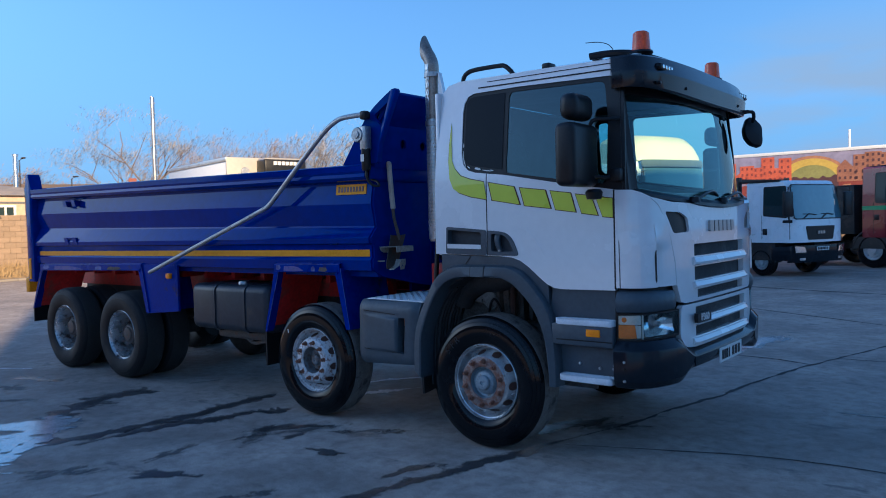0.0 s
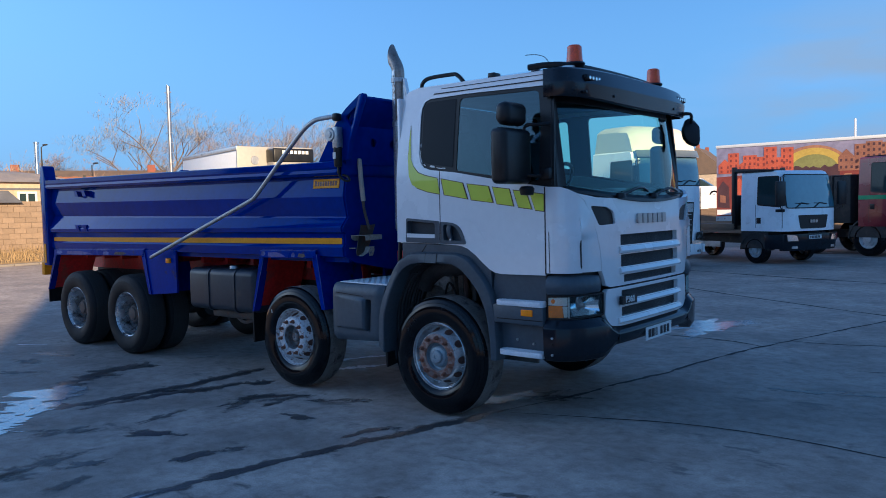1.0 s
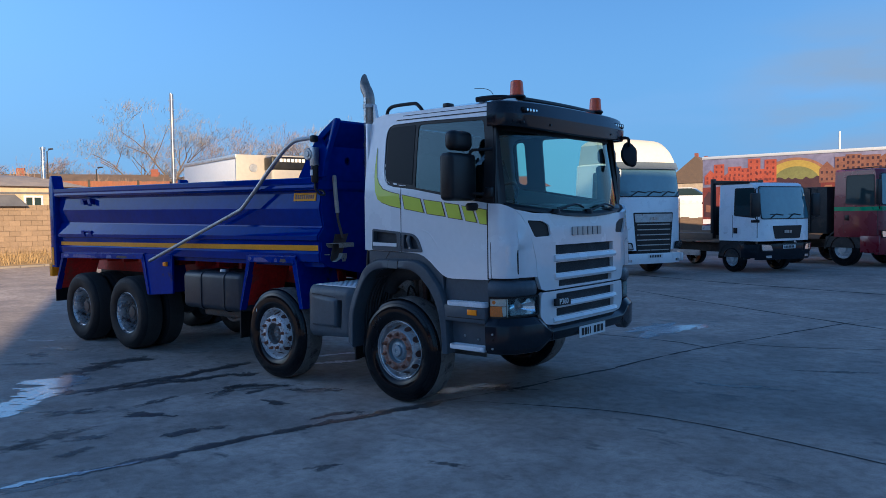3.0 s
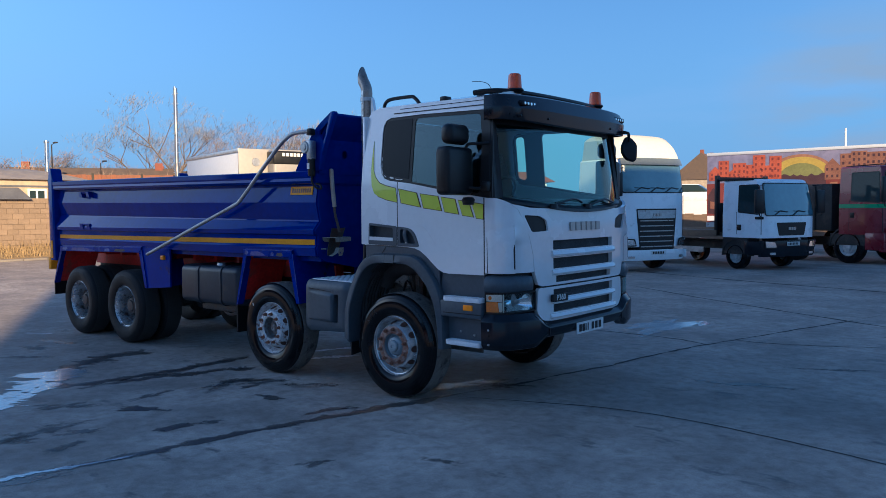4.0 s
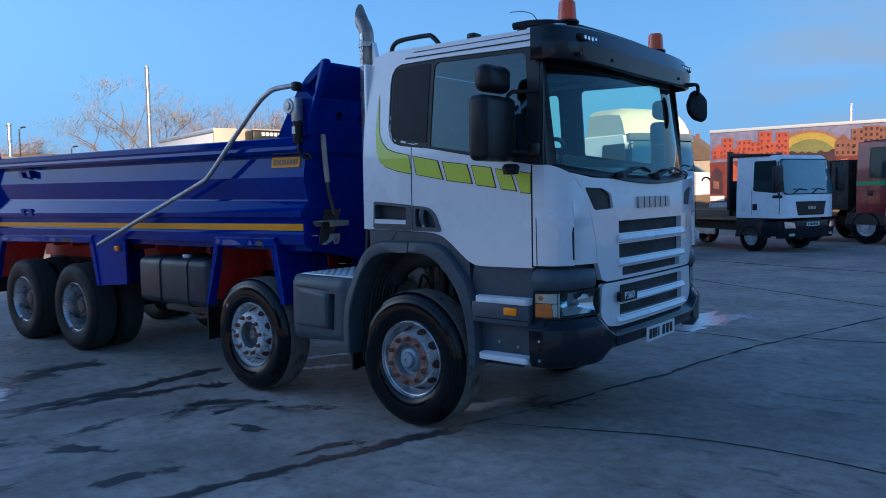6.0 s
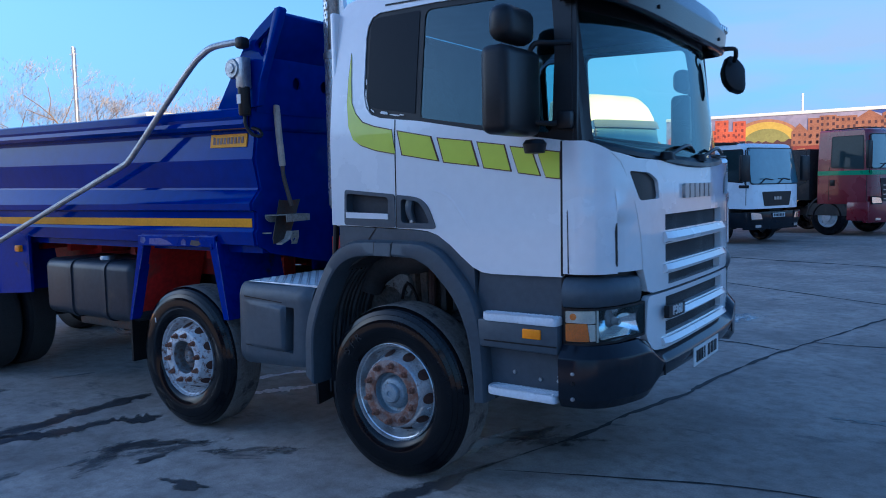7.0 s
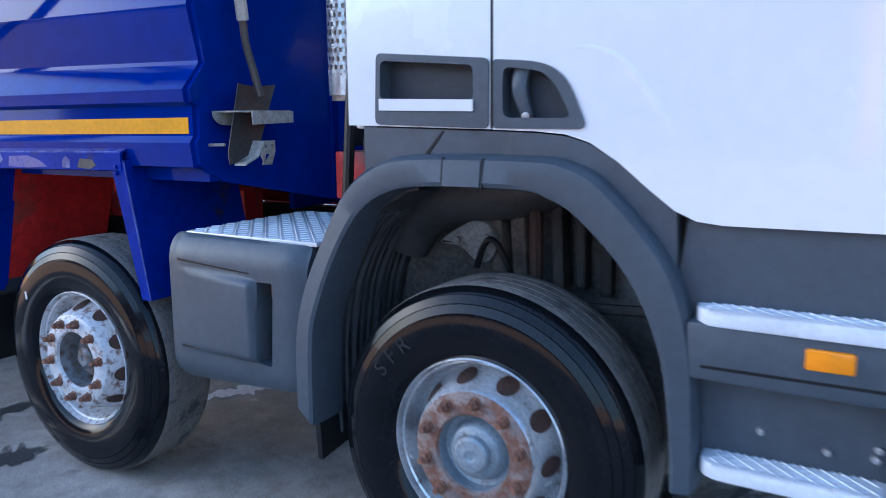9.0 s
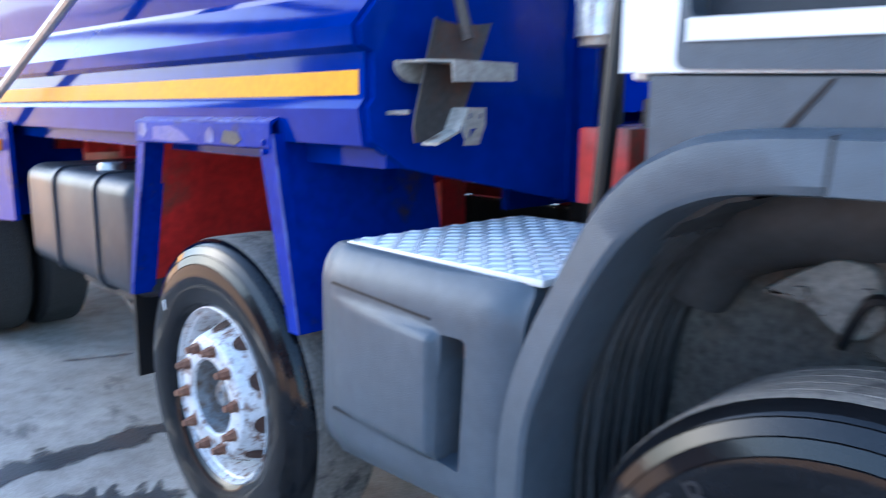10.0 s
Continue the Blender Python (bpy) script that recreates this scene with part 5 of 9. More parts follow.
# windscreen
def scr(u, v):
    """u across -1..1, v up 0..1."""
    half = 1.115 - 0.02 * v
    x0 = 1.425 - 0.235 * abs(u) ** 2.6
    return (x0 - (0.13 - 0.02 * abs(u)) * v, u * half, 1.862 + 0.09 * abs(u) ** 2 + (0.90 - 0.09 * abs(u) ** 2) * v)
def windscreen():
    bm = B()
    rows = [[bm.verts.new(scr(-1 + 2 * i / 20, j / 8)) for i in range(21)] for j in range(9)]
    for a, c in zip(rows, rows[1:]):
        for k in range(20):
            bm.faces.new((a[k], a[k + 1], c[k + 1], c[k]))
    part("windscreen", bm, "screen", cab, "wide green-tinted windscreen")
    bm = B()
    rows = []
    for j in range(4):
        rows.append([bm.verts.new(Vector(scr(-1 + 2 * i / 20, (0.80 + 0.025 * abs(-1 + 2 * i / 20) ** 2) + (0.20 - 0.025 * abs(-1 + 2 * i / 20) ** 2) * j / 3)) + Vector((0.003, 0, 0))) for i in range(21)])
    for a, c in zip(rows, rows[1:]):
        for k in range(20):
            bm.faces.new((a[k], a[k + 1], c[k + 1], c[k]))
    part("screen_band", bm, "black", cab, "black band along the windscreen's top")
    # pillars between windscreen and door
    for sy in (-1, 1):
        bm = B()
        rr = []
        for j in range(9):
            v = j / 8
            p = Vector(scr(sy, v))
            q = Vector(scr(sy * 0.965, v))
            z = p.z
            side = Vector((1.165 - 0.045 * v, sy * (yside(z) - 0.004), z))
            inn = Vector((1.10 - 0.04 * v, sy * (yside(z) - 0.09), z))
            rr.append([bm.verts.new(c) for c in (side, (side + p) / 2 + Vector((0.02, sy * 0.012, 0)), p + Vector((0.006, 0, 0)), q + Vector((0.008, 0, 0)), q + Vector((-0.03, 0, 0)), inn)])
        for a, c in zip(rr, rr[1:]):
            for k in range(6):
                bm.faces.new((a[k], a[(k + 1) % 6], c[(k + 1) % 6], c[k]))
        bm.faces.new(rr[0])
        bm.faces.new(rr[-1][::-1])
        part("windscreen_pillar", bm, "black", cab, "black windscreen pillar")
    # cowl under the glass
    bm = B()
    rr = []
    for i in range(25):
        u = -0.985 + 1.97 * i / 24
        p = Vector(scr(max(-1, min(1, u)), 0))
        p.y = u * 1.115
        rr.append([bm.verts.new(p + Vector(d)) for d in ((-0.05, 0, 0.03), (0.0, 0, 0.015), (0.035, 0, -0.012), (0.04, 0, -0.035), (-0.05, 0, -0.05))])
    for a, c in zip(rr, rr[1:]):
        for k in range(5):
            bm.faces.new((a[k], a[(k + 1) % 5], c[(k + 1) % 5], c[k]))
    bm.faces.new(rr[0])
    bm.faces.new(rr[-1][::-1])
    part("cowl", bm, "black", cab, "black cowl below the windscreen")
    # wipers
    for y0, y1 in ((-0.62, 0.02), (0.0, 0.66)):
        bm = B()
        tube(bm, smooth_path([(1.44, y0 + 0.05, 1.88), (1.45, y0 + 0.25, 1.93), (1.44, y0 + 0.42, 1.945), (1.415, y1 - 0.05, 1.915)], 4), 0.011, 6)
        tube(bm, [(1.40, y0 + 0.12, 1.905), (1.40, y1 + 0.1, 1.90)], 0.010, 6)
        lathe(bm, [(0, 1.905), (0.035, 1.90), (0.045, 1.86)], 12, "z", (1.435, y0 + 0.03, 0))
        part("wiper", bm, "black", cab, "black windscreen wiper")
windscreen()

# sun visor with its marker lamps
M["visor"] = mat("satin_dark_visor", (0.009, 0.011, 0.016), 0.20, var=0.15, scale=3, spec=0.4)
def visor():
    bm = B()
    rr = []
    for i in range(33):
        th = math.pi * (i / 32) - math.pi / 2
        sg = math.copysign(1, math.sin(th))
        yy = 1.19 * sg * abs(math.sin(th)) ** 0.62
        xx = 1.09 + 0.31 * abs(math.cos(th)) ** 0.62
        c = abs(yy) / 1.22
        zt = 2.835 + 0.02 * (1 - c ** 3)
        zb = 2.645 - 0.035 * (1 - c ** 2)
        nx, ny = (1, 0) if c < 0.05 else (math.cos(th), math.sin(th))
        prof = ((-0.20, zt + 0.03), (-0.085, zt + 0.028), (-0.055, zt + 0.014), (0.004, (zt + zb) / 2 + 0.022), (0.010, (zt + zb) / 2 + 0.006), (-0.004, zb + 0.014), (-0.012, zb + 0.002), (-0.03, zb), (-0.17, zb + 0.045), (-0.19, zt - 0.01))
        rr.append([bm.verts.new((xx + d * max(nx, 0.25), yy * (1 + 0.35 * d * abs(ny)), z)) for d, z in prof])
    for a, c in zip(rr, rr[1:]):
        for k in range(10):
            bm.faces.new((a[k], a[(k + 1) % 10], c[(k + 1) % 10], c[k]))
    bm.faces.new(rr[0])
    bm.faces.new(rr[-1][::-1])
    v = part("sun_visor", bm, "visor", cab, "black wrap-around sun visor", angle=20)
    for yy in (-0.86, 0.86):
        bm = B()
        box(bm, 1.31, 1.357, yy - 0.12, yy + 0.12, 2.765, 2.815, 0.012)
        lm = part("visor_lamp", bm, "gloss_black", v, "marker lamp with four clear lights")
        for k in range(4):
            part("lamp_cell", lathe(B(), [(0.0, 1.363), (0.014, 1.361), (0.016, 1.35)], 10, "x", (0, yy - 0.075 + 0.05 * k, 2.79)), "lamp", lm)
    for yy in (-1.0, -0.6, -0.2, 0.2, 0.6, 1.0):
        part("rivet", lathe(B(), [(0.0, 1.402), (0.011, 1.40), (0.013, 1.37)], 8, "x", (-0.001 - 0.12 * max(0, abs(yy) - 0.7), yy, 2.675)), "black", v)
visor()
# light bar and beacons
bm = tube(B(), smooth_path([(0.84, -1.0, 2.925), (0.98, -0.97, 2.93), (1.10, -0.85, 2.93), (1.15, -0.5, 2.93), (1.16, 0, 2.932), (1.15, 0.5, 2.93), (1.10, 0.9, 2.925), (0.98, 1.05, 2.925), (0.84, 1.1, 2.92)], 5), 0.026, 8)
lb = part("light_bar", bm, "black", cab, "black roof light bar")
for yy in (-1.0, -0.4, 0.4, 1.0):
    tube(bm := B(), [(1.04, yy * 0.9, 2.87), (1.10, yy * 0.9, 2.925)], 0.018, 6)
    part("bar_foot", bm, "black", lb)
def beacon(yy):
    bm = lathe(B(), [(0.0, 3.10), (0.046, 3.097), (0.058, 3.085), (0.064, 3.00), (0.068, 2.955), (0.0, 2.955)], 24, "z", (1.12, yy, 0))
    b = part("beacon", bm, "beacon", cab, "orange warning beacon")
    part("beacon_base", lathe(B(), [(0.08, 2.959), (0.085, 2.945), (0.06, 2.915), (0.0, 2.915)], 20, "z", (1.12, yy, 0)), "black", b)
    part("beacon_reflector", lathe(B(), [(0.0, 3.075), (0.03, 3.075), (0.03, 2.975), (0, 2.975)], 12, "z", (1.12, yy, 0)), "chrome", b)
beacon(-0.75)
beacon(0.77)
tube(bm := B(), smooth_path([(1.0, -0.95, 2.95), (0.96, -0.95, 3.0), (0.88, -0.95, 3.03), (0.78, -0.95, 3.04)], 4), 0.003, 5)
part("aerial", bm, "black", cab)

# mirrors
def mirrors(sy):
    bm = B()
    box(bm, 0.86, 1.01, min(sy * 1.225, sy * 1.60), max(sy * 1.225, sy * 1.60), 1.98, 2.40, 0.045, 4)
    m = part("mirror", bm, "black", cab, "black main mirror housing")
    bm = B()
    box(bm, 0.858, 0.866, min(sy * 1.275, sy * 1.485), max(sy * 1.275, sy * 1.485), 2.02, 2.365)
    part("mirror_glass", bm, "chrome", m)
    bm = B()
    box(bm, 0.865, 0.995, min(sy * 1.25, sy * 1.54), max(sy * 1.25, sy * 1.54), 2.425, 2.60, 0.055, 4)
    part("wide_angle_mirror", bm, "black", m, "black wide-angle mirror housing")
    bm = tube(B(), smooth_path([(1.13, sy * 1.17, 2.44), (1.08, sy * 1.26, 2.43), (1.0, sy * 1.31, 2.42), (0.97, sy * 1.31, 2.30), (0.97, sy * 1.31, 2.08), (1.05, sy * 1.27, 2.04), (1.15, sy * 1.18, 2.05)], 5), 0.014, 8)
    part("mirror_arm", bm, "black", m)
    bm = B()
    box(bm, 1.09, 1.17, min(sy * 1.17, sy * 1.25), max(sy * 1.17, sy * 1.25), 2.01, 2.10, 0.015)
    part("arm_foot", bm, "black", m)
    bm = lathe(B(), [(0, -0.05), (0.05, -0.045), (0.06, 0.0), (0.045, 0.02), (0, 0.025)], 14, "z", (1.005, sy * 1.31, 1.94))
    part("kerb_mirror", bm, "black", m)
both(mirrors)
# front mirror hung from the visor on the passenger's corner
bm = B()
tube(bm, smooth_path([(1.33, 0.95, 2.66), (1.40, 0.97, 2.66), (1.41, 0.98, 2.62), (1.39, 1.02, 2.58)], 4), 0.016, 8)
fm_ = part("front_mirror", bm, "black", cab, "black front mirror hung from the visor")
bm = prism(B(), rounded([(-0.095, 0.03), (-0.035, 0.14), (0.03, 0.125), (0.10, 0.05), (0.085, -0.10), (0.055, -0.14), (-0.04, -0.115), (-0.09, -0.05)], 0.03, 3), -0.05, 0.05, "x", 0.018)
for v in bm.verts:
    v.co = pose(1.37, 1.06, 2.49, 0, -12, -42) @ Vector((v.co.x * 0.7, v.co.y * 0.9, v.co.z))
part("mirror_shell", bm, "black", fm_)

# cab inside
for sy in (-1, 1):
    bm = B()
    box(bm, 0.05, 0.55, sy * 0.62 - 0.25, sy * 0.62 + 0.25, 1.75, 1.90, 0.05)
    st = part("seat", bm, "seat", cab, "grey fabric cab seat")
    bm = B()
    hexa(bm, [(-0.08, sy * 0.62 - 0.25, 1.88), (0.08, sy * 0.62 - 0.25, 1.88), (0.08, sy * 0.62 + 0.25, 1.88), (-0.08, sy * 0.62 + 0.25, 1.88), (-0.25, sy * 0.62 - 0.2, 2.5), (-0.13, sy * 0.62 - 0.2, 2.5), (-0.13, sy * 0.62 + 0.2, 2.5), (-0.25, sy * 0.62 + 0.2, 2.5)])
    part("backrest", bm, "seat", st)
    bm = B()
    box(bm, -0.27, -0.15, sy * 0.62 - 0.14, sy * 0.62 + 0.14, 2.5, 2.68, 0.04)
    part("headrest", bm, "seat", st)
    bm = B()
    box(bm, 0.1, 0.5, sy * 0.62 - 0.2, sy * 0.62 + 0.2, 1.46, 1.76)
    part("seat_base", bm, "black", st)
bm = B()
prism(bm, [(0.80, 1.45), (1.16, 1.45), (1.16, 1.90), (1.05, 1.96), (0.90, 1.93), (0.80, 1.75)], -1.08, 1.08, "y", 0.02)
box(bm, 1.15, 1.34, -0.85, 0.85, 1.70, 1.85)
part("dashboard", bm, "black", cab, "dark dashboard")
bm = B()
ring = [(0.82 + 0.225 * math.cos(a) * 0.55, -0.60 + 0.225 * math.sin(a), 1.98 + 0.225 * math.cos(a) * 0.8) for a in [math.tau * k / 28 for k in range(29)]]
tube(bm, ring, 0.016, 8, cap=False)
tube(bm, [(0.82, -0.8, 1.98), (0.84, -0.6, 1.97), (0.82, -0.4, 1.98)], 0.018, 6)
tube(bm, [(0.84, -0.6, 1.96), (0.98, -0.6, 1.80)], 0.03, 8)
part("steering_wheel", bm, "black", cab)

# ---- lower cab: arch, steps, filler panels ----
M["liner"] = mat("dusty_black_liner", (0.045, 0.046, 0.049), 0.6, var=0.3, scale=5, bump=0.2, bscale=40)
def arch_line(hw_l, hw_r, top, zl, zr, n=3.0, k=40):
    """Points of an arch from its rear foot over the top to its front foot."""
    pts = [(-hw_l, zl)]
    zc = 0.62
    for i in range(k + 1):
        a = math.pi * (1 - i / k)
        c, s = math.cos(a), math.sin(a)
        hw = hw_l if c < 0 else hw_r
        pts.append((math.copysign(abs(c) ** (2 / n), c) * hw, zc + (top - zc) * s ** (2 / n)))
    pts.append((hw_r, zr))
    return pts
ARCH_OUT = ((-0.685, 0.56), (-0.678, 0.80), (-0.632, 0.98), (-0.548, 1.15), (-0.455, 1.305), (-0.345, 1.39), (-0.20, 1.424), (0.18, 1.426), (0.295, 1.411), (0.40, 1.355), (0.565, 1.17), (0.63, 0.99), (0.652, 0.76), (0.656, 0.56))
ARCH_IN = ((-0.598, 0.50), (-0.590, 0.80), (-0.553, 0.94), (-0.475, 1.11), (-0.385, 1.24), (-0.285, 1.306), (-0.15, 1.332), (0.15, 1.334), (0.245, 1.312), (0.33, 1.262), (0.465, 1.12), (0.55, 0.94), (0.585, 0.74), (0.596, 0.56))
def arch(sy):
    oo = [(p.x, p.y) for p in smooth_path([(x, z, 0) for x, z in ARCH_OUT], 5)]
    ii = [(p.x, p.y) for p in smooth_path([(x, z, 0) for x, z in ARCH_IN], 5)]
    rows = []
    bm = B()
    for (ox, oz), (ix, iz) in zip(oo, ii):
        d = Vector((ix - ox, iz - oz))
        def P(t, y):
            return bm.verts.new((ox + d.x * t, sy * y, oz + d.y * t))
        rows.append([P(-0.02, 1.14), P(-0.02, 1.215), P(0.03, 1.240), P(0.14, 1.256), P(0.82, 1.268), P(0.96, 1.262), P(1.0, 1.242), P(1.0, 1.10)])
    for a, c in zip(rows, rows[1:]):
        for k in range(8):
            bm.faces.new((a[k], a[(k + 1) % 8], c[(k + 1) % 8], c[k]))
    bm.faces.new(rows[0])
    bm.faces.new(rows[-1][::-1])
    a = part("wheel_arch", bm, "grey", truck, "dark grey moulded wheel arch")
    # raised saddle over the joint at the top, with a dark line on each side
    bm = B()
    hexa(bm, [(-0.078, sy * 1.12, 1.326), (0.042, sy * 1.12, 1.326), (0.042, sy * 1.273, 1.340), (-0.078, sy * 1.273, 1.340), (-0.078, sy * 1.12, 1.436), (0.042, sy * 1.12, 1.436), (0.042, sy * 1.262, 1.414), (-0.078, sy * 1.262, 1.414)])
    part("joint_saddle", bm, "grey", a, smooth=False)
    for xx in (-0.086, 0.044):
        bm = B()
        hexa(bm, [(xx, sy * 1.12, 1.33), (xx + 0.006, sy * 1.12, 1.33), (xx + 0.006, sy * 1.2705, 1.336), (xx, sy * 1.2705, 1.336), (xx, sy * 1.12, 1.432), (xx + 0.006, sy * 1.12, 1.432), (xx + 0.006, sy * 1.258, 1.420), (xx, sy * 1.258, 1.420)])
        part("joint", bm, "black", a)
    # liner behind the arch
    ll = arch_line(0.61, 0.58, 1.345, 0.42, 0.60, 2.5)
    bm = B()
    rows = []
    for i, (x, z) in enumerate(ll):
        rip = 0.006 * (i % 2)
        rows.append([bm.verts.new((x * (1 - rip), sy * 1.14, z - rip)), bm.verts.new((x * (1 - rip), sy * 0.70, z - rip)), bm.verts.new((x * 1.02, sy * 0.70, z + 0.01)), bm.verts.new((x * 1.02, sy * 1.14, z + 0.01))])
    cut = rows[:18]
    for r_ in rows[18:]:
        for v_ in r_:
            bm.verts.remove(v_)
    for a_, c in zip(cut, cut[1:]):
        for k in range(4):
            bm.faces.new((a_[k], a_[(k + 1) % 4], c[(k + 1) % 4], c[k]))
    part("arch_liner", bm, "liner", a, "ribbed black arch liner")
    for k in range(9):
        yr = sy * (0.76 + 0.043 * k)
        part("liner_rib", tube(B(), [(x + 0.004, yr, z) for x, z in ll[:14]], 0.009 if k % 3 else 0.015, 6), "liner", a)
    bm = B()
    hexa(bm, [(-0.62, sy * 1.22, 0.36), (-0.60, sy * 1.22, 0.36), (-0.60, sy * 0.9, 0.40), (-0.62, sy * 0.9, 0.40), (-0.63, sy * 1.22, 0.56), (-0.61, sy * 1.22, 0.56), (-0.61, sy * 0.9, 0.56), (-0.63, sy * 0.9, 0.56)])
    part("arch_flap", bm, "black", a)
    # filler between arch and cab side
    fill = [(-0.395, 1.36), (-0.395, 1.507), (0.06, 1.494), (0.18, 1.490), (0.27, 1.482), (0.34, 1.461), (0.42, 1.410), (0.50, 1.343), (0.575, 1.288), (0.585, 1.08), (0.50, 1.2), (0.38, 1.31), (0.20, 1.395), (0, 1.42)]
    part("filler_panel", plate(fill, [], lambda u, v, w: (u, sy * (1.205 - w), v), 0.05), "grey", truck, "dark grey filler panel")
    part("filler_seam", plate([(-0.172, 1.428), (-0.158, 1.428), (-0.104, 1.496), (-0.112, 1.496)], [], lambda u, v, w: (u, sy * (1.2075 - w), v), 0.006), "black", truck, smooth=False)
both(arch)

def steps(sy):
    # side panel behind the steps
    bm = plate([(0.585, 0.62), (1.095, 0.60), (1.098, 1.268), (0.60, 1.272), (0.585, 1.15)], [], lambda u, v, w: (u, sy * (1.185 - 0.02 * (v < 0.95) - w), v), 0.03, cuts_v=(0.94, 0.96))
    p = part("step_panel", bm, "grey", truck, "dark grey step panel")
    bm = B()
    prism(bm, [(0.62, 0.875), (1.095, 0.87), (1.095, 1.025), (0.62, 1.025)], min(sy * 1.10, sy * 1.255), max(sy * 1.10, sy * 1.255), "y", 0.012)
    part("step_box", bm, "grey", p)
    for z, x0, x1 in ((1.060, 0.635, 1.095), (0.660, 0.66, 1.09)):
        bm = B()
        prism(bm, rounded([(x0, sy * 1.262), (x1, sy * 1.272), (x1 + 0.0, sy * 1.10), (x0 + 0.0, sy * 1.10)], [0.07, 0.03, 0.01, 0.01]), z - 0.042, z, "z", 0.006)
        s = part("step", bm, "stepwhite", p, "worn white diamond-pattern step")
        # raised lattice on the tread and small teeth along its edge
        for sl in (-1, 1):
            for k in range(-3, 13):
                pa, pb = x0 + 0.045 * k, x0 + 0.045 * k + 0.15
                ta, tb = (max(pa, x0 + 0.03) - pa) / 0.15, (min(pb, x1 - 0.015) - pa) / 0.15
                if tb - ta < 0.1:
                    continue
                qa, qb = (1.105 + 0.15 * ta, 1.105 + 0.15 * tb) if sl > 0 else (1.255 - 0.15 * ta, 1.255 - 0.15 * tb)
                xa, xb = pa + 0.15 * ta, pa + 0.15 * tb
                bm = hexa(B(), [(xa - 0.003, sy * qa, z - 0.001), (xa + 0.003, sy * qa, z - 0.001), (xb + 0.003, sy * qb, z - 0.001), (xb - 0.003, sy * qb, z - 0.001), (xa - 0.001, sy * qa, z + 0.004), (xa + 0.001, sy * qa, z + 0.004), (xb + 0.001, sy * qb, z + 0.004), (xb - 0.001, sy * qb, z + 0.004)])
                part("tread_bar", bm, "stepwhite", s, smooth=False)
        bm = B()
        for k in range(34):
            xa = x0 + 0.04 + (x1 - x0 - 0.05) * k / 34
            box(bm, xa, xa + 0.006, min(sy * 1.252, sy * 1.268), max(sy * 1.252, sy * 1.268), z - 0.002, z + 0.006)
        part("serrated_edge", bm, "stepwhite", s, smooth=False)
    # flat black line draws the shade in the step box's crease
    part("groove", box(B(), 0.66, 1.09, min(sy * 1.25, sy * 1.2565), max(sy * 1.25, sy * 1.2565), 0.908, 0.916), "black", p, smooth=False)
    bm = B()
    box(bm, 0.897, 1.003, min(sy * 1.25, sy * 1.266), max(sy * 1.25, sy * 1.266), 0.943, 0.995, 0.006)
    part("side_marker", bm, "amber", p, "amber side marker lamp")
    # black strip put in to draw the shade between panel and bumper
    part("gap_shade_strip", box(B(), 1.092, 1.106, min(sy * 1.10, sy * 1.196), max(sy * 1.10, sy * 1.196), 0.62, 1.27), "black", p, "black strip for the shaded gap beside the bumper", smooth=False)
    for xb, zb in ((0.80, 0.735), (0.955, 0.712), (1.06, 0.715), (1.065, 0.74)):
        part("stud", lathe(B(), [(0.0, sy * 1.178), (0.009, sy * 1.176), (0.012, sy * 1.168), (0.012, sy * 1.155)], 8, "y", (xb, 0, zb)), "steel", p, "small pale stud")
both(steps)

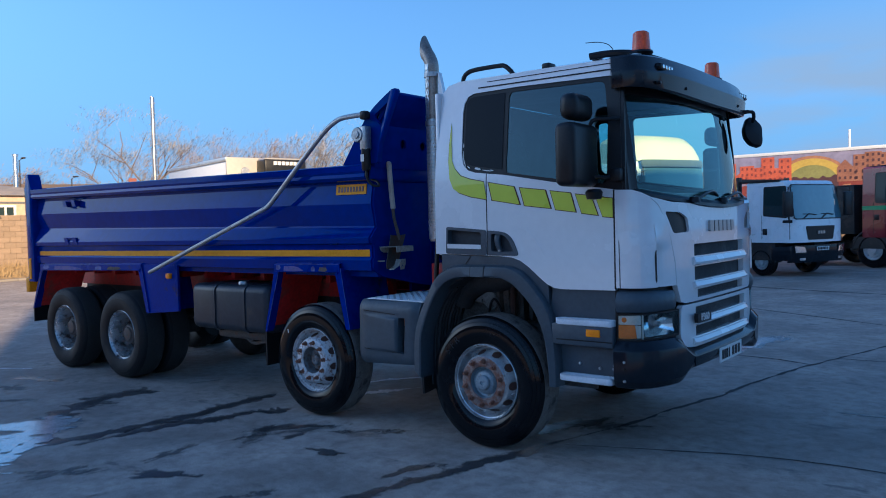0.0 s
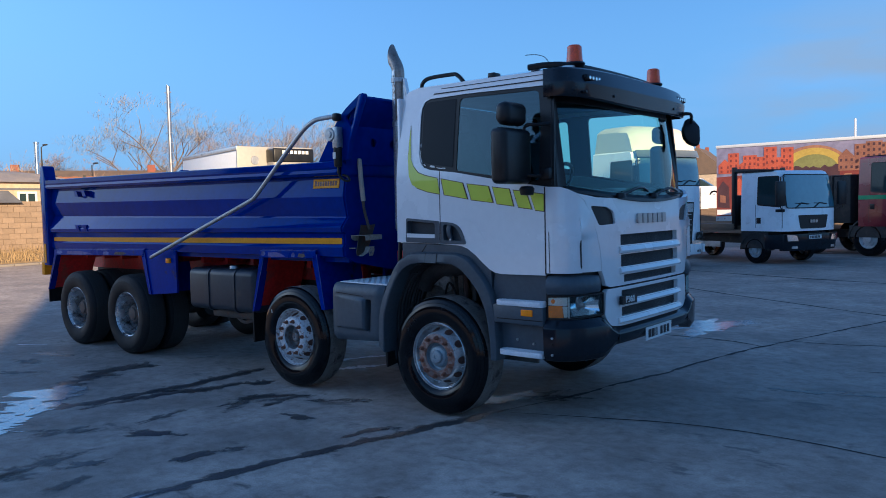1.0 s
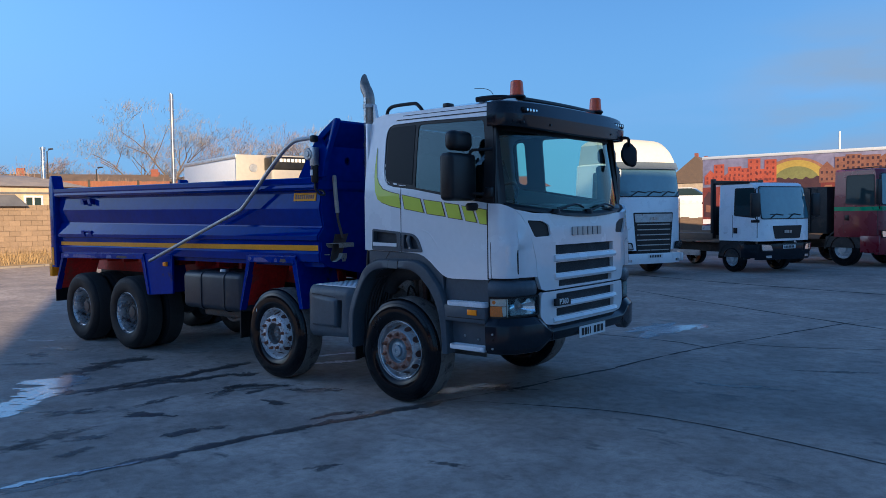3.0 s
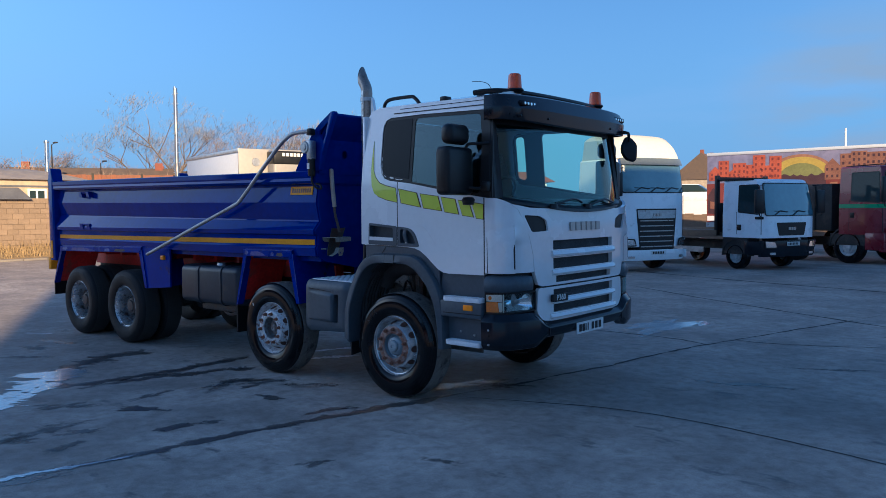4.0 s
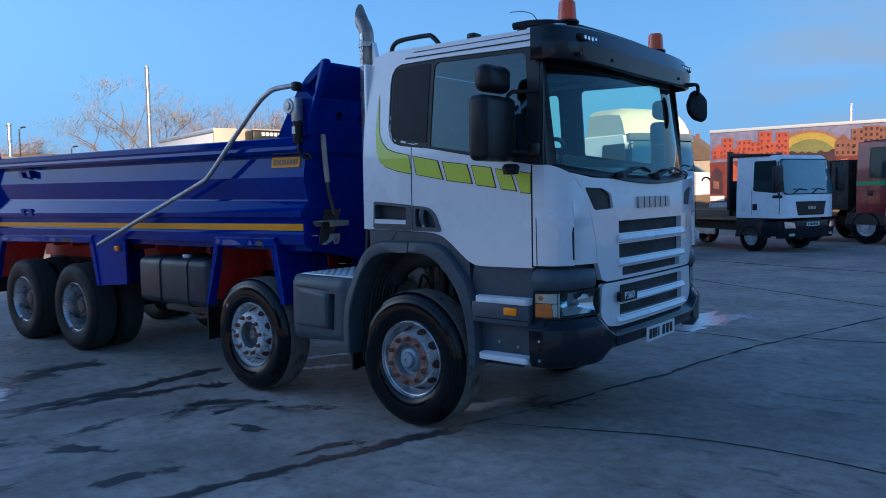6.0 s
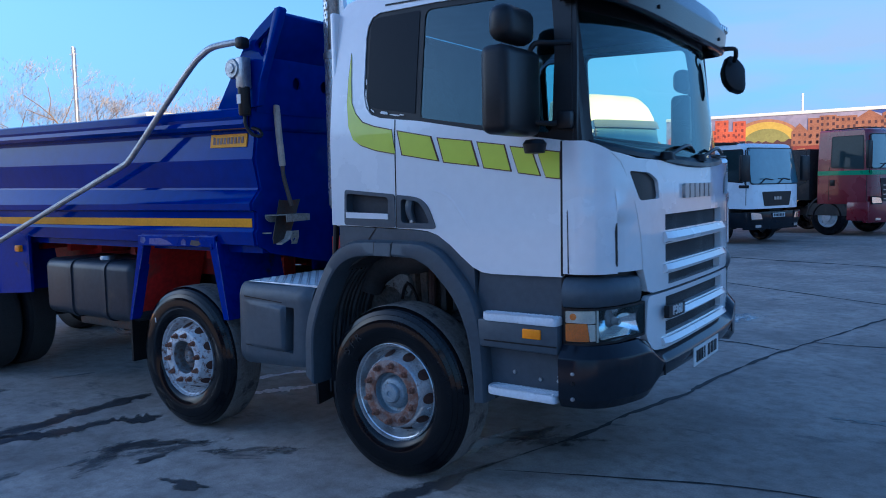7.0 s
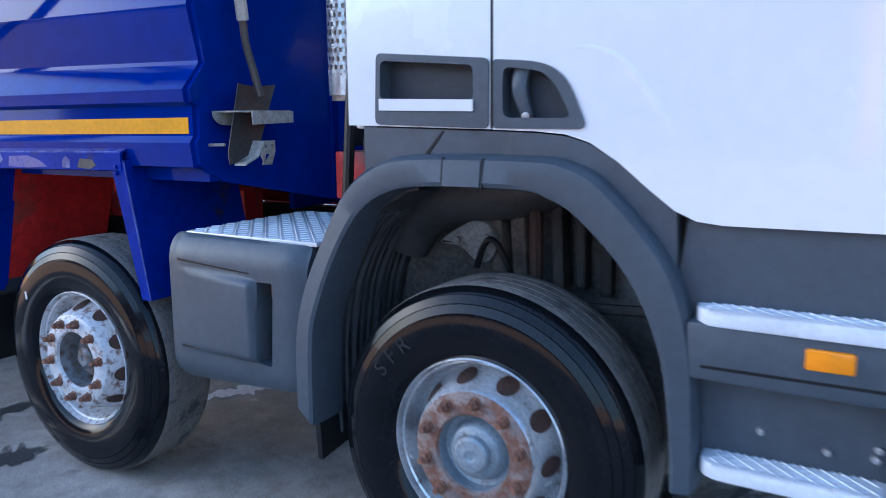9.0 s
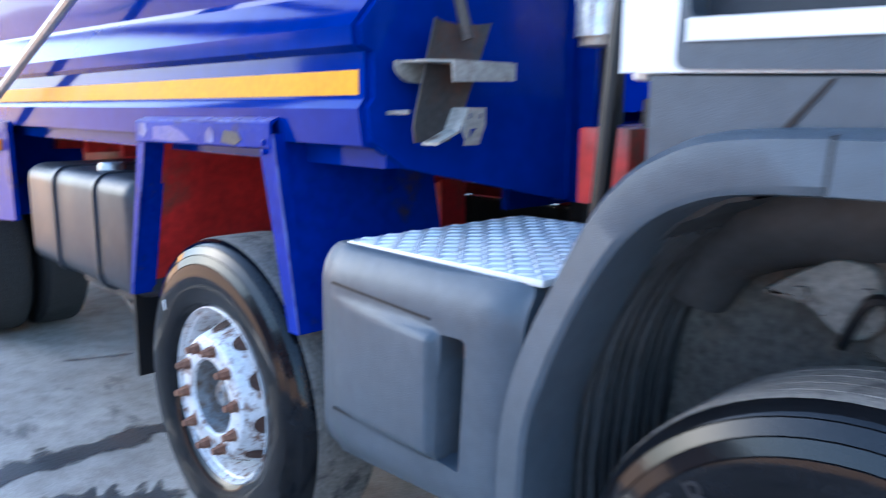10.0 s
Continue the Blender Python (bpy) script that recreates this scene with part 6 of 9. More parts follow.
# equipment box behind the arch, with tread plate on top
def kit_box(sy):
    out = rounded([(-1.315, 0.557), (-0.683, 0.590), (-0.632, 1.108), (-1.307, 1.117)], 0.035)
    rec = rounded([(-0.857, 0.680), (-0.792, 0.672), (-0.772, 0.976), (-0.846, 0.974)], [0.004, 0.008, 0.02, 0.004])
    def step01(t):
        t = max(0.0, min(1.0, t))
        return t * t * (3 - 2 * t)
    def cover(u, v, w):
        rnd_ = 0.045 * min(1.0, max(0, abs(v - 0.83) - 0.18) / 0.105) ** 2.2 + 0.02 * step01((-1.24 - u) / 0.06) + 0.030 * min(1.0, max(0.0, (u + 0.735) / 0.09)) ** 2
        inside = step01((v - 0.675) / 0.028) * step01((0.985 + 0.06 * (-0.86 - u) - v) / 0.028)
        swell = 0.026 * max(0.0, min(1.0, (u + 1.27) / 0.36)) * step01((-0.845 - u) / 0.028) * inside
        return (u, sy * (1.245 - rnd_ + swell - w), v)
    bm = plate(out, [rec], cover, 0.08, cuts_u=(-1.28, -1.25, -1.2, -1.1, -1.0, -0.92, -0.89, -0.878, -0.871, -0.864, -0.857, -0.85, -0.735, -0.71, -0.69, -0.675, -0.66, -0.65), cuts_v=(0.58, 0.60, 0.62, 0.64, 0.67, 0.68, 0.69, 0.70, 0.71, 0.80, 0.92, 0.955, 0.965, 0.975, 0.985, 0.995, 1.005, 1.015, 1.03, 1.05, 1.06, 1.07, 1.08, 1.09, 1.10))
    k = part("kit_box", bm, "grey", truck, "dark grey moulded equipment box cover", angle=50)
    # flat black lines draw the shade of the cover's pressed grooves
    for z0, z1, x1 in ((1.020, 0.998, -0.88), (0.690, 0.678, -0.875)):
        part("groove", plate([(-1.24, z0), (x1, z1), (x1, z1 + 0.006), (-1.24, z0 + 0.007)], [], lambda u, v, w: (u, sy * (1.2465 + (0.003 if v < 0.8 else 0.0) - w), v), 0.004), "black", k, smooth=False)
    bm = B()
    box(bm, -1.28, -0.66, min(sy * 0.70, sy * 1.165), max(sy * 0.70, sy * 1.165), 0.58, 1.08)
    part("box_core", bm, "dark", k)
    bm = B()
    box(bm, -0.845, -0.78, min(sy * 1.155, sy * 1.185), max(sy * 1.155, sy * 1.185), 0.66, 0.78, 0.008)
    box(bm, -0.845, -0.80, min(sy * 1.155, sy * 1.18), max(sy * 1.155, sy * 1.18), 0.90, 0.99, 0.008)
    part("rust_plate", bm, "rust", k)
    bm = B()
    box(bm, -1.25, -0.62, min(sy * 0.50, sy * 1.185), max(sy * 0.50, sy * 1.185), 1.105, 1.121, 0.003)
    t = part("tread_plate", bm, "alu", k, "aluminium tread plate")
    if sy < 0:
        for i in range(17):
            for j in range(17):
                cx, cy, dd = -1.235 + i * 0.0372, -(0.53 + j * 0.040), 0.012 * (1 if (i + j) % 2 else -1)
                bm = hexa(B(), [(cx - 0.013, cy - dd - 0.004, 1.121), (cx + 0.013, cy + dd - 0.004, 1.121), (cx + 0.013, cy + dd + 0.004, 1.121), (cx - 0.013, cy - dd + 0.004, 1.121), (cx - 0.010, cy - dd * 0.8 - 0.001, 1.125), (cx + 0.010, cy + dd * 0.8 - 0.001, 1.125), (cx + 0.010, cy + dd * 0.8 + 0.001, 1.125), (cx - 0.010, cy - dd * 0.8 + 0.001, 1.125)])
                part("tread_lozenge", bm, "alu", t, smooth=False)
both(kit_box)
# struts and red bracket behind the cab
bm = B()
box(bm, -0.80, -0.66, -0.84, -0.72, 1.23, 1.41, 0.006)
part("red_bracket", bm, "red", truck, "red painted bracket")
tube(bm := B(), [(-0.62, -1.02, 1.14), (-0.58, -1.02, 1.62), (-0.57, -1.0, 1.80)], 0.02, 10)
part("air_pipe", bm, "black", truck)
# exhaust stack
M["tip"] = mat("heat_stained_steel", (0.30, 0.26, 0.225), 0.42, metal=0.7, var=0.35, scale=9, bump=0.3, bscale=40, dirt=(0.13, 0.09, 0.065), dirt_amt=0.35, dirt_scale=8)
def stack():
    cx, cy = -0.80, -0.76
    bm = B()
    seg, rows = 36, 96
    r0 = 0.065
    grid = []
    for j in range(rows + 1):
        z = 1.62 + (3.14 - 1.62) * j / rows
        grid.append([bm.verts.new((cx + r0 * math.cos(math.tau * k / seg), cy + r0 * math.sin(math.tau * k / seg), z)) for k in range(seg)])
    for j in range(rows):
        for k in range(seg):
            bm.faces.new((grid[j][k], grid[j][(k + 1) % seg], grid[j + 1][(k + 1) % seg], grid[j + 1][k]))
    # perforate: inset faces in a staggered pattern and remove the middles
    hit = [f for i, f in enumerate(bm.faces) if (i // seg) % 2 == 0 and ((i % seg) + (i // seg) // 2) % 2 == 0 and 4 < i // seg < rows - 3]
    r = bmesh.ops.inset_individual(bm, faces=hit, thickness=0.0022)
    bmesh.ops.delete(bm, geom=hit, context='FACES')
    # above the cab's shoulder only the outer half of the shield is left
    bmesh.ops.delete(bm, geom=[f for f in bm.faces if f.calc_center_median().z > 2.66 and f.calc_center_median().x > cx + 0.012], context='FACES')
    e = part("exhaust_shield", bm, "rim", truck, "perforated silver exhaust heat shield")
    tube(bm := B(), [(cx, cy, 1.6), (cx, cy, 3.1)], 0.054, 20)
    part("exhaust_core", bm, "tip", e, "heat-stained exhaust pipe")
    axis = Vector((-0.50, 0.14, 0.80)).normalized()
    line = smooth_path([(cx, cy, 3.06), (cx, cy, 3.13), (cx - 0.012, cy + 0.003, 3.17), (cx - 0.038, cy + 0.010, 3.215), (cx - 0.072, cy + 0.020, 3.255)], 5)
    tube(bm := B(), line, 0.060, 20, cap=False)
    bm.verts.ensure_lookup_table()
    for v in bm.verts[-20:]:
        # mouth cut off upright, its upper lip running out to a point
        v.co += axis * ((cx - 0.105 - v.co.x) / axis.x)
    part("exhaust_tip", bm, "tip", e, "rust-tinged curved exhaust tip cut off obliquely")
    for z in (2.63, 3.05):
        bm = lathe(B(), [(0.066, z - 0.02), (0.071, z - 0.02), (0.071, z + 0.02), (0.066, z + 0.02)], 24, "z", (cx, cy, 0))
        part("clamp", bm, "steel", e)
    bm = B()
    hexa(bm, [(cx + 0.08, cy - 0.02, 2.6), (cx + 0.2, cy - 0.02, 2.6), (cx + 0.2, cy + 0.02, 2.6), (cx + 0.08, cy + 0.02, 2.6), (cx + 0.08, cy - 0.02, 3.06), (cx + 0.09, cy - 0.02, 3.06), (cx + 0.09, cy + 0.02, 3.06), (cx + 0.08, cy + 0.02, 3.06)])
    part("stay", bm, "alu", e)
stack()

M["clipsteel"] = mat("weathered_bracket_steel", (0.33, 0.315, 0.28), 0.5, metal=0.15, var=0.35, scale=9, bump=0.3, bscale=50, dirt=(0.13, 0.085, 0.06), dirt_amt=0.35, dirt_scale=9)
M["bladesteel"] = mat("rust_browned_blade", (0.055, 0.05, 0.046), 0.6, metal=0.2, var=0.4, scale=7, bump=0.3, bscale=30, dirt=(0.10, 0.048, 0.03), dirt_amt=0.6, dirt_scale=8)
# shovel hung in its bracket on the body's front wall
shovel = thing("shovel", pose(0.0, -0.15, 0), label="worn shovel with a pale shaft, hung on the tipper body", category="shovel")
bm = tube(B(), smooth_path([(-1.11, -0.86, 2.31), (-1.11, -0.859, 2.28), (-1.105, -0.85, 2.1), (-1.10, -0.835, 1.92), (-1.10, -0.833, 1.90)], 4), [0.008, 0.014, 0.018, 0.021] + [0.023] * 11 + [0.021, 0.018], 10)
part("shaft", bm, "wood", shovel, "pale wooden shaft")
bm = tube(B(), smooth_path([(-1.10, -0.835, 1.92), (-1.10, -0.825, 1.82), (-1.085, -0.805, 1.71), (-1.07, -0.79, 1.62)], 5), 0.0155, 8)
part("socket", bm, "steelrust", shovel, "dull steel socket")
bm = B()
rows = []
for j in range(9):
    v = j / 8
    z = 1.66 - 0.29 * v
    hw = (0.10 - 0.026 * v) * (1 - 0.25 * max(0.0, v - 0.86) / 0.14)
    rows.append([bm.verts.new((-1.115 + 0.022 * u * u + 0.02 * v, -0.78 - 0.128 * v + u * hw, z + 0.008 * (1 - v) * u * u)) for u in (-1, -0.6, 0, 0.6, 1)])
for a, c in zip(rows, rows[1:]):
    for k in range(4):
        bm.faces.new((a[k], a[k + 1], c[k + 1], c[k]))
r = bmesh.ops.extrude_face_region(bm, geom=bm.faces[:])
for v in r["geom"]:
    if isinstance(v, bmesh.types.BMVert):
        v.co.x -= 0.005
part("blade", bm, "bladesteel", shovel, "rust-flecked steel blade")
bm = B()
# channel that holds the blade: top flange, tall front web, and the rounded end of the back web
prism(bm, rounded([(-1.175, -1.10), (-1.06, -1.085), (-1.03, -1.03), (-1.016, -0.835), (-1.03, -0.822), (-1.175, -0.815)], 0.012, 2), 1.560, 1.566, "z")
hexa(bm, [(-1.030, -1.034, 1.514), (-1.022, -1.034, 1.514), (-1.010, -0.828, 1.520), (-1.018, -0.828, 1.520), (-1.034, -1.034, 1.566), (-1.026, -1.034, 1.566), (-1.014, -0.822, 1.564), (-1.022, -0.822, 1.564)])
prism(bm, rounded([(-1.112, 1.566), (-1.118, 1.545), (-1.085, 1.515), (-0.90, 1.505), (-0.90, 1.566)], [0.003, 0.02, 0.02, 0.003, 0.003], 3), -1.150, -1.144, "x")
tube(bm, [(-1.18, -1.11, 1.44), (-1.10, -1.11, 1.442)], 0.006, 6)
part("shovel_bracket", bm, "clipsteel", truck, "bent galvanised shovel bracket", smooth=False)
bm = B()
# folded strip, ending in a plate with two square holes and a notch
for (ya, za), (yb, zb) in (((-1.105, 1.366), (-1.033, 1.394)), ((-1.033, 1.394), (-1.005, 1.448))):
    hexa(bm, [(-1.06, ya, za), (-1.006, ya, za), (-1.006, yb, zb), (-1.06, yb, zb), (-1.06, ya, za + 0.006), (-1.006, ya, za + 0.006), (-1.006, yb, zb + 0.006), (-1.06, yb, zb + 0.006)])
clip_holes = [[(-1.003, 1.428), (-0.993, 1.428), (-0.993, 1.440), (-1.003, 1.440)], [(-0.967, 1.428), (-0.957, 1.428), (-0.957, 1.440), (-0.967, 1.440)], [(-1.008, 1.374), (-0.990, 1.388), (-0.974, 1.404), (-0.998, 1.404)]]
clip_plate = plate([(-1.007, 1.454), (-0.947, 1.454), (-0.947, 1.412), (-0.968, 1.364), (-1.017, 1.364), (-1.012, 1.378), (-1.024, 1.400)], clip_holes, lambda u, v, w: (-1.002 - w, u, v), 0.006)
part("clip_plate", clip_plate, "clipsteel", truck, "steel plate with two square holes", smooth=False)
part("shovel_clip", bm, "clipsteel", truck, "folded steel clip", smooth=False)

# inside of the front wheel arches
M["grime"] = mat("road_grime", (0.115, 0.108, 0.10), 0.85, var=0.5, scale=6, bump=0.5, bscale=30, dirt=(0.16, 0.125, 0.10), dirt_amt=0.32, dirt_scale=5)
M["casting"] = mat("dusty_grey_casting", (0.20, 0.19, 0.175), 0.8, var=0.4, scale=9, bump=0.5, bscale=40, dirt=(0.06, 0.05, 0.04), dirt_amt=0.4, dirt_scale=8)
def arch_inside(sy):
    bm = plate([(-0.66, 0.45), (0.70, 0.45), (0.70, 1.46), (-0.66, 1.46)], [], lambda u, v, w: (u, sy * (0.70 - w + 0.03 * noise.noise(Vector((u * 4, v * 4, 1)))), v), 0.02, cuts_u=frange(-0.66, 0.70, 12), cuts_v=frange(0.45, 1.46, 8))
    part("inner_wing", bm, "grime", truck, "grimy inner wing")
    bm = B()
    box(bm, -0.35, 0.70, min(sy * 0.6, sy * 1.16), max(sy * 0.6, sy * 1.16), 1.425, 1.445)
    part("wing_top", bm, "dark", truck)
    bm = B()
    hexa(bm, [(0.60, sy * 0.68, 0.55), (0.64, sy * 0.68, 0.55), (0.64, sy * 1.14, 0.55), (0.60, sy * 1.14, 0.55), (0.58, sy * 0.68, 1.42), (0.62, sy * 0.68, 1.42), (0.62, sy * 1.14, 1.42), (0.58, sy * 1.14, 1.42)])
    part("wing_bulkhead", bm, "dark", truck)
    bm = tube(B(), smooth_path([(-0.50, sy * 0.80, 1.05), (-0.44, sy * 0.80, 1.18), (-0.30, sy * 0.81, 1.255), (-0.05, sy * 0.80, 1.29), (0.25, sy * 0.74, 1.36)], 5), [0.075 + 0.035 * math.sin(math.pi * k / 20) for k in range(21)], 16)
    part("intake_duct", bm, "liner", truck, "dusty black intake duct")
    part("mount_plate", box(B(), 0.36, 0.56, min(sy * 0.71, sy * 0.74), max(sy * 0.71, sy * 0.74), 1.08, 1.38, 0.012), "dark", truck)
    part("air_canister", lathe(B(), [(0.0, sy * 0.86), (0.021, sy * 0.855), (0.026, sy * 0.84), (0.026, sy * 0.72)], 14, "y", (0.42, 0, 1.0)), "grime", truck)
    part("rusty_strut", tube(B(), [(0.03, sy * 0.83, 0.95), (0.02, sy * 0.82, 1.40)], 0.024, 8), "darkrust", truck)
    bm = prism(B(), rounded([(-0.33, 1.10), (-0.26, 1.15), (-0.19, 1.19), (-0.12, 1.18), (-0.09, 1.09), (-0.14, 1.03), (-0.19, 1.05), (-0.23, 1.09)], 0.03), min(sy * 0.74, sy * 0.88), max(sy * 0.74, sy * 0.88), "y", 0.012)
    cs = part("casting", bm, "casting", truck, "dusty pale grey casting")
    for dx, dz in ((-0.14, 1.07), (-0.13, 1.13), (-0.245, 1.115)):
        part("bolt", lathe(B(), [(0.0, sy * 0.895), (0.013, sy * 0.893), (0.015, sy * 0.86)], 6, "y", (dx, 0, dz)), "casting", cs)
    for k, (xa, za, xt, w_, m_) in enumerate(((-0.10, 1.0, -0.15, 0.030, "dustbrown"), (-0.03, 0.98, -0.06, 0.028, "dustbrown"), (0.10, 0.96, 0.08, 0.022, "dark"), (0.17, 0.96, 0.16, 0.020, "dark"), (0.25, 0.94, 0.25, 0.022, "dark"))):
        part("pressed_rib", prism(B(), rounded([(xa - w_, za), (xa + w_, za), (xt + w_, 1.42), (xt - w_, 1.42)], 0.015), min(sy * 0.72, sy * (0.85 - 0.02 * k)), max(sy * 0.72, sy * (0.85 - 0.02 * k)), "y", 0.012), m_, truck)
    bm = tube(B(), smooth_path([(-0.16, sy * 0.90, 1.03), (-0.12, sy * 0.91, 1.12), (-0.08, sy * 0.91, 1.12), (-0.04, sy * 0.89, 1.02), (-0.02, sy * 0.86, 0.85)], 5), 0.011, 6)
    part("brake_hose", bm, "black", truck)
    bm = tube(B(), [(0.2, sy * 0.9, 0.93), (0.58, sy * 0.9, 0.95)], 0.018, 8)
    part("track_rod", bm, "dark", truck)
both(arch_inside)

# model number on the grille
bm = plate(rrect(s_of(-0.645), s_of(-0.405), 0.998, 1.066, 0.008), [], front(0.055), 0.03, cuts_u=SC)
mb = part("model_badge", bm, "black", cab, "dark badge with pale numerals")
def numerals():
    cu = bpy.data.curves.new("model_number", 'FONT')
    cu.body = "P360"
    cu.size, cu.extrude = 0.074, 0.003
    cu.align_x = 'CENTER'
    cu.align_y = 'CENTER'
    cu.materials.append(M["plate"])
    o = new("model_number", cu)
    x, y, nx, ny = at_s(s_of(-0.525))
    o.matrix_basis = Matrix.Translation((x + nx * 0.057, y + ny * 0.057, 1.034)) @ Euler((radians(90), 0, math.atan2(ny, nx) + radians(90))).to_matrix().to_4x4()
    o.parent = mb
numerals()
def sidewall_letters():
    w = front_wheel
    for ch, a in (("S", 150), ("F", 141), ("R", 132)):
        cu = bpy.data.curves.new("sidewall_letter", 'FONT')
        cu.body = ch
        cu.size, cu.extrude = 0.072, 0.002
        cu.align_x = 'CENTER'
        cu.align_y = 'CENTER'
        cu.materials.append(M["letter"])
        o = new("sidewall_letter", cu)
        o.matrix_basis = Matrix.Translation((0.395 * math.cos(radians(a)), -1.2405, 0.395 * math.sin(radians(a)))) @ Matrix.Rotation(radians(90 - a), 4, 'Y') @ Matrix.Rotation(radians(90), 4, 'X')
        o.parent = w
sidewall_letters()

# ---- marks on the ground ----
M["crack"] = mat("open_concrete_joint", (0.03, 0.029, 0.028), 0.9, var=0.4, scale=9)

def fade(name, col, rough, lo, hi, nscale, spec=0.5, bump=0.2, bscale=60, strength=0.9):
    """A mark that thins out raggedly towards its edge."""
    m = mat(name, col, rough, var=0.3, scale=6, bump=bump, bscale=bscale, spec=spec)
    nt = m.node_tree
    ln = nt.links.new
    b = nt.nodes["Principled BSDF"]
    out = nt.nodes["Material Output"]
    at = nt.nodes.new("ShaderNodeAttribute")
    at.attribute_name = "edge"
    tc = nt.nodes.new("ShaderNodeTexCoord")
    no = nt.nodes.new("ShaderNodeTexNoise")
    no.inputs["Scale"].default_value, no.inputs["Detail"].default_value, no.inputs["Roughness"].default_value = nscale, 10.0, 0.65
    mp = nt.nodes.new("ShaderNodeMapping")
    mp.inputs["Scale"].default_value = (1.0, 0.6, 1.0)
    mp.inputs["Rotation"].default_value = (0, 0, 0.9)
    ln(tc.outputs["Object"], mp.inputs["Vector"])
    ln(mp.outputs[0], no.inputs["Vector"])
    ad = nt.nodes.new("ShaderNodeMath")
    ad.operation = 'MULTIPLY_ADD'
    ln(no.outputs["Fac"], ad.inputs[0])
    ad.inputs[1].default_value = 2.2
    ln(at.outputs["Fac"], ad.inputs[2])
    mr = nt.nodes.new("ShaderNodeMapRange")
    mr.inputs["From Min"].default_value, mr.inputs["From Max"].default_value = lo, hi
    mr.inputs["To Max"].default_value = strength
    ln(ad.outputs[0], mr.inputs["Value"])
    tr = nt.nodes.new("ShaderNodeBsdfTransparent")
    mx = nt.nodes.new("ShaderNodeMixShader")
    ln(mr.outputs[0], mx.inputs[0])
    ln(tr.outputs[0], mx.inputs[1])
    ln(b.outputs[0], mx.inputs[2])
    ln(mx.outputs[0], out.inputs["Surface"])
    return m
M["wet"] = fade("damp_concrete_stain", (0.060, 0.059, 0.060), 0.34, 1.45, 1.80, 7.0, strength=0.85)
M["stain"] = fade("dark_oil_stain", (0.085, 0.082, 0.08), 0.6, 1.55, 2.0, 15.0, strength=0.62)
M["water"] = fade("standing_water_film", (0.40, 0.42, 0.44), 0.07, 1.45, 1.58, 7.0, spec=1.0, bump=0.3, bscale=24, strength=1.0)
M["pale"] = fade("pale_ground_streak", (0.80, 0.73, 0.72), 0.6, 1.25, 1.5, 12.0)

def ribbon(name, pts, width, m, label, seed=0, z=0.003, rag=0.5, soft=True):
    """A strip on the ground along a line."""
    rnd = random.Random(seed)
    line = smooth_path([(x, y, 0) for x, y in pts], 8)
    bm = B()
    lay = bm.verts.layers.float.new("edge")
    prev = None
    width = width * 2.2 if soft else width
    for i, p in enumerate(line):
        a, c = line[max(i - 1, 0)], line[min(i + 1, len(line) - 1)]
        d = (c - a).normalized()
        n = Vector((-d.y, d.x, 0))
        t = i / (len(line) - 1)
        taper = min(1.0, 6 * t + 0.15, 6 * (1 - t) + 0.15)
        wv = width * taper
        l = wv * (0.5 + rag * (rnd.random() - 0.5) + rag * noise.noise(Vector((p.x * 3, p.y * 3, seed))))
        r = wv * (0.5 + rag * (rnd.random() - 0.5) + rag * noise.noise(Vector((p.x * 3, p.y * 3, seed + 9))))
        row = (bm.verts.new((p.x + n.x * l, p.y + n.y * l, z)), bm.verts.new((p.x, p.y, z)), bm.verts.new((p.x - n.x * r, p.y - n.y * r, z)))
        row[1][lay] = taper
        if prev:
            bm.faces.new((prev[0], prev[1], row[1], row[0]))
            bm.faces.new((prev[1], prev[2], row[2], row[1]))
        prev = row
    o = part(name, bm, m, smooth=False)
    tagged(o, label, "ground mark", kind="structure")
    return o

def blot(name, cx, cy, rx, ry, ang, m, label, seed=0, z=0.0035, rag=0.5):
    """A patch on the ground."""
    bm = B()
    lay = bm.verts.layers.float.new("edge")
    n = 64
    ca, sa = math.cos(radians(ang)), math.sin(radians(ang))
    rings = []
    for q in (1.7, 1.0, 0.5):
        vs = []
        for k in range(n):
            a = math.tau * k / n
            f = q * (1 + rag * noise.noise(Vector((math.cos(a) * 1.6, math.sin(a) * 1.6, seed * 1.7))))
            u, v = rx * f * math.cos(a), ry * f * math.sin(a)
            w = bm.verts.new((cx + u * ca - v * sa, cy + u * sa + v * ca, z))
            w[lay] = {1.7: 0.0, 1.0: 0.55, 0.5: 0.95}[q]
            vs.append(w)
        rings.append(vs)
    for a, c in zip(rings, rings[1:]):
        for k in range(n):
            bm.faces.new((a[k], a[(k + 1) % n], c[(k + 1) % n], c[k]))
    bm.faces.new(rings[-1])
    o = part(name, bm, m, smooth=False)
    tagged(o, label, "ground mark", kind="structure")
    return o

ribbon("stain", [(-0.75, -5.4), (-0.60, -4.61), (-0.38, -3.94), (-0.23, -3.10), (-0.04, -2.33), (0.17, -1.58), (0.32, -1.03), (0.45, -0.4)], 0.095, "wet", "dark damp streak along the yard", 1, rag=0.3)
ribbon("puddle", [(-0.60, -5.1), (-0.563, -4.704), (-0.53, -4.41), (-0.42, -4.107), (-0.32, -3.65)], 0.045, "water", "thin bright wet streak on the concrete", 33, 0.0045)
ribbon("crack", [(0.30, -1.0), (0.64, 0.10), (0.72, 0.61), (0.91, 1.37), (0.99, 1.91), (1.17, 2.95), (1.46, 4.07), (1.84, 5.37), (2.2, 6.6), (2.6, 8.0)], 0.04, "crack", "dark crack in the concrete", 2, soft=False, rag=0.8)
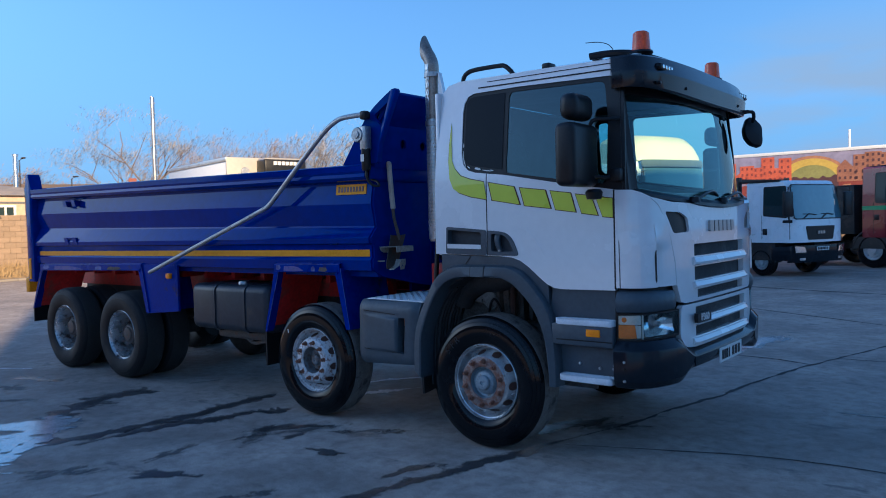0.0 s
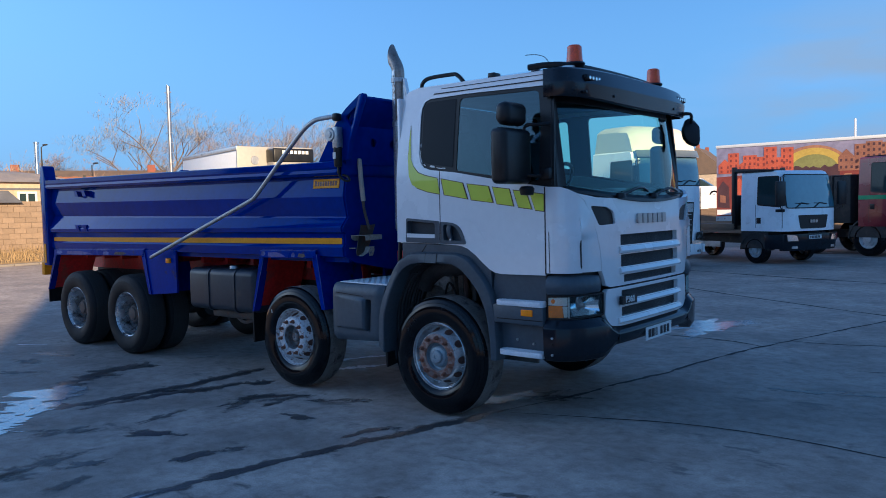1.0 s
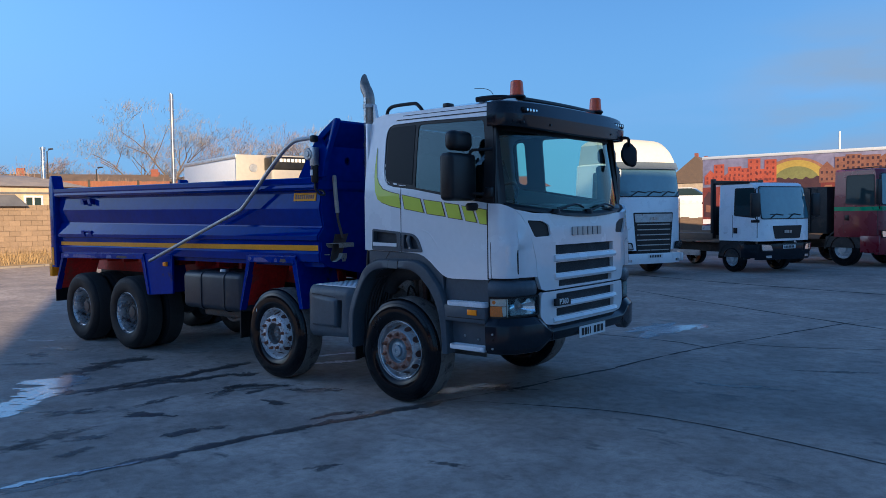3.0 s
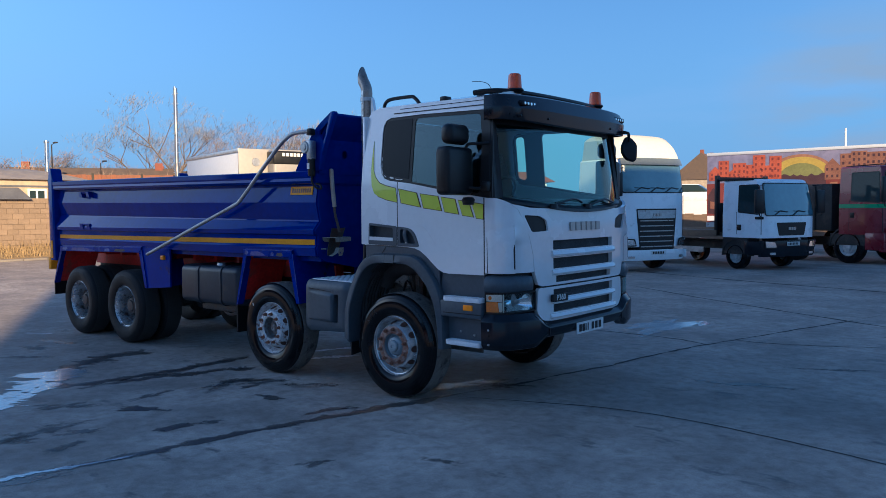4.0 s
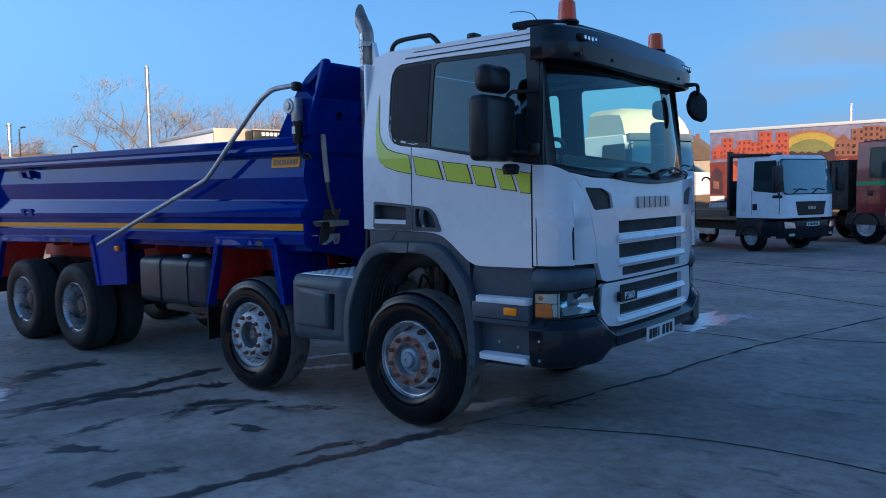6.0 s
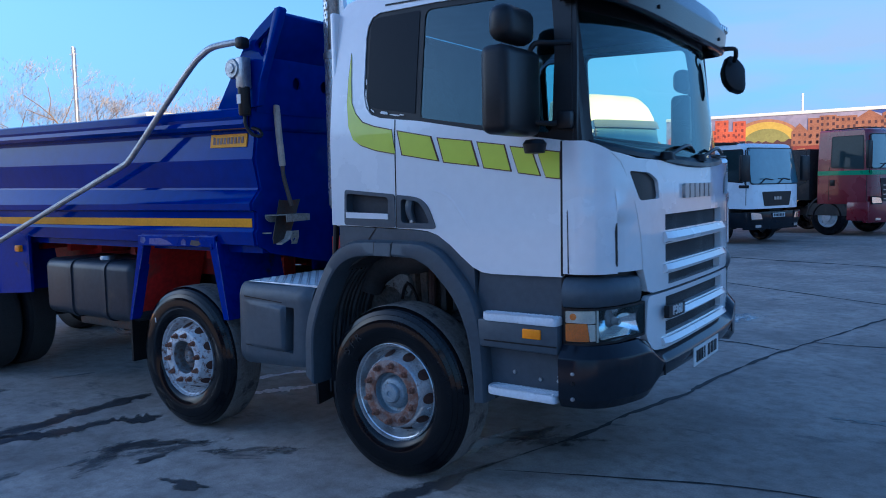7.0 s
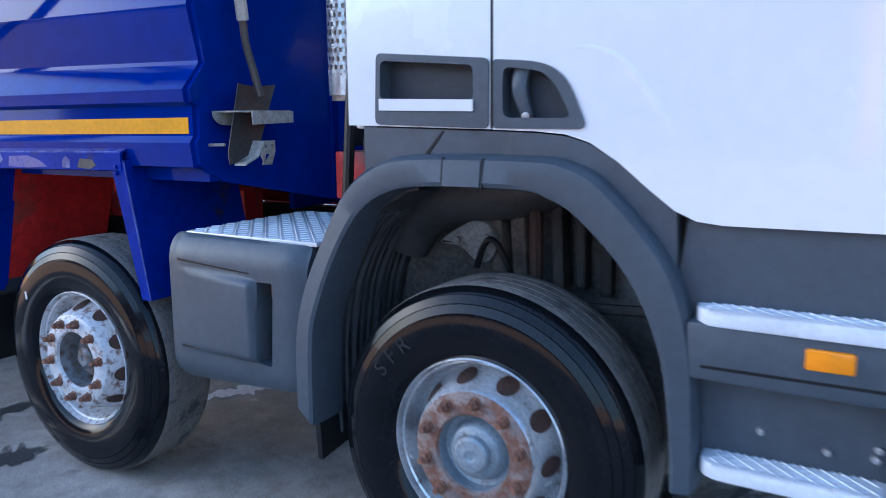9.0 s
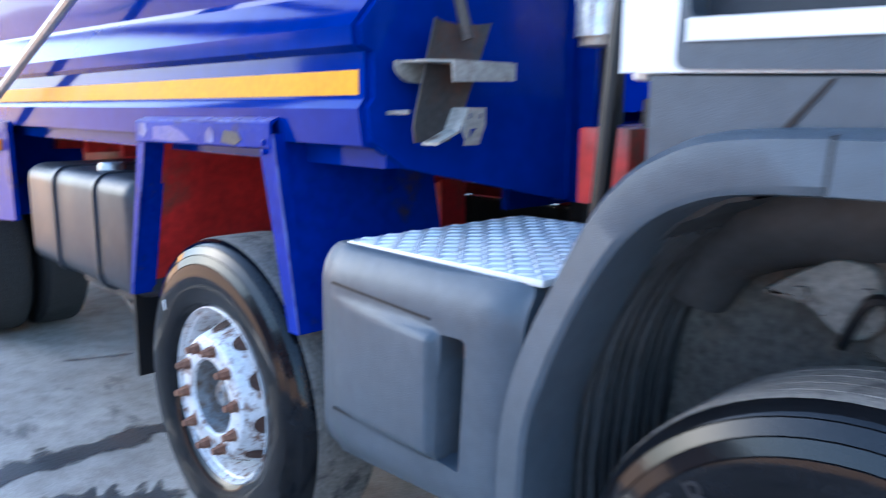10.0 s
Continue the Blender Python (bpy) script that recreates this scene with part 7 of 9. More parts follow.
ribbon("stain", [(-3.3, -3.2), (-3.09, -2.82), (-2.95, -1.77), (-2.98, -1.2), (-2.98, -0.72)], 0.13, "wet", "damp streak from a leak", 3)
ribbon("stain", [(-2.95, -3.1), (-2.85, -2.5), (-2.70, -1.95), (-2.62, -1.70), (-2.54, -1.45), (-2.40, -1.30), (-2.27, -1.11)], 0.14, "wet", "damp streak from a leak", 4)
for k in range(6):
    ox, oy = 0.024 * k, -0.016 * k
    ribbon("tyre_print", [(-1.29 + ox, -1.49 + oy), (-1.15 + ox, -1.395 + oy), (-1.02 + ox, -1.31 + oy)], 0.0075, "wet", "damp tyre tread print", 60 + k, 0.0034, 0.3)
ribbon("stain", [(-4.27, -0.99), (-4.20, -0.80), (-4.136, -0.615)], 0.02, "wet", "thin damp line on the concrete", 70)
for cx, cy, rx, ry, an in ((-0.93, -1.22, 0.06, 0.025, 38), (-1.76, -1.57, 0.08, 0.035, 38), (-1.62, -1.46, 0.08, 0.03, 38), (-1.57, -1.80, 0.11, 0.045, 77)):
    blot("stain", cx, cy, rx, ry, an, "wet", "small damp patch on the concrete", 80 + int(cx * 30), 0.0033, 0.8)
blot("stain", -1.85, -1.95, 0.26, 0.10, 120, "stain", "faint scrubbed patch on the concrete", 91, 0.0031, 0.8)
ribbon("stain", [(-3.7, -2.75), (-4.05, -2.55), (-4.30, -2.2), (-4.43, -1.76), (-4.18, -1.38)], 0.26, "wet", "dark damp patch on the concrete", 5)
ribbon("puddle", [(-2.75, -4.3), (-3.0, -3.85), (-3.25, -3.45), (-3.55, -3.1), (-3.85, -2.8), (-4.15, -2.52)], 0.30, "water", "shallow bright puddle on the concrete", 7, 0.0042, 0.7)
ribbon("puddle", [(-2.35, -4.3), (-2.75, -3.8), (-3.0, -3.5), (-3.25, -3.2), (-3.48, -2.85)], 0.13, "water", "shallow bright puddle on the concrete", 17, 0.0046, 0.8)
blot("puddle", 0.10, 4.75, 0.62, 0.30, 82, "water", "bright wet splash on the concrete", 8, 0.004, 0.9)
blot("puddle", -2.3, -5.4, 0.9, 0.22, 40, "water", "shallow bright puddle on the concrete", 31, 0.0042)
ribbon("crack", [(0.45, -0.8), (1.09, -0.55), (1.8, -0.30), (2.51, -0.23), (3.2, -0.30), (3.89, -0.43), (5.2, -0.72), (7.5, -1.2)], 0.022, "crack", "open joint in the concrete", 9, rag=0.3, soft=False)
ribbon("crack", [(-0.6, 3.75), (0.44, 3.75), (0.95, 3.68), (1.30, 3.52)], 0.04, "crack", "dark crack in the concrete", 10, soft=False)
ribbon("crack", [(1.48, 4.11), (1.94, 4.12), (2.6, 4.35), (4.0, 5.0)], 0.03, "crack", "dark crack in the concrete", 21, soft=False)
ribbon("crack", [(-9.0, 16.2), (-4.5, 14.2), (-1.13, 12.93), (1.68, 12.13), (6.0, 10.9)], 0.10, "crack", "open joint in the concrete", 11, soft=False)
ribbon("crack", [(-3.5, 10.6), (-0.5, 8.6), (3.0, 6.6), (6, 5.2)], 0.05, "crack", "open joint in the concrete", 12, soft=False)
ribbon("pale_streak", [(-2.75, -0.35), (-2.58, 0.0), (-2.45, 0.3), (-2.29, 0.53), (-2.1, 0.8)], 0.05, "pale", "pale streak under the truck", 13)
ribbon("pale_streak", [(-2.4, -0.65), (-2.18, -0.3), (-2.05, -0.1), (-1.92, 0.10), (-1.7, 0.5)], 0.07, "pale", "pale streak under the truck", 14)
ribbon("pale_streak", [(-7.4, -1.75), (-7.17, -1.61), (-6.95, -1.5)], 0.03, "pale", "short white paint mark", 15, rag=0.2)
for k, (x, y, rx, ry, an) in enumerate(((-0.80, -3.16, 0.14, 0.05, 71), (-0.69, -2.86, 0.10, 0.07, 71), (-1.62, -1.62, 0.25, 0.06, 58), (-0.98, -1.95, 0.12, 0.05, 10), (-1.10, -1.33, 0.24, 0.05, 38), (-0.98, -3.98, 0.17, 0.07, 100), (-1.27, -3.70, 0.12, 0.08, 60), (-1.54, -3.95, 0.30, 0.12, 95), (-2.02, -2.65, 0.24, 0.06, 100), (-0.18, -1.95, 0.14, 0.05, 80), (-0.05, -1.75, 0.10, 0.05, 10), (-1.89, -2.04, 0.16, 0.05, 70), (-1.86, -1.70, 0.20, 0.07, 60), (-1.30, -1.48, 0.10, 0.06, 30), (-0.95, -1.25, 0.13, 0.05, 30), (0.15, -0.35, 0.35, 0.09, 60), (0.48, -0.14, 0.3, 0.08, 30), (-2.3, -3.4, 0.3, 0.1, 50), (-1.6, -3.0, 0.22, 0.07, 30), (-1.5, -4.2, 0.3, 0.1, 45), (1.6, -2.4, 0.16, 0.05, 20), (2.4, 1.4, 0.3, 0.06, 15), (3.1, 2.8, 0.4, 0.05, 25), (-5.3, -2.6, 0.35, 0.08, 40), (-6.2, -1.8, 0.3, 0.08, 10), (-5.9, -2.2, 0.2, 0.1, 0), (0.9, -3.0, 0.12, 0.05, 60), (-0.4, -4.5, 0.2, 0.06, 70))):
    blot("stain", x, y, rx, ry, an, "stain" if k % 3 else "wet", "small dark stain on the concrete", 40 + k, 0.0032, 1.0)

# ---- other vehicles ----
M["lorrywhite"] = mat("white_lorry_paint", (0.90, 0.905, 0.91), 0.3, var=0.03, coat=0.4, dirt=(0.66, 0.65, 0.62), dirt_amt=0.08)
M["maroon"] = mat("maroon_lorry_paint", (0.17, 0.010, 0.022), 0.28, var=0.15, scale=2, coat=0.6, dirt=(0.12, 0.03, 0.03), dirt_amt=0.15)
M["green"] = mat("green_stripe_paint", (0.015, 0.26, 0.10), 0.3, var=0.08, coat=0.4)
M["rimpale"] = mat("pale_grey_lorry_wheel", (0.50, 0.51, 0.52), 0.4, metal=0.3, var=0.25, scale=9, dirt=(0.14, 0.11, 0.09), dirt_amt=0.28, dirt_scale=10)
# white fairing; the low sun's cream tone is put into the colour
M["fairing"] = mat("sun_cream_white_fairing", (0.60, 0.59, 0.51), 0.4, var=0.06, scale=1.5)
M["farglass"] = mat("dark_vehicle_glass", (0.025, 0.04, 0.043), 0.05, var=0.1, scale=1.5, spec=0.22)
# teal base colour stands in for sky reflected in the windscreens
M["skyglass"] = mat("sky_reflection_windscreen", (0.10, 0.18, 0.20), 0.04, var=0.08, scale=0.8, spec=1.0, coat=0.6)
M["smoke"] = mat("smoky_visor_plastic", (0.10, 0.125, 0.15), 0.15, var=0.1, scale=2)
M["timber"] = mat("weathered_timber", (0.17, 0.12, 0.08), 0.8, var=0.3, scale=3, bump=0.4, bscale=30, stretch=(1, 1, 6))
# white trailer front; its sunlit cream is put into this darkened colour
M["boxcream"] = mat("sunlit_cream_panel", (0.30, 0.285, 0.26), 0.45, var=0.08, scale=1)
M["boxgrey"] = mat("pale_grey_box_panel", (0.62, 0.64, 0.66), 0.4, var=0.05, scale=1)

def front_of(cf):
    """Maps (y, z, depth) to the bowed, leaning front of a cab whose nose is at x = 0."""
    def fm(y, z, w):
        x = -cf["bow"] * (abs(y) / cf["w"]) ** 4 - cf["lean"] * max(0.0, z - cf["zs"])
        return (x - w, y, z)
    return fm

def road_wheel(parent, x, y, r, rim="rim"):
    s = -1 if y < 0 else 1
    t = 0.26
    prof = [(r * 0.56, 0.03), (r * 0.60, 0.0), (r * 0.80, -0.015), (r * 0.93, 0.005), (r, 0.04), (r, t - 0.04), (r * 0.9, t), (r * 0.56, t - 0.02)]
    bm = lathe(B(), [(a, y - s * b) for a, b in prof], 36, "y", (x, 0, r))
    w = part("wheel", bm, "rubber", parent, "black road wheel")
    rp = [(r * 0.57, 0.02), (r * 0.54, 0.01), (r * 0.50, 0.05), (r * 0.42, 0.09), (r * 0.36, 0.05), (r * 0.22, 0.05), (r * 0.20, 0.0), (0, -0.005)]
    part("rim", lathe(B(), [(a, y - s * b) for a, b in rp], 30, "y", (x, 0, r)), rim, w)

def arch_side(t, cf, s):
    """Arch, wheels and chassis rail on one side."""
    w = cf["w"]
    # arch and step
    ax, ar = -cf["axle"], cf["wheel_r"]
    bm = B()
    rr = []
    for k in range(19):
        a = math.pi * k / 18
        rr.append([bm.verts.new((ax + rad * math.cos(a), s * yy, ar + rad * math.sin(a))) for rad, yy in ((ar + 0.125, w - 0.05), (ar + 0.12, w - 0.004), (ar + 0.075, w - 0.002), (ar + 0.07, w - 0.30))])
    for a, c in zip(rr, rr[1:]):
        for k in range(4):
            bm.faces.new((a[k], a[(k + 1) % 4], c[(k + 1) % 4], c[k]))
    part("wheel_arch", bm, "dark", t, "dark wheel arch")
    bm = B()
    box(bm, ax - ar - 0.08, ax + ar + 0.08, min(s * (w - 0.5), s * (w - 0.02)), max(s * (w - 0.5), s * (w - 0.02)), ar + 0.05, cf["z0"] + 0.02)
    part("arch_well", bm, "dark", t)
    road_wheel(t, ax, s * (w - 0.03), ar, cf["rim"])
    for xa in cf["rear_axles"]:
        road_wheel(t, -xa, s * (w - 0.03), ar, cf["rim"])
    bm = B()
    box(bm, -cf["chassis"], -0.5, min(s * 0.36, s * 0.44), max(s * 0.36, s * 0.44), 0.55, 0.80)
    part("chassis_rail", bm, "dark", t)

def lorry(name, m, cf, label):
    t = thing(name, m, label, "truck", "parked lorries")
    w, L, paint = cf["w"], cf["len"], cf["paint"]
    f = front_of(cf)
    # shell: sections up the cab
    bm = B()
    zs = [cf["z0"], cf["z0"] + 0.08, cf["zs"], (cf["zs"] + cf["zt"]) / 2, cf["zt"] - 0.12, cf["zt"] - 0.04, cf["zt"]]
    rings = []
    for z in zs:
        top = max(0.0, z - cf["zs"]) * 0.05 + (0.05 if z >= cf["zt"] - 0.02 else 0)
        ring = []
        hw = w - top
        for k in range(17):
            y = -hw + 2 * hw * k / 16
            x = f(y * w / hw, z, 0)[0] - (0.10 if z >= cf["zt"] - 0.01 else (0.03 if z >= cf["zt"] - 0.05 else 0))
            if abs(y) > hw * 0.995:
                x -= 0.06
            ring.append(bm.verts.new((x, y, z)))
        ring.append(bm.verts.new((-L, hw, z)))
        ring.append(bm.verts.new((-L, -hw, z)))
        rings.append(ring)
    for a, c in zip(rings, rings[1:]):
        for k in range(len(a)):
            bm.faces.new((a[k], a[(k + 1) % len(a)], c[(k + 1) % len(a)], c[k]))
    bm.faces.new(rings[0])
    bm.faces.new(rings[-1][::-1])
    cb = part("cab", bm, paint, t, cf["cab_label"], angle=40)
    cy = frange(-w, w, 12)
    # windscreen with rubber edge
    zb, zt2 = cf["screen"]
    hw = w - 0.10
    part("screen_rubber", plate(rounded([(-hw - 0.03, zb - 0.03), (hw + 0.03, zb - 0.03), (hw - 0.03, zt2 + 0.03), (-hw + 0.03, zt2 + 0.03)], 0.08), [], lambda y, z, d: f(y, z, d - 0.008), 0.006, cuts_u=cy), "black", cb)
    part("windscreen", plate(rounded([(-hw, zb), (hw, zb), (hw - 0.06, zt2), (-hw + 0.06, zt2)], 0.07), [], lambda y, z, d: f(y, z, d - 0.014), 0.004, cuts_u=cy), "skyglass", cb, "large windscreen with the sky's reflection in its colour")
    for k in range(cf["wipers"]):
        y0 = -hw * 0.75 + k * (1.5 * hw / cf["wipers"])
        bm = tube(B(), [f(y0, zb - 0.02, -0.03), f(y0 + 0.28, zb + 0.13, -0.03), f(y0 + 0.55, zb + 0.09, -0.03)], 0.014, 6)
        tube(bm, [f(y0 + 0.05, zb + 0.12, -0.025), f(y0 + 0.58, zb + 0.10, -0.025)], 0.010, 5)
        part("wiper", bm, "black", cb)
    # grille with slats
    g0, g1, gw = cf["grille"]
    gm = part("grille", plate(rounded([(-gw * 0.85, g0), (gw * 0.85, g0), (gw, g1), (-gw, g1)], 0.04), [], lambda y, z, d: f(y, z, d - 0.012), 0.02, cuts_u=cy), cf["grille_mat"], cb, "black radiator grille")
    for k in range(cf["slats"]):
        z = g0 + 0.08 + (g1 - g0 - cf["badge_gap"] - 0.1) * k / max(1, cf["slats"] - 1)
        ww = gw * (0.80 + 0.12 * k / max(1, cf["slats"] - 1))
        part("slat", plate([(-ww, z), (ww, z), (ww, z + 0.03), (-ww, z + 0.03)], [], lambda y, z_, d: f(y, z_, d - 0.03 + 0.03 * (abs(y) / gw) ** 3), 0.02, cuts_u=cy), "silver", gm)
    for k in range(3):
        y0 = -0.16 + 0.11 * k
        part("badge_bar", plate(rrect(y0, y0 + 0.085, cf["badge"], cf["badge"] + 0.085, 0.01), [], lambda y, z, d: f(y, z, d - 0.035), 0.015), "silver", cb, "plain silver badge bar")
    # bumper
    b0, b1 = cf["bumper"]
    bm = B()
    rr = []
    for k in range(21):
        y = -w * 1.0 + 2.0 * w * k / 20
        x = f(y, 0.5, 0)[0] + 0.04 - (0.06 if k in (0, 20) else 0)
        rr.append([bm.verts.new(p) for p in ((x - 0.10, y, b1), (x, y, b1), (x + 0.02, y, (b0 + b1) / 2), (x - 0.03, y, b0), (x - 0.12, y, b0))])
    for a, c in zip(rr, rr[1:]):
        for k in range(5):
            bm.faces.new((a[k], a[(k + 1) % 5], c[(k + 1) % 5], c[k]))
    bm.faces.new(rr[0])
    bm.faces.new(rr[-1][::-1])
    bp = part("bumper", bm, cf["bumper_mat"], t, "moulded front bumper")
    for s in (-1, 1):
        # side skirt of the bumper, back to the wheel
        bm = B()
        box(bm, -0.75, -0.10, min(s * (w - 0.03), s * (w + 0.005)), max(s * (w - 0.03), s * (w + 0.005)), b0 + 0.05, b1 - 0.02, 0.012)
        part("skirt", bm, cf["bumper_mat"], bp)
        part("lamp_surround", plate(rounded([(s * (w - 0.45), cf["lamp"] - 0.03), (s * (w - 0.05), cf["lamp"] - 0.03), (s * (w - 0.03), cf["lamp"] + 0.21), (s * (w - 0.40), cf["lamp"] + 0.18)], 0.03), [], lambda y, z, d: f(y, z, d - 0.066), 0.03, cuts_u=frange(-w, w, 24)), "black", bp)
        part("headlamp", plate(rounded([(s * (w - 0.42), cf["lamp"]), (s * (w - 0.06), cf["lamp"]), (s * (w - 0.04), cf["lamp"] + 0.18), (s * (w - 0.36), cf["lamp"] + 0.15)], 0.03), [], lambda y, z, d: f(y, z, d - 0.073), 0.03, cuts_u=frange(-w, w, 24)), "lamp", bp, "clear headlamp")
        part("fog_lamp", plate(rrect(min(s * (w - 0.40), s * (w - 0.2)), max(s * (w - 0.40), s * (w - 0.2)), b0 + 0.06, b0 + 0.13, 0.02), [], lambda y, z, d: f(y, z, d - 0.06), 0.02), "lamp", bp)
        # side window, in a black surround
        sm = lambda u, v, d, s=s: (u, s * (w - max(0.0, v - cf["zs"]) * 0.05 - d), v)
        x0, x1 = -cf["win"][1], -cf["win"][0]
        wz0, wz1 = cf["win"][2], cf["win"][3]
        part("window_surround", plate(rounded([(x0 - 0.04, wz0 - 0.02), (x1 + 0.03, wz0 - 0.09), (x1 - 0.03, wz1 + 0.03), (x0 - 0.04, wz1 + 0.03)], 0.06), [], lambda u, v, d, s=s: (u, s * (w - max(0.0, v - cf["zs"]) * 0.05 + 0.004 - d), v), 0.004), "black", cb)
        part("side_window", plate(rounded([(x0, wz0 + 0.02), (x1, wz0 - 0.05), (x1 - 0.06, wz1), (x0, wz1)], 0.05), [], lambda u, v, d, s=s: (u, s * (w - max(0.0, v - cf["zs"]) * 0.05 + 0.008 - d), v), 0.004), "farglass", cb, "side window")
        # door shut lines and handle
        for xx in (x0 - 0.08, x1 + 0.10):
            bm = B()
            box(bm, xx - 0.006, xx + 0.006, min(s * (w - 0.01), s * (w + 0.003)), max(s * (w - 0.01), s * (w + 0.003)), cf["z0"] + 0.1, wz0)
            part("shut_line", bm, "black", cb)
        bm = B()
        box(bm, x0 - 0.05, x0 + 0.10, min(s * w, s * (w + 0.012)), max(s * w, s * (w + 0.012)), wz0 - 0.55, wz0 - 0.38, 0.01)
        part("door_handle", bm, "black", cb)
        # mirrors on arms
        if s > 0 and cf.get("one_mirror"):
            arch_side(t, cf, s)
            continue
        mo = cf.get("mirror_out", 0.24)
        bm = tube(B(), [(-0.12, s * (w - 0.08), wz1), (-0.02, s * (w + mo * 0.6), wz1 - 0.02), (-0.02, s * (w + mo * 0.6), wz0 - 0.1), (-0.12, s * (w - 0.02), wz0 - 0.2)], 0.016, 6)
        mi = part("mirror", bm, "black", cb, "black mirror housing on an arm")
        bm = B()
        box(bm, -0.10, 0.0, min(s * (w + 0.02), s * (w + mo)), max(s * (w + 0.02), s * (w + mo)), wz0 - 0.05, wz1 - 0.14, 0.03)
        part("mirror_shell", bm, "black", mi)
        arch_side(t, cf, s)
    pz = cf["plate_z"]
    pl = part("number_plate", plate([(-0.26, pz), (0.26, pz), (0.26, pz + 0.11), (-0.26, pz + 0.11)], [], lambda y, z, d: f(y, z, d - 0.075), 0.01), "plate", bp, "white number plate")
    for k in range(7):
        y0 = -0.22 + 0.062 * k
        part("plate_bar", plate([(y0, pz + 0.02), (y0 + 0.04, pz + 0.02), (y0 + 0.04, pz + 0.09), (y0, pz + 0.09)], [], lambda y, z, d: f(y, z, d - 0.080), 0.004), "black", pl, smooth=False)
    return t, cb, f

HEAD = -24.0
# tall white tractor unit
daf, dcab, df = lorry("white_tractor_unit", pose(-4.25, 14.3, 0, 0, 0, HEAD), dict(w=1.22, len=2.1, paint="lorrywhite", cab_label="tall white sleeper cab", z0=0.75, zs=2.2, zt=3.30, bow=0.22, lean=0.16, screen=(2.32, 3.12), wipers=3, grille=(0.66, 1.84, 0.74), grille_mat="black", slats=6, badge_gap=0.34, badge=1.62, bumper=(0.36, 0.66), bumper_mat="lorrywhite", lamp=0.80, win=(0.35, 1.25, 2.25, 3.0), axle=1.35, wheel_r=0.52, rim="rim", rear_axles=(4.2, 5.1), chassis=6.0, plate_z=0.52, one_mirror=True), "tall white tractor unit with a black slatted grille, parked behind")
part("badge_panel", plate(rounded([(-0.68, 1.56), (0.68, 1.56), (0.71, 1.80), (-0.71, 1.80)], 0.03), [], lambda y, z, d: df(y, z, d - 0.02), 0.012, cuts_u=frange(-1, 1, 8)), "steel", dcab)
bm = B()
rr = []
for k in range(17):
    y = -1.16 + 2.32 * k / 16
    e = 1 - abs(y / 1.16) ** 5
    rr.append([bm.verts.new(p) for p in ((-0.22 - 0.18 * (1 - e), y, 3.28), (-0.26 - 0.18 * (1 - e), y, 3.40 + 0.05 * e), (-0.40 - 0.15 * (1 - e), y * 0.97, 3.62 + 0.12 * e), (-0.70, y * 0.93, 3.80 + 0.18 * e), (-1.2, y * 0.9, 3.86 + 0.20 * e), (-2.05, y * 0.9, 3.88 + 0.20 * e), (-2.1, y * 0.95, 3.28))])
for a, c in zip(rr, rr[1:]):
    for k in range(7):
        bm.faces.new((a[k], a[(k + 1) % 7], c[(k + 1) % 7], c[k]))
bm.faces.new(rr[0])
bm.faces.new(rr[-1][::-1])
part("roof_fairing", bm, "fairing", dcab, "high white roof fairing")
part("visor", plate(rounded([(-1.14, 3.10), (1.14, 3.10), (1.12, 3.30), (-1.12, 3.30)], 0.03), [], lambda y, z, d: df(y, z, d - 0.10 + 0.3 * (z - 3.1)), 0.03, cuts_u=frange(-1.1, 1.1, 10)), "smoke", dcab, "smoky tinted sun visor")

# small white flatbed
man, mcab, mf = lorry("white_flatbed_truck", pose(-1.42, 17.35, 0, 0, 0, HEAD), dict(w=1.10, len=1.60, paint="lorrywhite", cab_label="low white day cab", z0=0.95, zs=1.6, zt=2.68, bow=0.10, lean=0.20, screen=(1.62, 2.54), wipers=2, grille=(1.02, 1.40, 0.62), grille_mat="black", slats=0, badge_gap=0.2, badge=1.18, bumper=(0.40, 0.87), bumper_mat="bumper", lamp=0.68, win=(0.25, 0.98, 1.72, 2.50), axle=1.12, wheel_r=0.40, rim="rimpale", rear_axles=(4.6,), chassis=7.2, plate_z=0.72, mirror_out=0.36), "small white flatbed truck with a dark grey bumper")
part("door_trim", box(B(), -0.36, -0.06, -1.125, -1.09, 1.50, 1.58, 0.012), "black", mcab)
bm = B()
box(bm, -7.3, -1.85, -1.12, 1.12, 0.98, 1.10)
bed = part("flatbed", bm, "timber", man, "worn timber flatbed")
for s in (-1, 1):
    bm = B()
    box(bm, -7.3, -1.85, min(s * 1.10, s * 1.14), max(s * 1.10, s * 1.14), 0.96, 1.16, 0.01)
    part("side_rave", bm, "timber", bed, "worn brown drop side")
    bm = B()
    box(bm, -1.95, -1.83, min(s * 0.98, s * 1.10), max(s * 0.98, s * 1.10), 1.0, 2.85, 0.01)
    part("headboard_post", bm, "black", bed)
    bm = B()
    box(bm, -6.6, -2.4, min(s * 1.06, s * 1.10), max(s * 1.06, s * 1.10), 0.45, 0.62)
    part("side_guard", bm, "steel", man)
bm = B()
box(bm, -1.95, -1.85, -1.0, 1.0, 2.68, 2.80)
box(bm, -1.93, -1.88, -1.0, 1.0, 1.1, 2.0)
part("headboard", bm, "black", bed, "black headboard frame")
bm = B()
box(bm, -1.85, -0.5, -1.06, -1.0, 2.66, 2.72)
part("roof_bar", bm, "black", man)

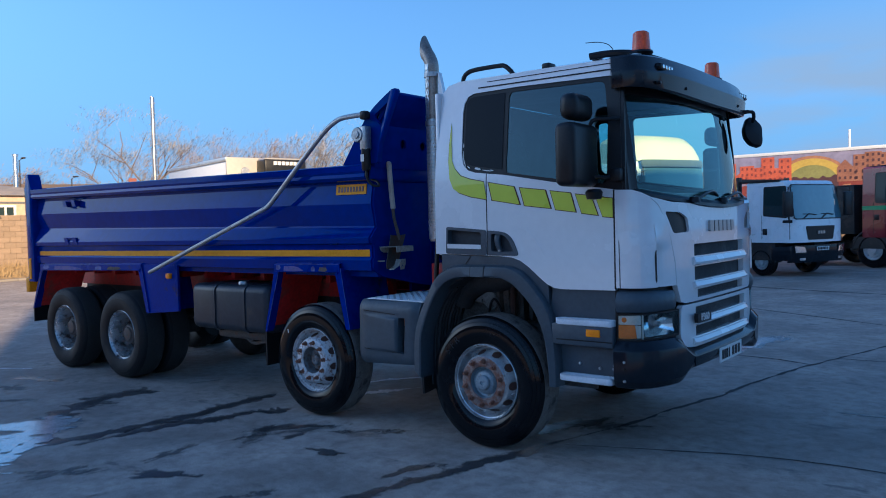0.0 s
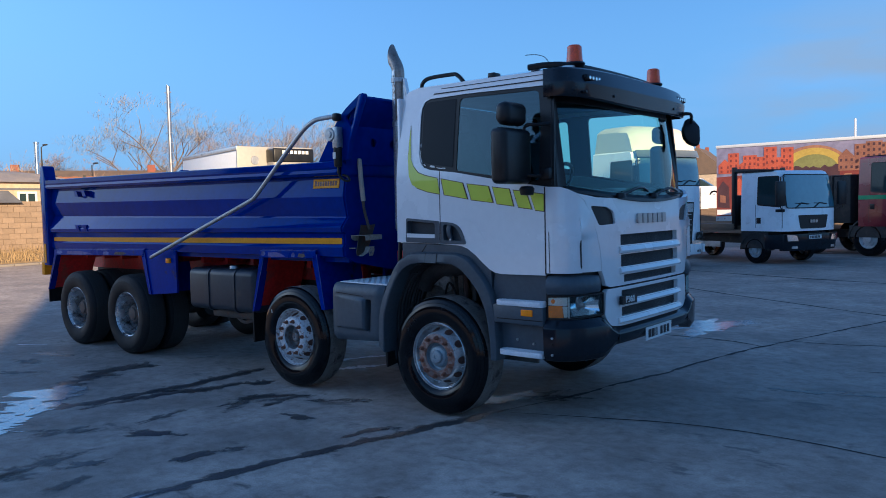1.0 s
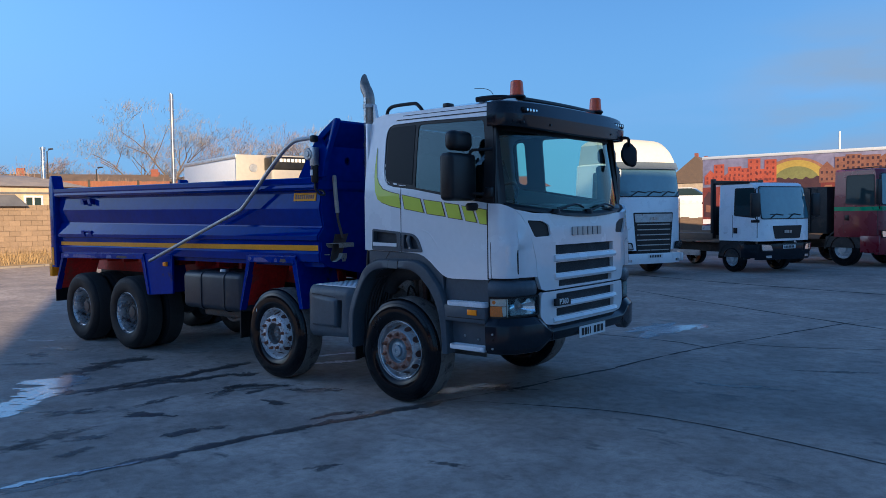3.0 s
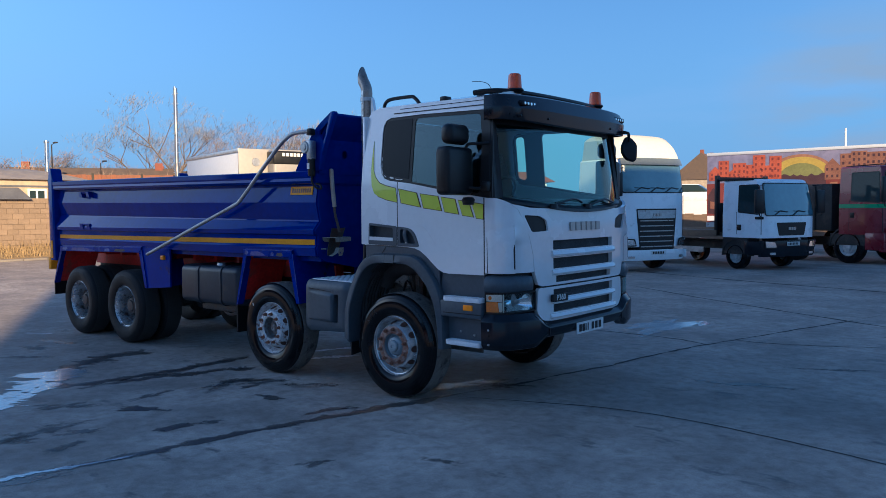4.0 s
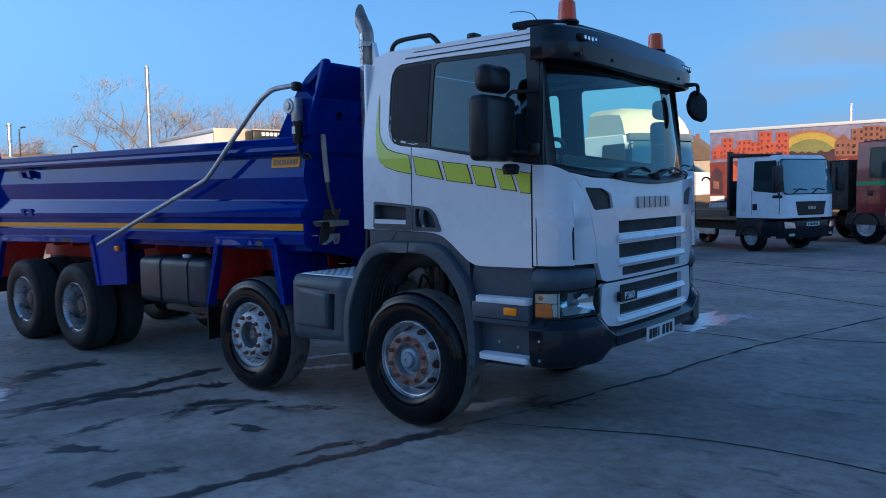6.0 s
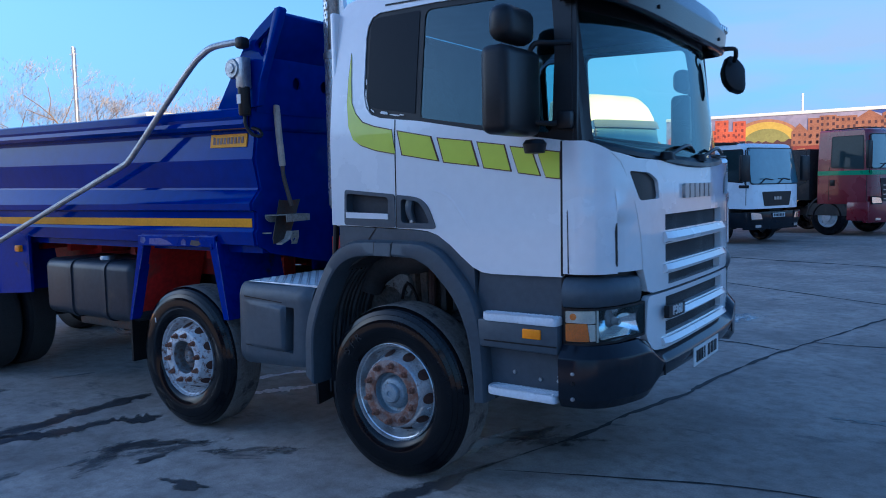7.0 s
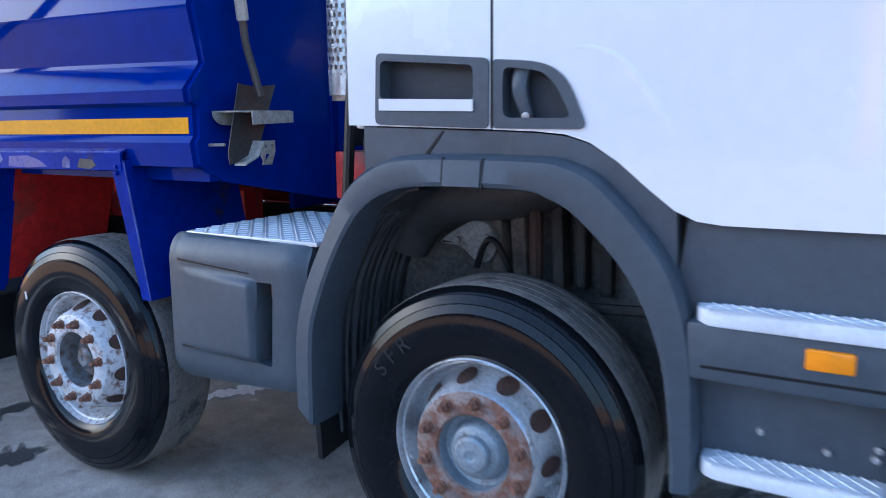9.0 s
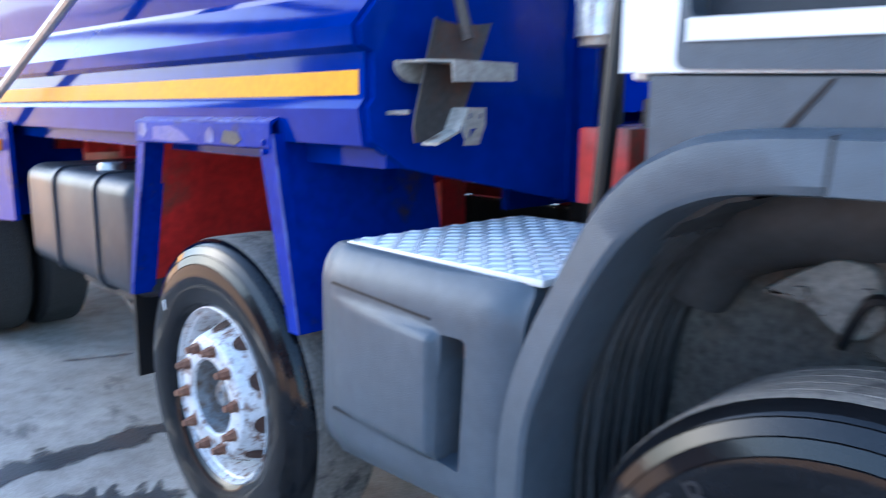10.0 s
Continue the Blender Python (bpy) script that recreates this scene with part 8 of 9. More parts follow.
# maroon rigid truck with a green stripe
red_l, rcab, rf = lorry("maroon_truck", pose(1.05, 21.5, 0, 0, 0, HEAD), dict(w=1.22, len=1.68, paint="maroon", cab_label="maroon day cab with a green stripe", z0=0.95, zs=1.9, zt=3.14, bow=0.12, lean=0.10, screen=(2.0, 2.96), wipers=2, grille=(1.0, 1.7, 0.8), grille_mat="black", slats=4, badge_gap=0.2, badge=0.66, bumper=(0.42, 1.02), bumper_mat="maroon", lamp=0.98, win=(0.28, 1.24, 2.04, 2.92), axle=1.37, wheel_r=0.55, rim="rimpale", rear_axles=(3.4,), chassis=4.8, plate_z=0.5), "maroon truck with a green stripe round its cab")
for s in (-1, 1):
    bm = B()
    box(bm, -1.68, -0.02, min(s * 1.20, s * 1.226), max(s * 1.20, s * 1.226), 1.80, 1.93)
    part("green_stripe", bm, "green", rcab, "bright green stripe")
    bm = B()
    box(bm, -0.62, -0.12, min(s * 1.0, s * 1.215), max(s * 1.0, s * 1.215), 0.45, 0.95, 0.02)
    part("step_well", bm, "black", red_l)
part("green_stripe", plate([(-1.1, 1.80), (1.1, 1.80), (1.1, 1.93), (-1.1, 1.93)], [], lambda y, z, d: rf(y, z, d - 0.006), 0.004, cuts_u=frange(-1.1, 1.1, 8)), "green", rcab)
bm = B()
box(bm, -4.9, -1.95, -1.22, 1.22, 1.05, 2.62, 0.02)
tb = part("tipper_body", bm, "dark", red_l, "dark brown tipper body")
for k in range(4):
    for s in (-1, 1):
        bm = B()
        box(bm, -4.8 + k * 0.72, -4.72 + k * 0.72, min(s * 1.22, s * 1.27), max(s * 1.22, s * 1.27), 1.05, 2.6)
        part("body_rib", bm, "dark", tb)
bm = tube(B(), [(-1.6, -1.0, 3.15), (-0.4, -1.0, 3.18), (-0.4, 1.0, 3.18), (-1.6, 1.0, 3.15)], 0.02, 6)
part("roof_bar", bm, "black", rcab)

# ---- painted trailer ----
M["mural_sky"] = mat("painted_violet_sky", (0.22, 0.205, 0.30), 0.45, var=0.30, scale=0.5)
M["mural_blue"] = mat("painted_blue", (0.035, 0.06, 0.23), 0.45, var=0.3, scale=0.6)
M["mural_red"] = mat("painted_orange_red_brick", (0.37, 0.08, 0.035), 0.5, var=0.25, scale=2.5)
M["mural_dred"] = mat("painted_dark_red", (0.16, 0.035, 0.025), 0.5, var=0.2, scale=4)
M["mural_tan"] = mat("painted_tan_brick", (0.22, 0.10, 0.06), 0.5, var=0.25, scale=3)
M["mural_sun"] = mat("painted_yellow_sun", (0.42, 0.31, 0.05), 0.45, var=0.15, scale=1.2)
M["mural_halo"] = mat("painted_orange_glow", (0.30, 0.15, 0.08), 0.45, var=0.25, scale=1.2)
M["mural_hill"] = mat("painted_green_glow", (0.19, 0.195, 0.06), 0.45, var=0.2, scale=1.2)
M["mural_dark"] = mat("painted_dark_skyline", (0.06, 0.028, 0.032), 0.5, var=0.2)
trailer = thing("painted_trailer", pose(-7.25, 26.0, 0) @ Matrix.Diagonal((1.093, 1, 1.04, 1)), "curtain-sided trailer with a painted town and sunrise on its side", "trailer")
bm = B()
box(bm, 0, 13.6, 0, 2.5, 1.15, 3.93, 0.01)
part("trailer_box", bm, "mural_sky", trailer, "violet painted trailer side")
bm = B()
box(bm, -0.02, 13.62, -0.03, 2.53, 3.90, 4.02, 0.02)
part("top_rail", bm, "boxgrey", trailer, "white top rail")
bm = B()
box(bm, -0.02, 13.62, -0.02, 2.52, 1.0, 1.18)
part("side_rave", bm, "steel", trailer)
def mural():
    rnd = random.Random(5)
    panes = B()
    def flat(pts, m, d, nm="painted_shape"):
        bm = B()
        vs = [bm.verts.new((x, -d, z)) for x, z in pts]
        bm.faces.new(vs)
        return part(nm, bm, m, trailer, smooth=False)
    def disc(cx, cz, r, m, d):
        flat([(cx + r * math.cos(math.pi * k / 20) * 1.25, cz + r * math.sin(math.pi * k / 20)) for k in range(21)], m, d)
    flat([(9.0, 1.2), (13.6, 1.2), (13.6, 3.9), (6.5, 3.9), (8.0, 3.4)], "mural_blue", 0.004)
    disc(3.42, 2.80, 1.00, "mural_halo", 0.005)
    disc(3.44, 2.82, 0.88, "mural_sun", 0.006)
    disc(3.46, 2.80, 0.66, "mural_hill", 0.007)
    def tower(x0, x1, z0, z1, m, gable=0.0, win="mural_dred"):
        pts = [(x0, z0), (x1, z0), (x1, z1)]
        if gable:
            pts.append(((x0 + x1) / 2, z1 + gable))
        pts.append((x0, z1))
        flat(pts, m, 0.010 + rnd.random() * 0.004, "painted_building")
        nx, nz = max(2, int((x1 - x0) / 0.16)), max(2, int((z1 - z0) / 0.20))
        bm = panes
        mi = 0 if win == "mural_dred" else 1
        for i in range(nx):
            for j in range(nz):
                cx, cz = x0 + (i + 0.5) * (x1 - x0) / nx, z0 + (j + 0.5) * (z1 - z0) / nz
                vs = [bm.verts.new(p) for p in ((cx - 0.035, -0.016, cz - 0.05), (cx + 0.035, -0.016, cz - 0.05), (cx + 0.035, -0.016, cz + 0.05), (cx - 0.035, -0.016, cz + 0.05))]
                bm.faces.new(vs).material_index = mi
    for x0, x1, z1, gb in ((0.08, 0.55, 3.15, 0.25), (0.45, 0.85, 3.62, 0), (0.8, 1.3, 3.1, 0.2), (1.0, 1.5, 3.5, 0), (1.45, 1.85, 3.42, 0), (1.75, 2.2, 3.78, 0), (1.95, 2.65, 3.36, 0), (2.35, 2.78, 3.72, 0)):
        tower(x0, x1, 2.88, z1 + 0.06, "mural_red", gb)
    for x0, x1, z1, gb in ((4.25, 4.75, 3.25, 0.28), (4.7, 5.15, 3.15, 0.28), (4.75, 5.15, 3.68, 0), (5.1, 5.6, 3.75, 0), (5.55, 6.2, 3.70, 0), (6.1, 7.0, 3.55, 0.3), (6.9, 7.7, 3.72, 0.2), (7.8, 8.6, 3.5, 0), (8.7, 9.6, 3.75, 0.1)):
        tower(x0, x1, 2.80, z1 + 0.06, "mural_tan", gb, "mural_dark")
    flat([(0.0, 1.2), (9.8, 1.2), (9.8, 2.9), (4.2, 3.0), (3.6, 2.92), (2.7, 3.02), (1.2, 2.8), (0, 2.75)], "mural_dred", 0.0085)
    pts = [(2.6, 2.6)]
    x = 2.6
    while x < 4.3:
        pts += [(x, 2.95 + 0.12 * rnd.random())]
        x += 0.12
    pts.append((4.3, 2.6))
    flat(pts, "mural_dark", 0.009)
    # lower part: dark streets with red and pale fronts
    for k in range(16):
        xa = 0.05 + 0.6 * k
        flat([(xa, 1.55 + 0.1 * (k % 3)), (xa + 0.45, 1.5), (xa + 0.42, 2.35 + 0.12 * (k % 4)), (xa + 0.2, 2.6 + 0.1 * (k % 2)), (xa, 2.3 + 0.1 * (k % 3))], ("mural_dark", "mural_red", "mural_tan", "mural_halo")[k % 4], 0.0095)
        flat([(xa + 0.08, 1.75), (xa + 0.3, 1.72), (xa + 0.3, 2.0), (xa + 0.08, 2.05)], ("mural_tan", "mural_dark", "mural_sky")[k % 3], 0.0105)
    flat([(0.02, 1.25), (0.55, 1.25), (0.55, 1.45), (0.02, 1.45)], "white", 0.012)
    tagged(part("painted_facade", panes, ["mural_dred", "mural_dark"], trailer, smooth=False), kind="stuff")
mural()
for xa in (9.3, 10.6, 11.9):
    road_wheel(trailer, xa, 2.48, 0.5)
for xa in (1.6, 2.2):
    bm = B()
    box(bm, xa, xa + 0.12, 0.3, 0.45, 0.0, 1.05)
    box(bm, xa, xa + 0.12, 2.05, 2.2, 0.0, 1.05)
    part("landing_leg", bm, "dark", trailer)
for xa in (9.3, 10.6, 11.9):
    bm = lathe(B(), [(0.0, 0.05), (0.28, 0.05), (0.48, 0.03), (0.5, 0.08), (0.5, 0.28), (0.0, 0.3)], 28, "y", (xa, 0, 0.5))
    part("wheel", bm, "rubber", trailer)

# ---- refrigerated box behind the tipper body ----
reefer = thing("refrigerated_trailer", pose(-16.8, 8.95, 0, 0, 0, -14), "pale refrigerated box trailer with a cooling unit on its front", "trailer")
bm = B()
box(bm, -5.4, 0, 0, 2.5, 1.1, 3.97, 0.02)
part("box_body", bm, "boxgrey", reefer, "pale grey insulated box")
bm = B()
box(bm, -0.02, 0.04, -0.02, 2.52, 1.1, 4.0, 0.015)
part("front_panel", bm, "boxcream", reefer)
bm = B()
box(bm, -5.4, 0.03, -0.03, 0.0, 3.87, 4.0, 0.01)
part("top_trim", bm, "steel", reefer)
bm = B()
box(bm, 0.04, 0.62, 1.0, 2.45, 2.1, 3.97, 0.08, 3)
un = part("cooling_unit", bm, "boxcream", reefer, "white cooling unit with a dark band")
bm = B()
box(bm, 0.02, 0.64, 0.99, 2.46, 3.45, 3.93, 0.06, 3)
part("dark_band", bm, "black", un)
for k in range(7):
    bm = B()
    box(bm, 0.635, 0.65, 1.30 + 0.14 * k, 1.40 + 0.14 * k, 3.74, 3.85)
    part("letter_bar", bm, "plate", un)
bm = lathe(B(), [(0.0, 0.06), (0.14, 0.06), (0.15, 0.04)], 24, "x", (0, 0.6, 3.55))
part("round_badge", bm, "steel", reefer)
for xa in (-3.4, -4.6):
    for yy in (0.03, 2.2):
        bm = lathe(B(), [(0.0, yy + 0.02), (0.28, yy + 0.03), (0.48, yy), (0.5, yy + 0.05), (0.5, yy + 0.25), (0.0, yy + 0.27)], 26, "y", (xa, 0, 0.5))
        part("wheel", bm, "rubber", reefer)
bm = B()
box(bm, -5.3, -0.3, 0.8, 1.7, 0.75, 1.1)
box(bm, -1.6, -1.4, 0.5, 0.65, 0, 1.1)
box(bm, -1.6, -1.4, 1.85, 2.0, 0, 1.1)
part("under_frame", bm, "dark", reefer)

# ---- buildings at the yard's edge ----
M["block"] = mat("buff_concrete_block", (0.235, 0.175, 0.118), 0.9, var=0.15, scale=2, bump=0.5, bscale=30, random_var=0.10)
M["mortar"] = mat("pale_mortar", (0.36, 0.28, 0.21), 0.95, var=0.1, bump=0.3, bscale=60)
M["stone"] = mat("buff_rendered_wall", (0.46, 0.35, 0.235), 0.9, var=0.15, scale=1, bump=0.3, bscale=12)
M["slate"] = mat("grey_slate_roof", (0.36, 0.30, 0.225), 0.75, var=0.25, scale=3, bump=0.4, bscale=10)
M["tile"] = mat("dark_brown_roof_tile", (0.105, 0.078, 0.06), 0.85, var=0.25, scale=2, bump=0.4, bscale=8)
M["felt"] = mat("dark_felt_roof", (0.11, 0.115, 0.13), 0.8, var=0.2, scale=2)
M["brickred"] = mat("red_brick", (0.19, 0.065, 0.042), 0.9, var=0.25, scale=4, bump=0.4, bscale=20)
M["redboard"] = mat("red_brown_fence_board", (0.19, 0.075, 0.038), 0.8, var=0.25, scale=2, random_var=0.10, stretch=(4, 4, 0.6))
M["frame"] = mat("white_window_frame", (0.72, 0.71, 0.69), 0.4, var=0.04)
M["bark"] = mat("winter_bark", (0.13, 0.10, 0.08), 0.9, var=0.3, scale=2)
M["twig"] = mat("reddish_winter_twigs", (0.24, 0.175, 0.13), 0.9, var=0.3, scale=1)
M["twig2"] = mat("grey_brown_winter_twigs", (0.24, 0.225, 0.215), 0.9, var=0.3, scale=1)
M["hay"] = mat("dry_winter_grass", (0.30, 0.215, 0.10), 0.95, var=0.35, scale=3)
M["kerb"] = mat("worn_kerb_stone", (0.20, 0.18, 0.155), 0.85, var=0.2, scale=3, bump=0.3, bscale=30)

# low block building on the left, with a lean-to roof and a white window
shed = thing("block_outbuilding", pose(-29.4, 0, 0), "low buff block outbuilding with a grey lean-to roof", "building")
bm = B()
box(bm, -6, -0.02, -3, 14, 0, 2.42)
wall_ = part("wall", bm, "mortar", shed)
bm = B()
hexa(bm, [(-0.5, -3.2, 2.42), (0.25, -3.2, 2.46), (0.25, 7.3, 2.46), (-0.5, 7.3, 2.42), (-0.5, -3.2, 2.92), (-0.4, -3.2, 2.97), (-0.4, 7.0, 2.97), (-0.5, 7.0, 2.92)])
part("roof", bm, "felt", shed, "dark felt lean-to roof")
bm = B()
box(bm, -5, -0.5, -3, 14, 2.4, 3.35)
up = part("upper_wall", bm, "stone", shed, "buff upper wall")
bm = B()
box(bm, -0.51, -0.47, -3, 14, 3.0, 3.08)
part("string_course", bm, "felt", shed)
bm = B()
hexa(bm, [(-0.3, -3.3, 3.33), (-5.3, -3.3, 3.33), (-5.3, 10.2, 3.33), (-0.3, 10.2, 3.33), (-2.0, -3.0, 3.75), (-3.6, -3.0, 3.95), (-3.6, 8.6, 3.95), (-2.0, 9.2, 3.75)])
part("main_roof", bm, "slate", shed, "grey slate roof")
bm = B()
box(bm, -0.52, -0.46, 7.45, 8.1, 2.50, 2.88)
wf = part("window", bm, "farglass", shed, "small white-framed window")
for y0, y1, z0, z1 in ((7.38, 8.17, 2.85, 2.93), (7.38, 8.17, 2.44, 2.52), (7.38, 7.46, 2.52, 2.85), (8.09, 8.17, 2.52, 2.85), (7.73, 7.80, 2.52, 2.85)):
    part("window_frame", box(B(), -0.5, -0.42, y0, y1, z0, z1), "frame", wf)
# laid blocks, each a piece
for r_ in range(11):
    z0 = 0.08 + r_ * 0.222
    for k in range(16):
        y0 = 3.2 + k * 0.45 + (0.225 if r_ % 2 else 0)
        part("block", box(B(), -0.03, 0.012 + 0.004 * ((k * 7 + r_ * 3) % 5) / 5, y0, y0 + 0.438, z0, z0 + 0.212), "block", wall_, smooth=False)
bm = tube(B(), [(-2.6, 9.15, 3.5), (-2.6, 9.15, 5.15)], 0.10, 12)
fl = part("flue", bm, "chrome", shed, "short stainless flue")
bm = lathe(B(), [(0.0, 5.26), (0.13, 5.24), (0.13, 5.16), (0.09, 5.14)], 14, "z", (-2.6, 9.15, 0))
part("cowl", bm, "chrome", fl)

M["dullsteel"] = mat("dull_stainless", (0.34, 0.33, 0.32), 0.32, metal=0.9, var=0.2, scale=3)
# tall twin stainless flue
flue = thing("tall_flue", pose(-30.6, 15.0, 0), "tall twin stainless steel flue on a lattice stay", "chimney")
for dx, r, top in ((0.0, 0.10, 8.2), (-0.22, 0.05, 8.3)):
    bm = tube(B(), [(dx, 0.1 if dx else 0, 0), (dx, 0.1 if dx else 0, top)], r, 14)
    part("pipe", bm, "dullsteel", flue)
bm = B()
for k in range(16):
    box(bm, -0.3, 0.1, -0.02, 0.12, 0.4 + k * 0.5, 0.44 + k * 0.5)
part("stay", bm, "steel", flue)

# red boarded fence on the far side
fence = thing("boarded_fence", pose(-36, 10.5, 0, 0, 0, 62), "tall red-brown boarded fence with dark posts", "fence")
for k in range(70):
    bm = B()
    box(bm, k * 0.24, k * 0.24 + 0.234, -0.02, 0.02 + 0.004 * (k % 2), 0.1, 3.86 + 0.012 * (k % 3))
    part("board", bm, "redboard", fence)
for k in range(8):
    bm = B()
    box(bm, k * 2.4, k * 2.4 + 0.12, -0.08, -0.02, 0, 3.95)
    part("post", bm, "dark", fence)
bm = B()
box(bm, 8, 24, 0.4, 5, 0, 3.7)
shed2 = part("pale_shed", bm, "boxgrey")
shed2.matrix_basis = pose(-34, 17, 0, 0, 0, 62)
tagged(shed2, "pale flat-roofed shed behind the fence", "building")
bm = B()
hexa(bm, [(7.5, 0, 3.7), (24.5, 0, 3.7), (24.5, 5.5, 3.7), (7.5, 5.5, 3.7), (7.5, 2.6, 4.5), (24.5, 2.6, 4.5), (24.5, 2.9, 4.5), (7.5, 2.9, 4.5)])
part("shed_roof", bm, "brickred", shed2, "low red roof")

def house(x, y, yaw, w, d, h, rise, wall, label):
    t = thing("house", pose(x, y, 0, 0, 0, yaw), label, "house", "far houses")
    bm = B()
    box(bm, -w / 2, w / 2, -d / 2, d / 2, 0, h)
    part("wall", bm, wall, t)
    bm = B()
    prism(bm, [(-d / 2 - 0.3, h - 0.05), (d / 2 + 0.3, h - 0.05), (0, h + rise)], -w / 2 - 0.2, w / 2 + 0.2, "x")
    rf_ = part("roof", bm, "tile", t, "dark tiled pitched roof", smooth=False)
    for s in (-1, 1):
        bm = B()
        box(bm, s * w * 0.42 - 0.3, s * w * 0.42 + 0.3, -0.25, 0.25, h + rise - 0.6, h + rise + 0.45)
        part("chimney", bm, "brickred", rf_, "red brick chimney")
    n = max(2, int(w / 3))
    for k in range(n):
        for z in (1.0, 3.6):
            if z + 1.2 > h:
                continue
            cx = -w / 2 + (k + 0.5) * w / n
            bm = B()
            box(bm, cx - 0.5, cx + 0.5, -d / 2 - 0.03, -d / 2 + 0.02, z, z + 1.2)
            wi = part("window", bm, "farglass", t)
            bm = B()
            for a, b, c, e in ((-0.58, -0.5, -0.06, 1.26), (0.5, 0.58, -0.06, 1.26), (-0.5, 0.5, 1.2, 1.26), (-0.5, 0.5, -0.06, 0.0), (-0.04, 0.04, 0, 1.2)):
                box(bm, cx + a, cx + b, -d / 2 - 0.06, -d / 2 - 0.02, z + c, z + e)
            part("window_frame", bm, "frame", wi)
    return t
house(-58, 24, 62, 12, 7, 3.2, 2.4, "stone", "buff house with a dark tiled roof and brick chimneys")
house(-66, 12, 66, 14, 7, 3.6, 2.4, "brickred", "brick house with a dark tiled roof and brick chimneys")
house(-60, 36, 55, 10, 7, 3.4, 2.4, "stone", "buff house with a dark tiled roof")
house(-40, 112, 100, 9, 9, 6.2, 4.0, "slate", "grey gabled house far beyond the vehicles")

# low pale wall and timber fence beyond the flatbed
bm = B()
box(bm, -9, 9, -0.12, 0.12, 0, 2.3)
o = part("pale_wall", bm, "frame")
o.matrix_basis = pose(-15, 40, 0, 0, 0, 10)
tagged(o, "sunlit white rendered boundary wall", "wall", kind="structure")
bm = B()
for k in range(40):
    box(bm, -9 + k * 0.45, -8.555 + k * 0.45, -0.03, 0.03, 0, 1.5 + 0.03 * (k % 3))
o = part("low_timber_fence", bm, "timber")
o.matrix_basis = pose(-12.5, 33, 0, 0, 0, 8)
tagged(o, "low weathered timber fence", "fence", kind="stuff")

def parked_car(x, y, yaw, z, m, label):
    t = thing("parked_car", pose(x, y, z, 0, 0, yaw), label, "car", "far parked cars")
    bm = B()
    prism(bm, [(-2.1, 0.25), (2.1, 0.25), (2.15, 0.6), (2.05, 0.78), (1.1, 0.92), (-1.7, 0.95), (-2.1, 0.85)], -0.85, 0.85, "y", 0.05)
    b = part("body", bm, m, t)
    bm = B()
    prism(bm, [(-1.75, 0.94), (1.1, 0.90), (0.35, 1.42), (-1.2, 1.44)], -0.72, 0.72, "y", 0.05)
    part("glasshouse", bm, "farglass", b)
    bm = B()
    prism(bm, [(-1.25, 1.41), (0.4, 1.39), (0.3, 1.46), (-1.15, 1.48)], -0.70, 0.70, "y", 0.02)
    part("roof", bm, m, b)
    for xx in (-1.3, 1.3):
        for yy in (-0.86, 0.86):
            road_wheel(t, xx, yy, 0.32)
M["carwhite"] = mat("white_car_paint", (0.75, 0.75, 0.75), 0.3, coat=0.5)
M["carblue"] = mat("pale_blue_car_paint", (0.20, 0.30, 0.45), 0.3, coat=0.5)
# a raised parking deck of earth holds them above the wall
bm = B()
hexa(bm, [(-12, 0, 0), (12, 0, 0), (12, 12, 0), (-12, 12, 0), (-12, 0.5, 2.0), (12, 0.5, 2.0), (12, 12, 2.0), (-12, 12, 2.0)])
o = part("raised_parking", bm, "kerb")
o.matrix_basis = pose(-16, 42, 0, 0, 0, 10)
tagged(o, "raised concrete parking area", "ground", kind="structure")
parked_car(-15.2, 44.5, 10, 2.0, "carwhite", "white hatchback parked on the raised area")
parked_car(-10.6, 45.5, 12, 2.0, "carblue", "blue hatchback parked on the raised area")
parked_car(-20.0, 43.8, 9, 2.0, "carwhite", "white hatchback parked on the raised area")

# slim white mast and a street lamp
mast = thing("white_mast", pose(-3.4, 33, 0), "slim white mast behind the painted trailer", "mast")
part("pole", tube(B(), [(0, 0, 0), (0, 0, 5.5)], [0.06, 0.045], 10), "frame", mast)
part("foot", lathe(B(), [(0.0, 0.12), (0.12, 0.12), (0.14, 0.0)], 12, "z"), "frame", mast)
for x, y, h in ((-53.1, 18.5, 6.9), (-50.2, 20.7, 5.5)):
    sl = thing("street_lamp", pose(x, y, 0), "grey street lamp on a thin column", "street lamp", "far street lamps")
    part("column", tube(B(), [(0, 0, 0), (0, 0, h), (0.2, 0.2, h + 0.15)], [0.06, 0.04, 0.03], 8), "dark", sl)
    bm = B()
    box(bm, 0.05, 0.50, 0.05, 0.25, h + 0.1, h + 0.2, 0.03)
    part("head", bm, "dark", sl)

# kerb and dry grass before the outbuilding
bm = B()
for k in range(22):
    box(bm, -0.15, 0.15, -6 + k * 0.92, -6 + k * 0.92 + 0.90, 0, 0.14, 0.015)
o = part("kerb", bm, "kerb")
o.matrix_basis = pose(-27.0, 0, -0.06)
tagged(o, "worn concrete kerb stones", "kerb", kind="structure")
bm = B()
hexa(bm, [(-29.6, -8, 0), (-27.1, -8, 0), (-27.1, 16, 0), (-29.6, 16, 0), (-29.6, -8, 0.45), (-27.1, -8, 0.08), (-27.1, 16, 0.08), (-29.6, 16, 0.45)])
o = part("verge", bm, "hay")
tagged(o, "verge of dry winter grass", "grass", kind="structure")
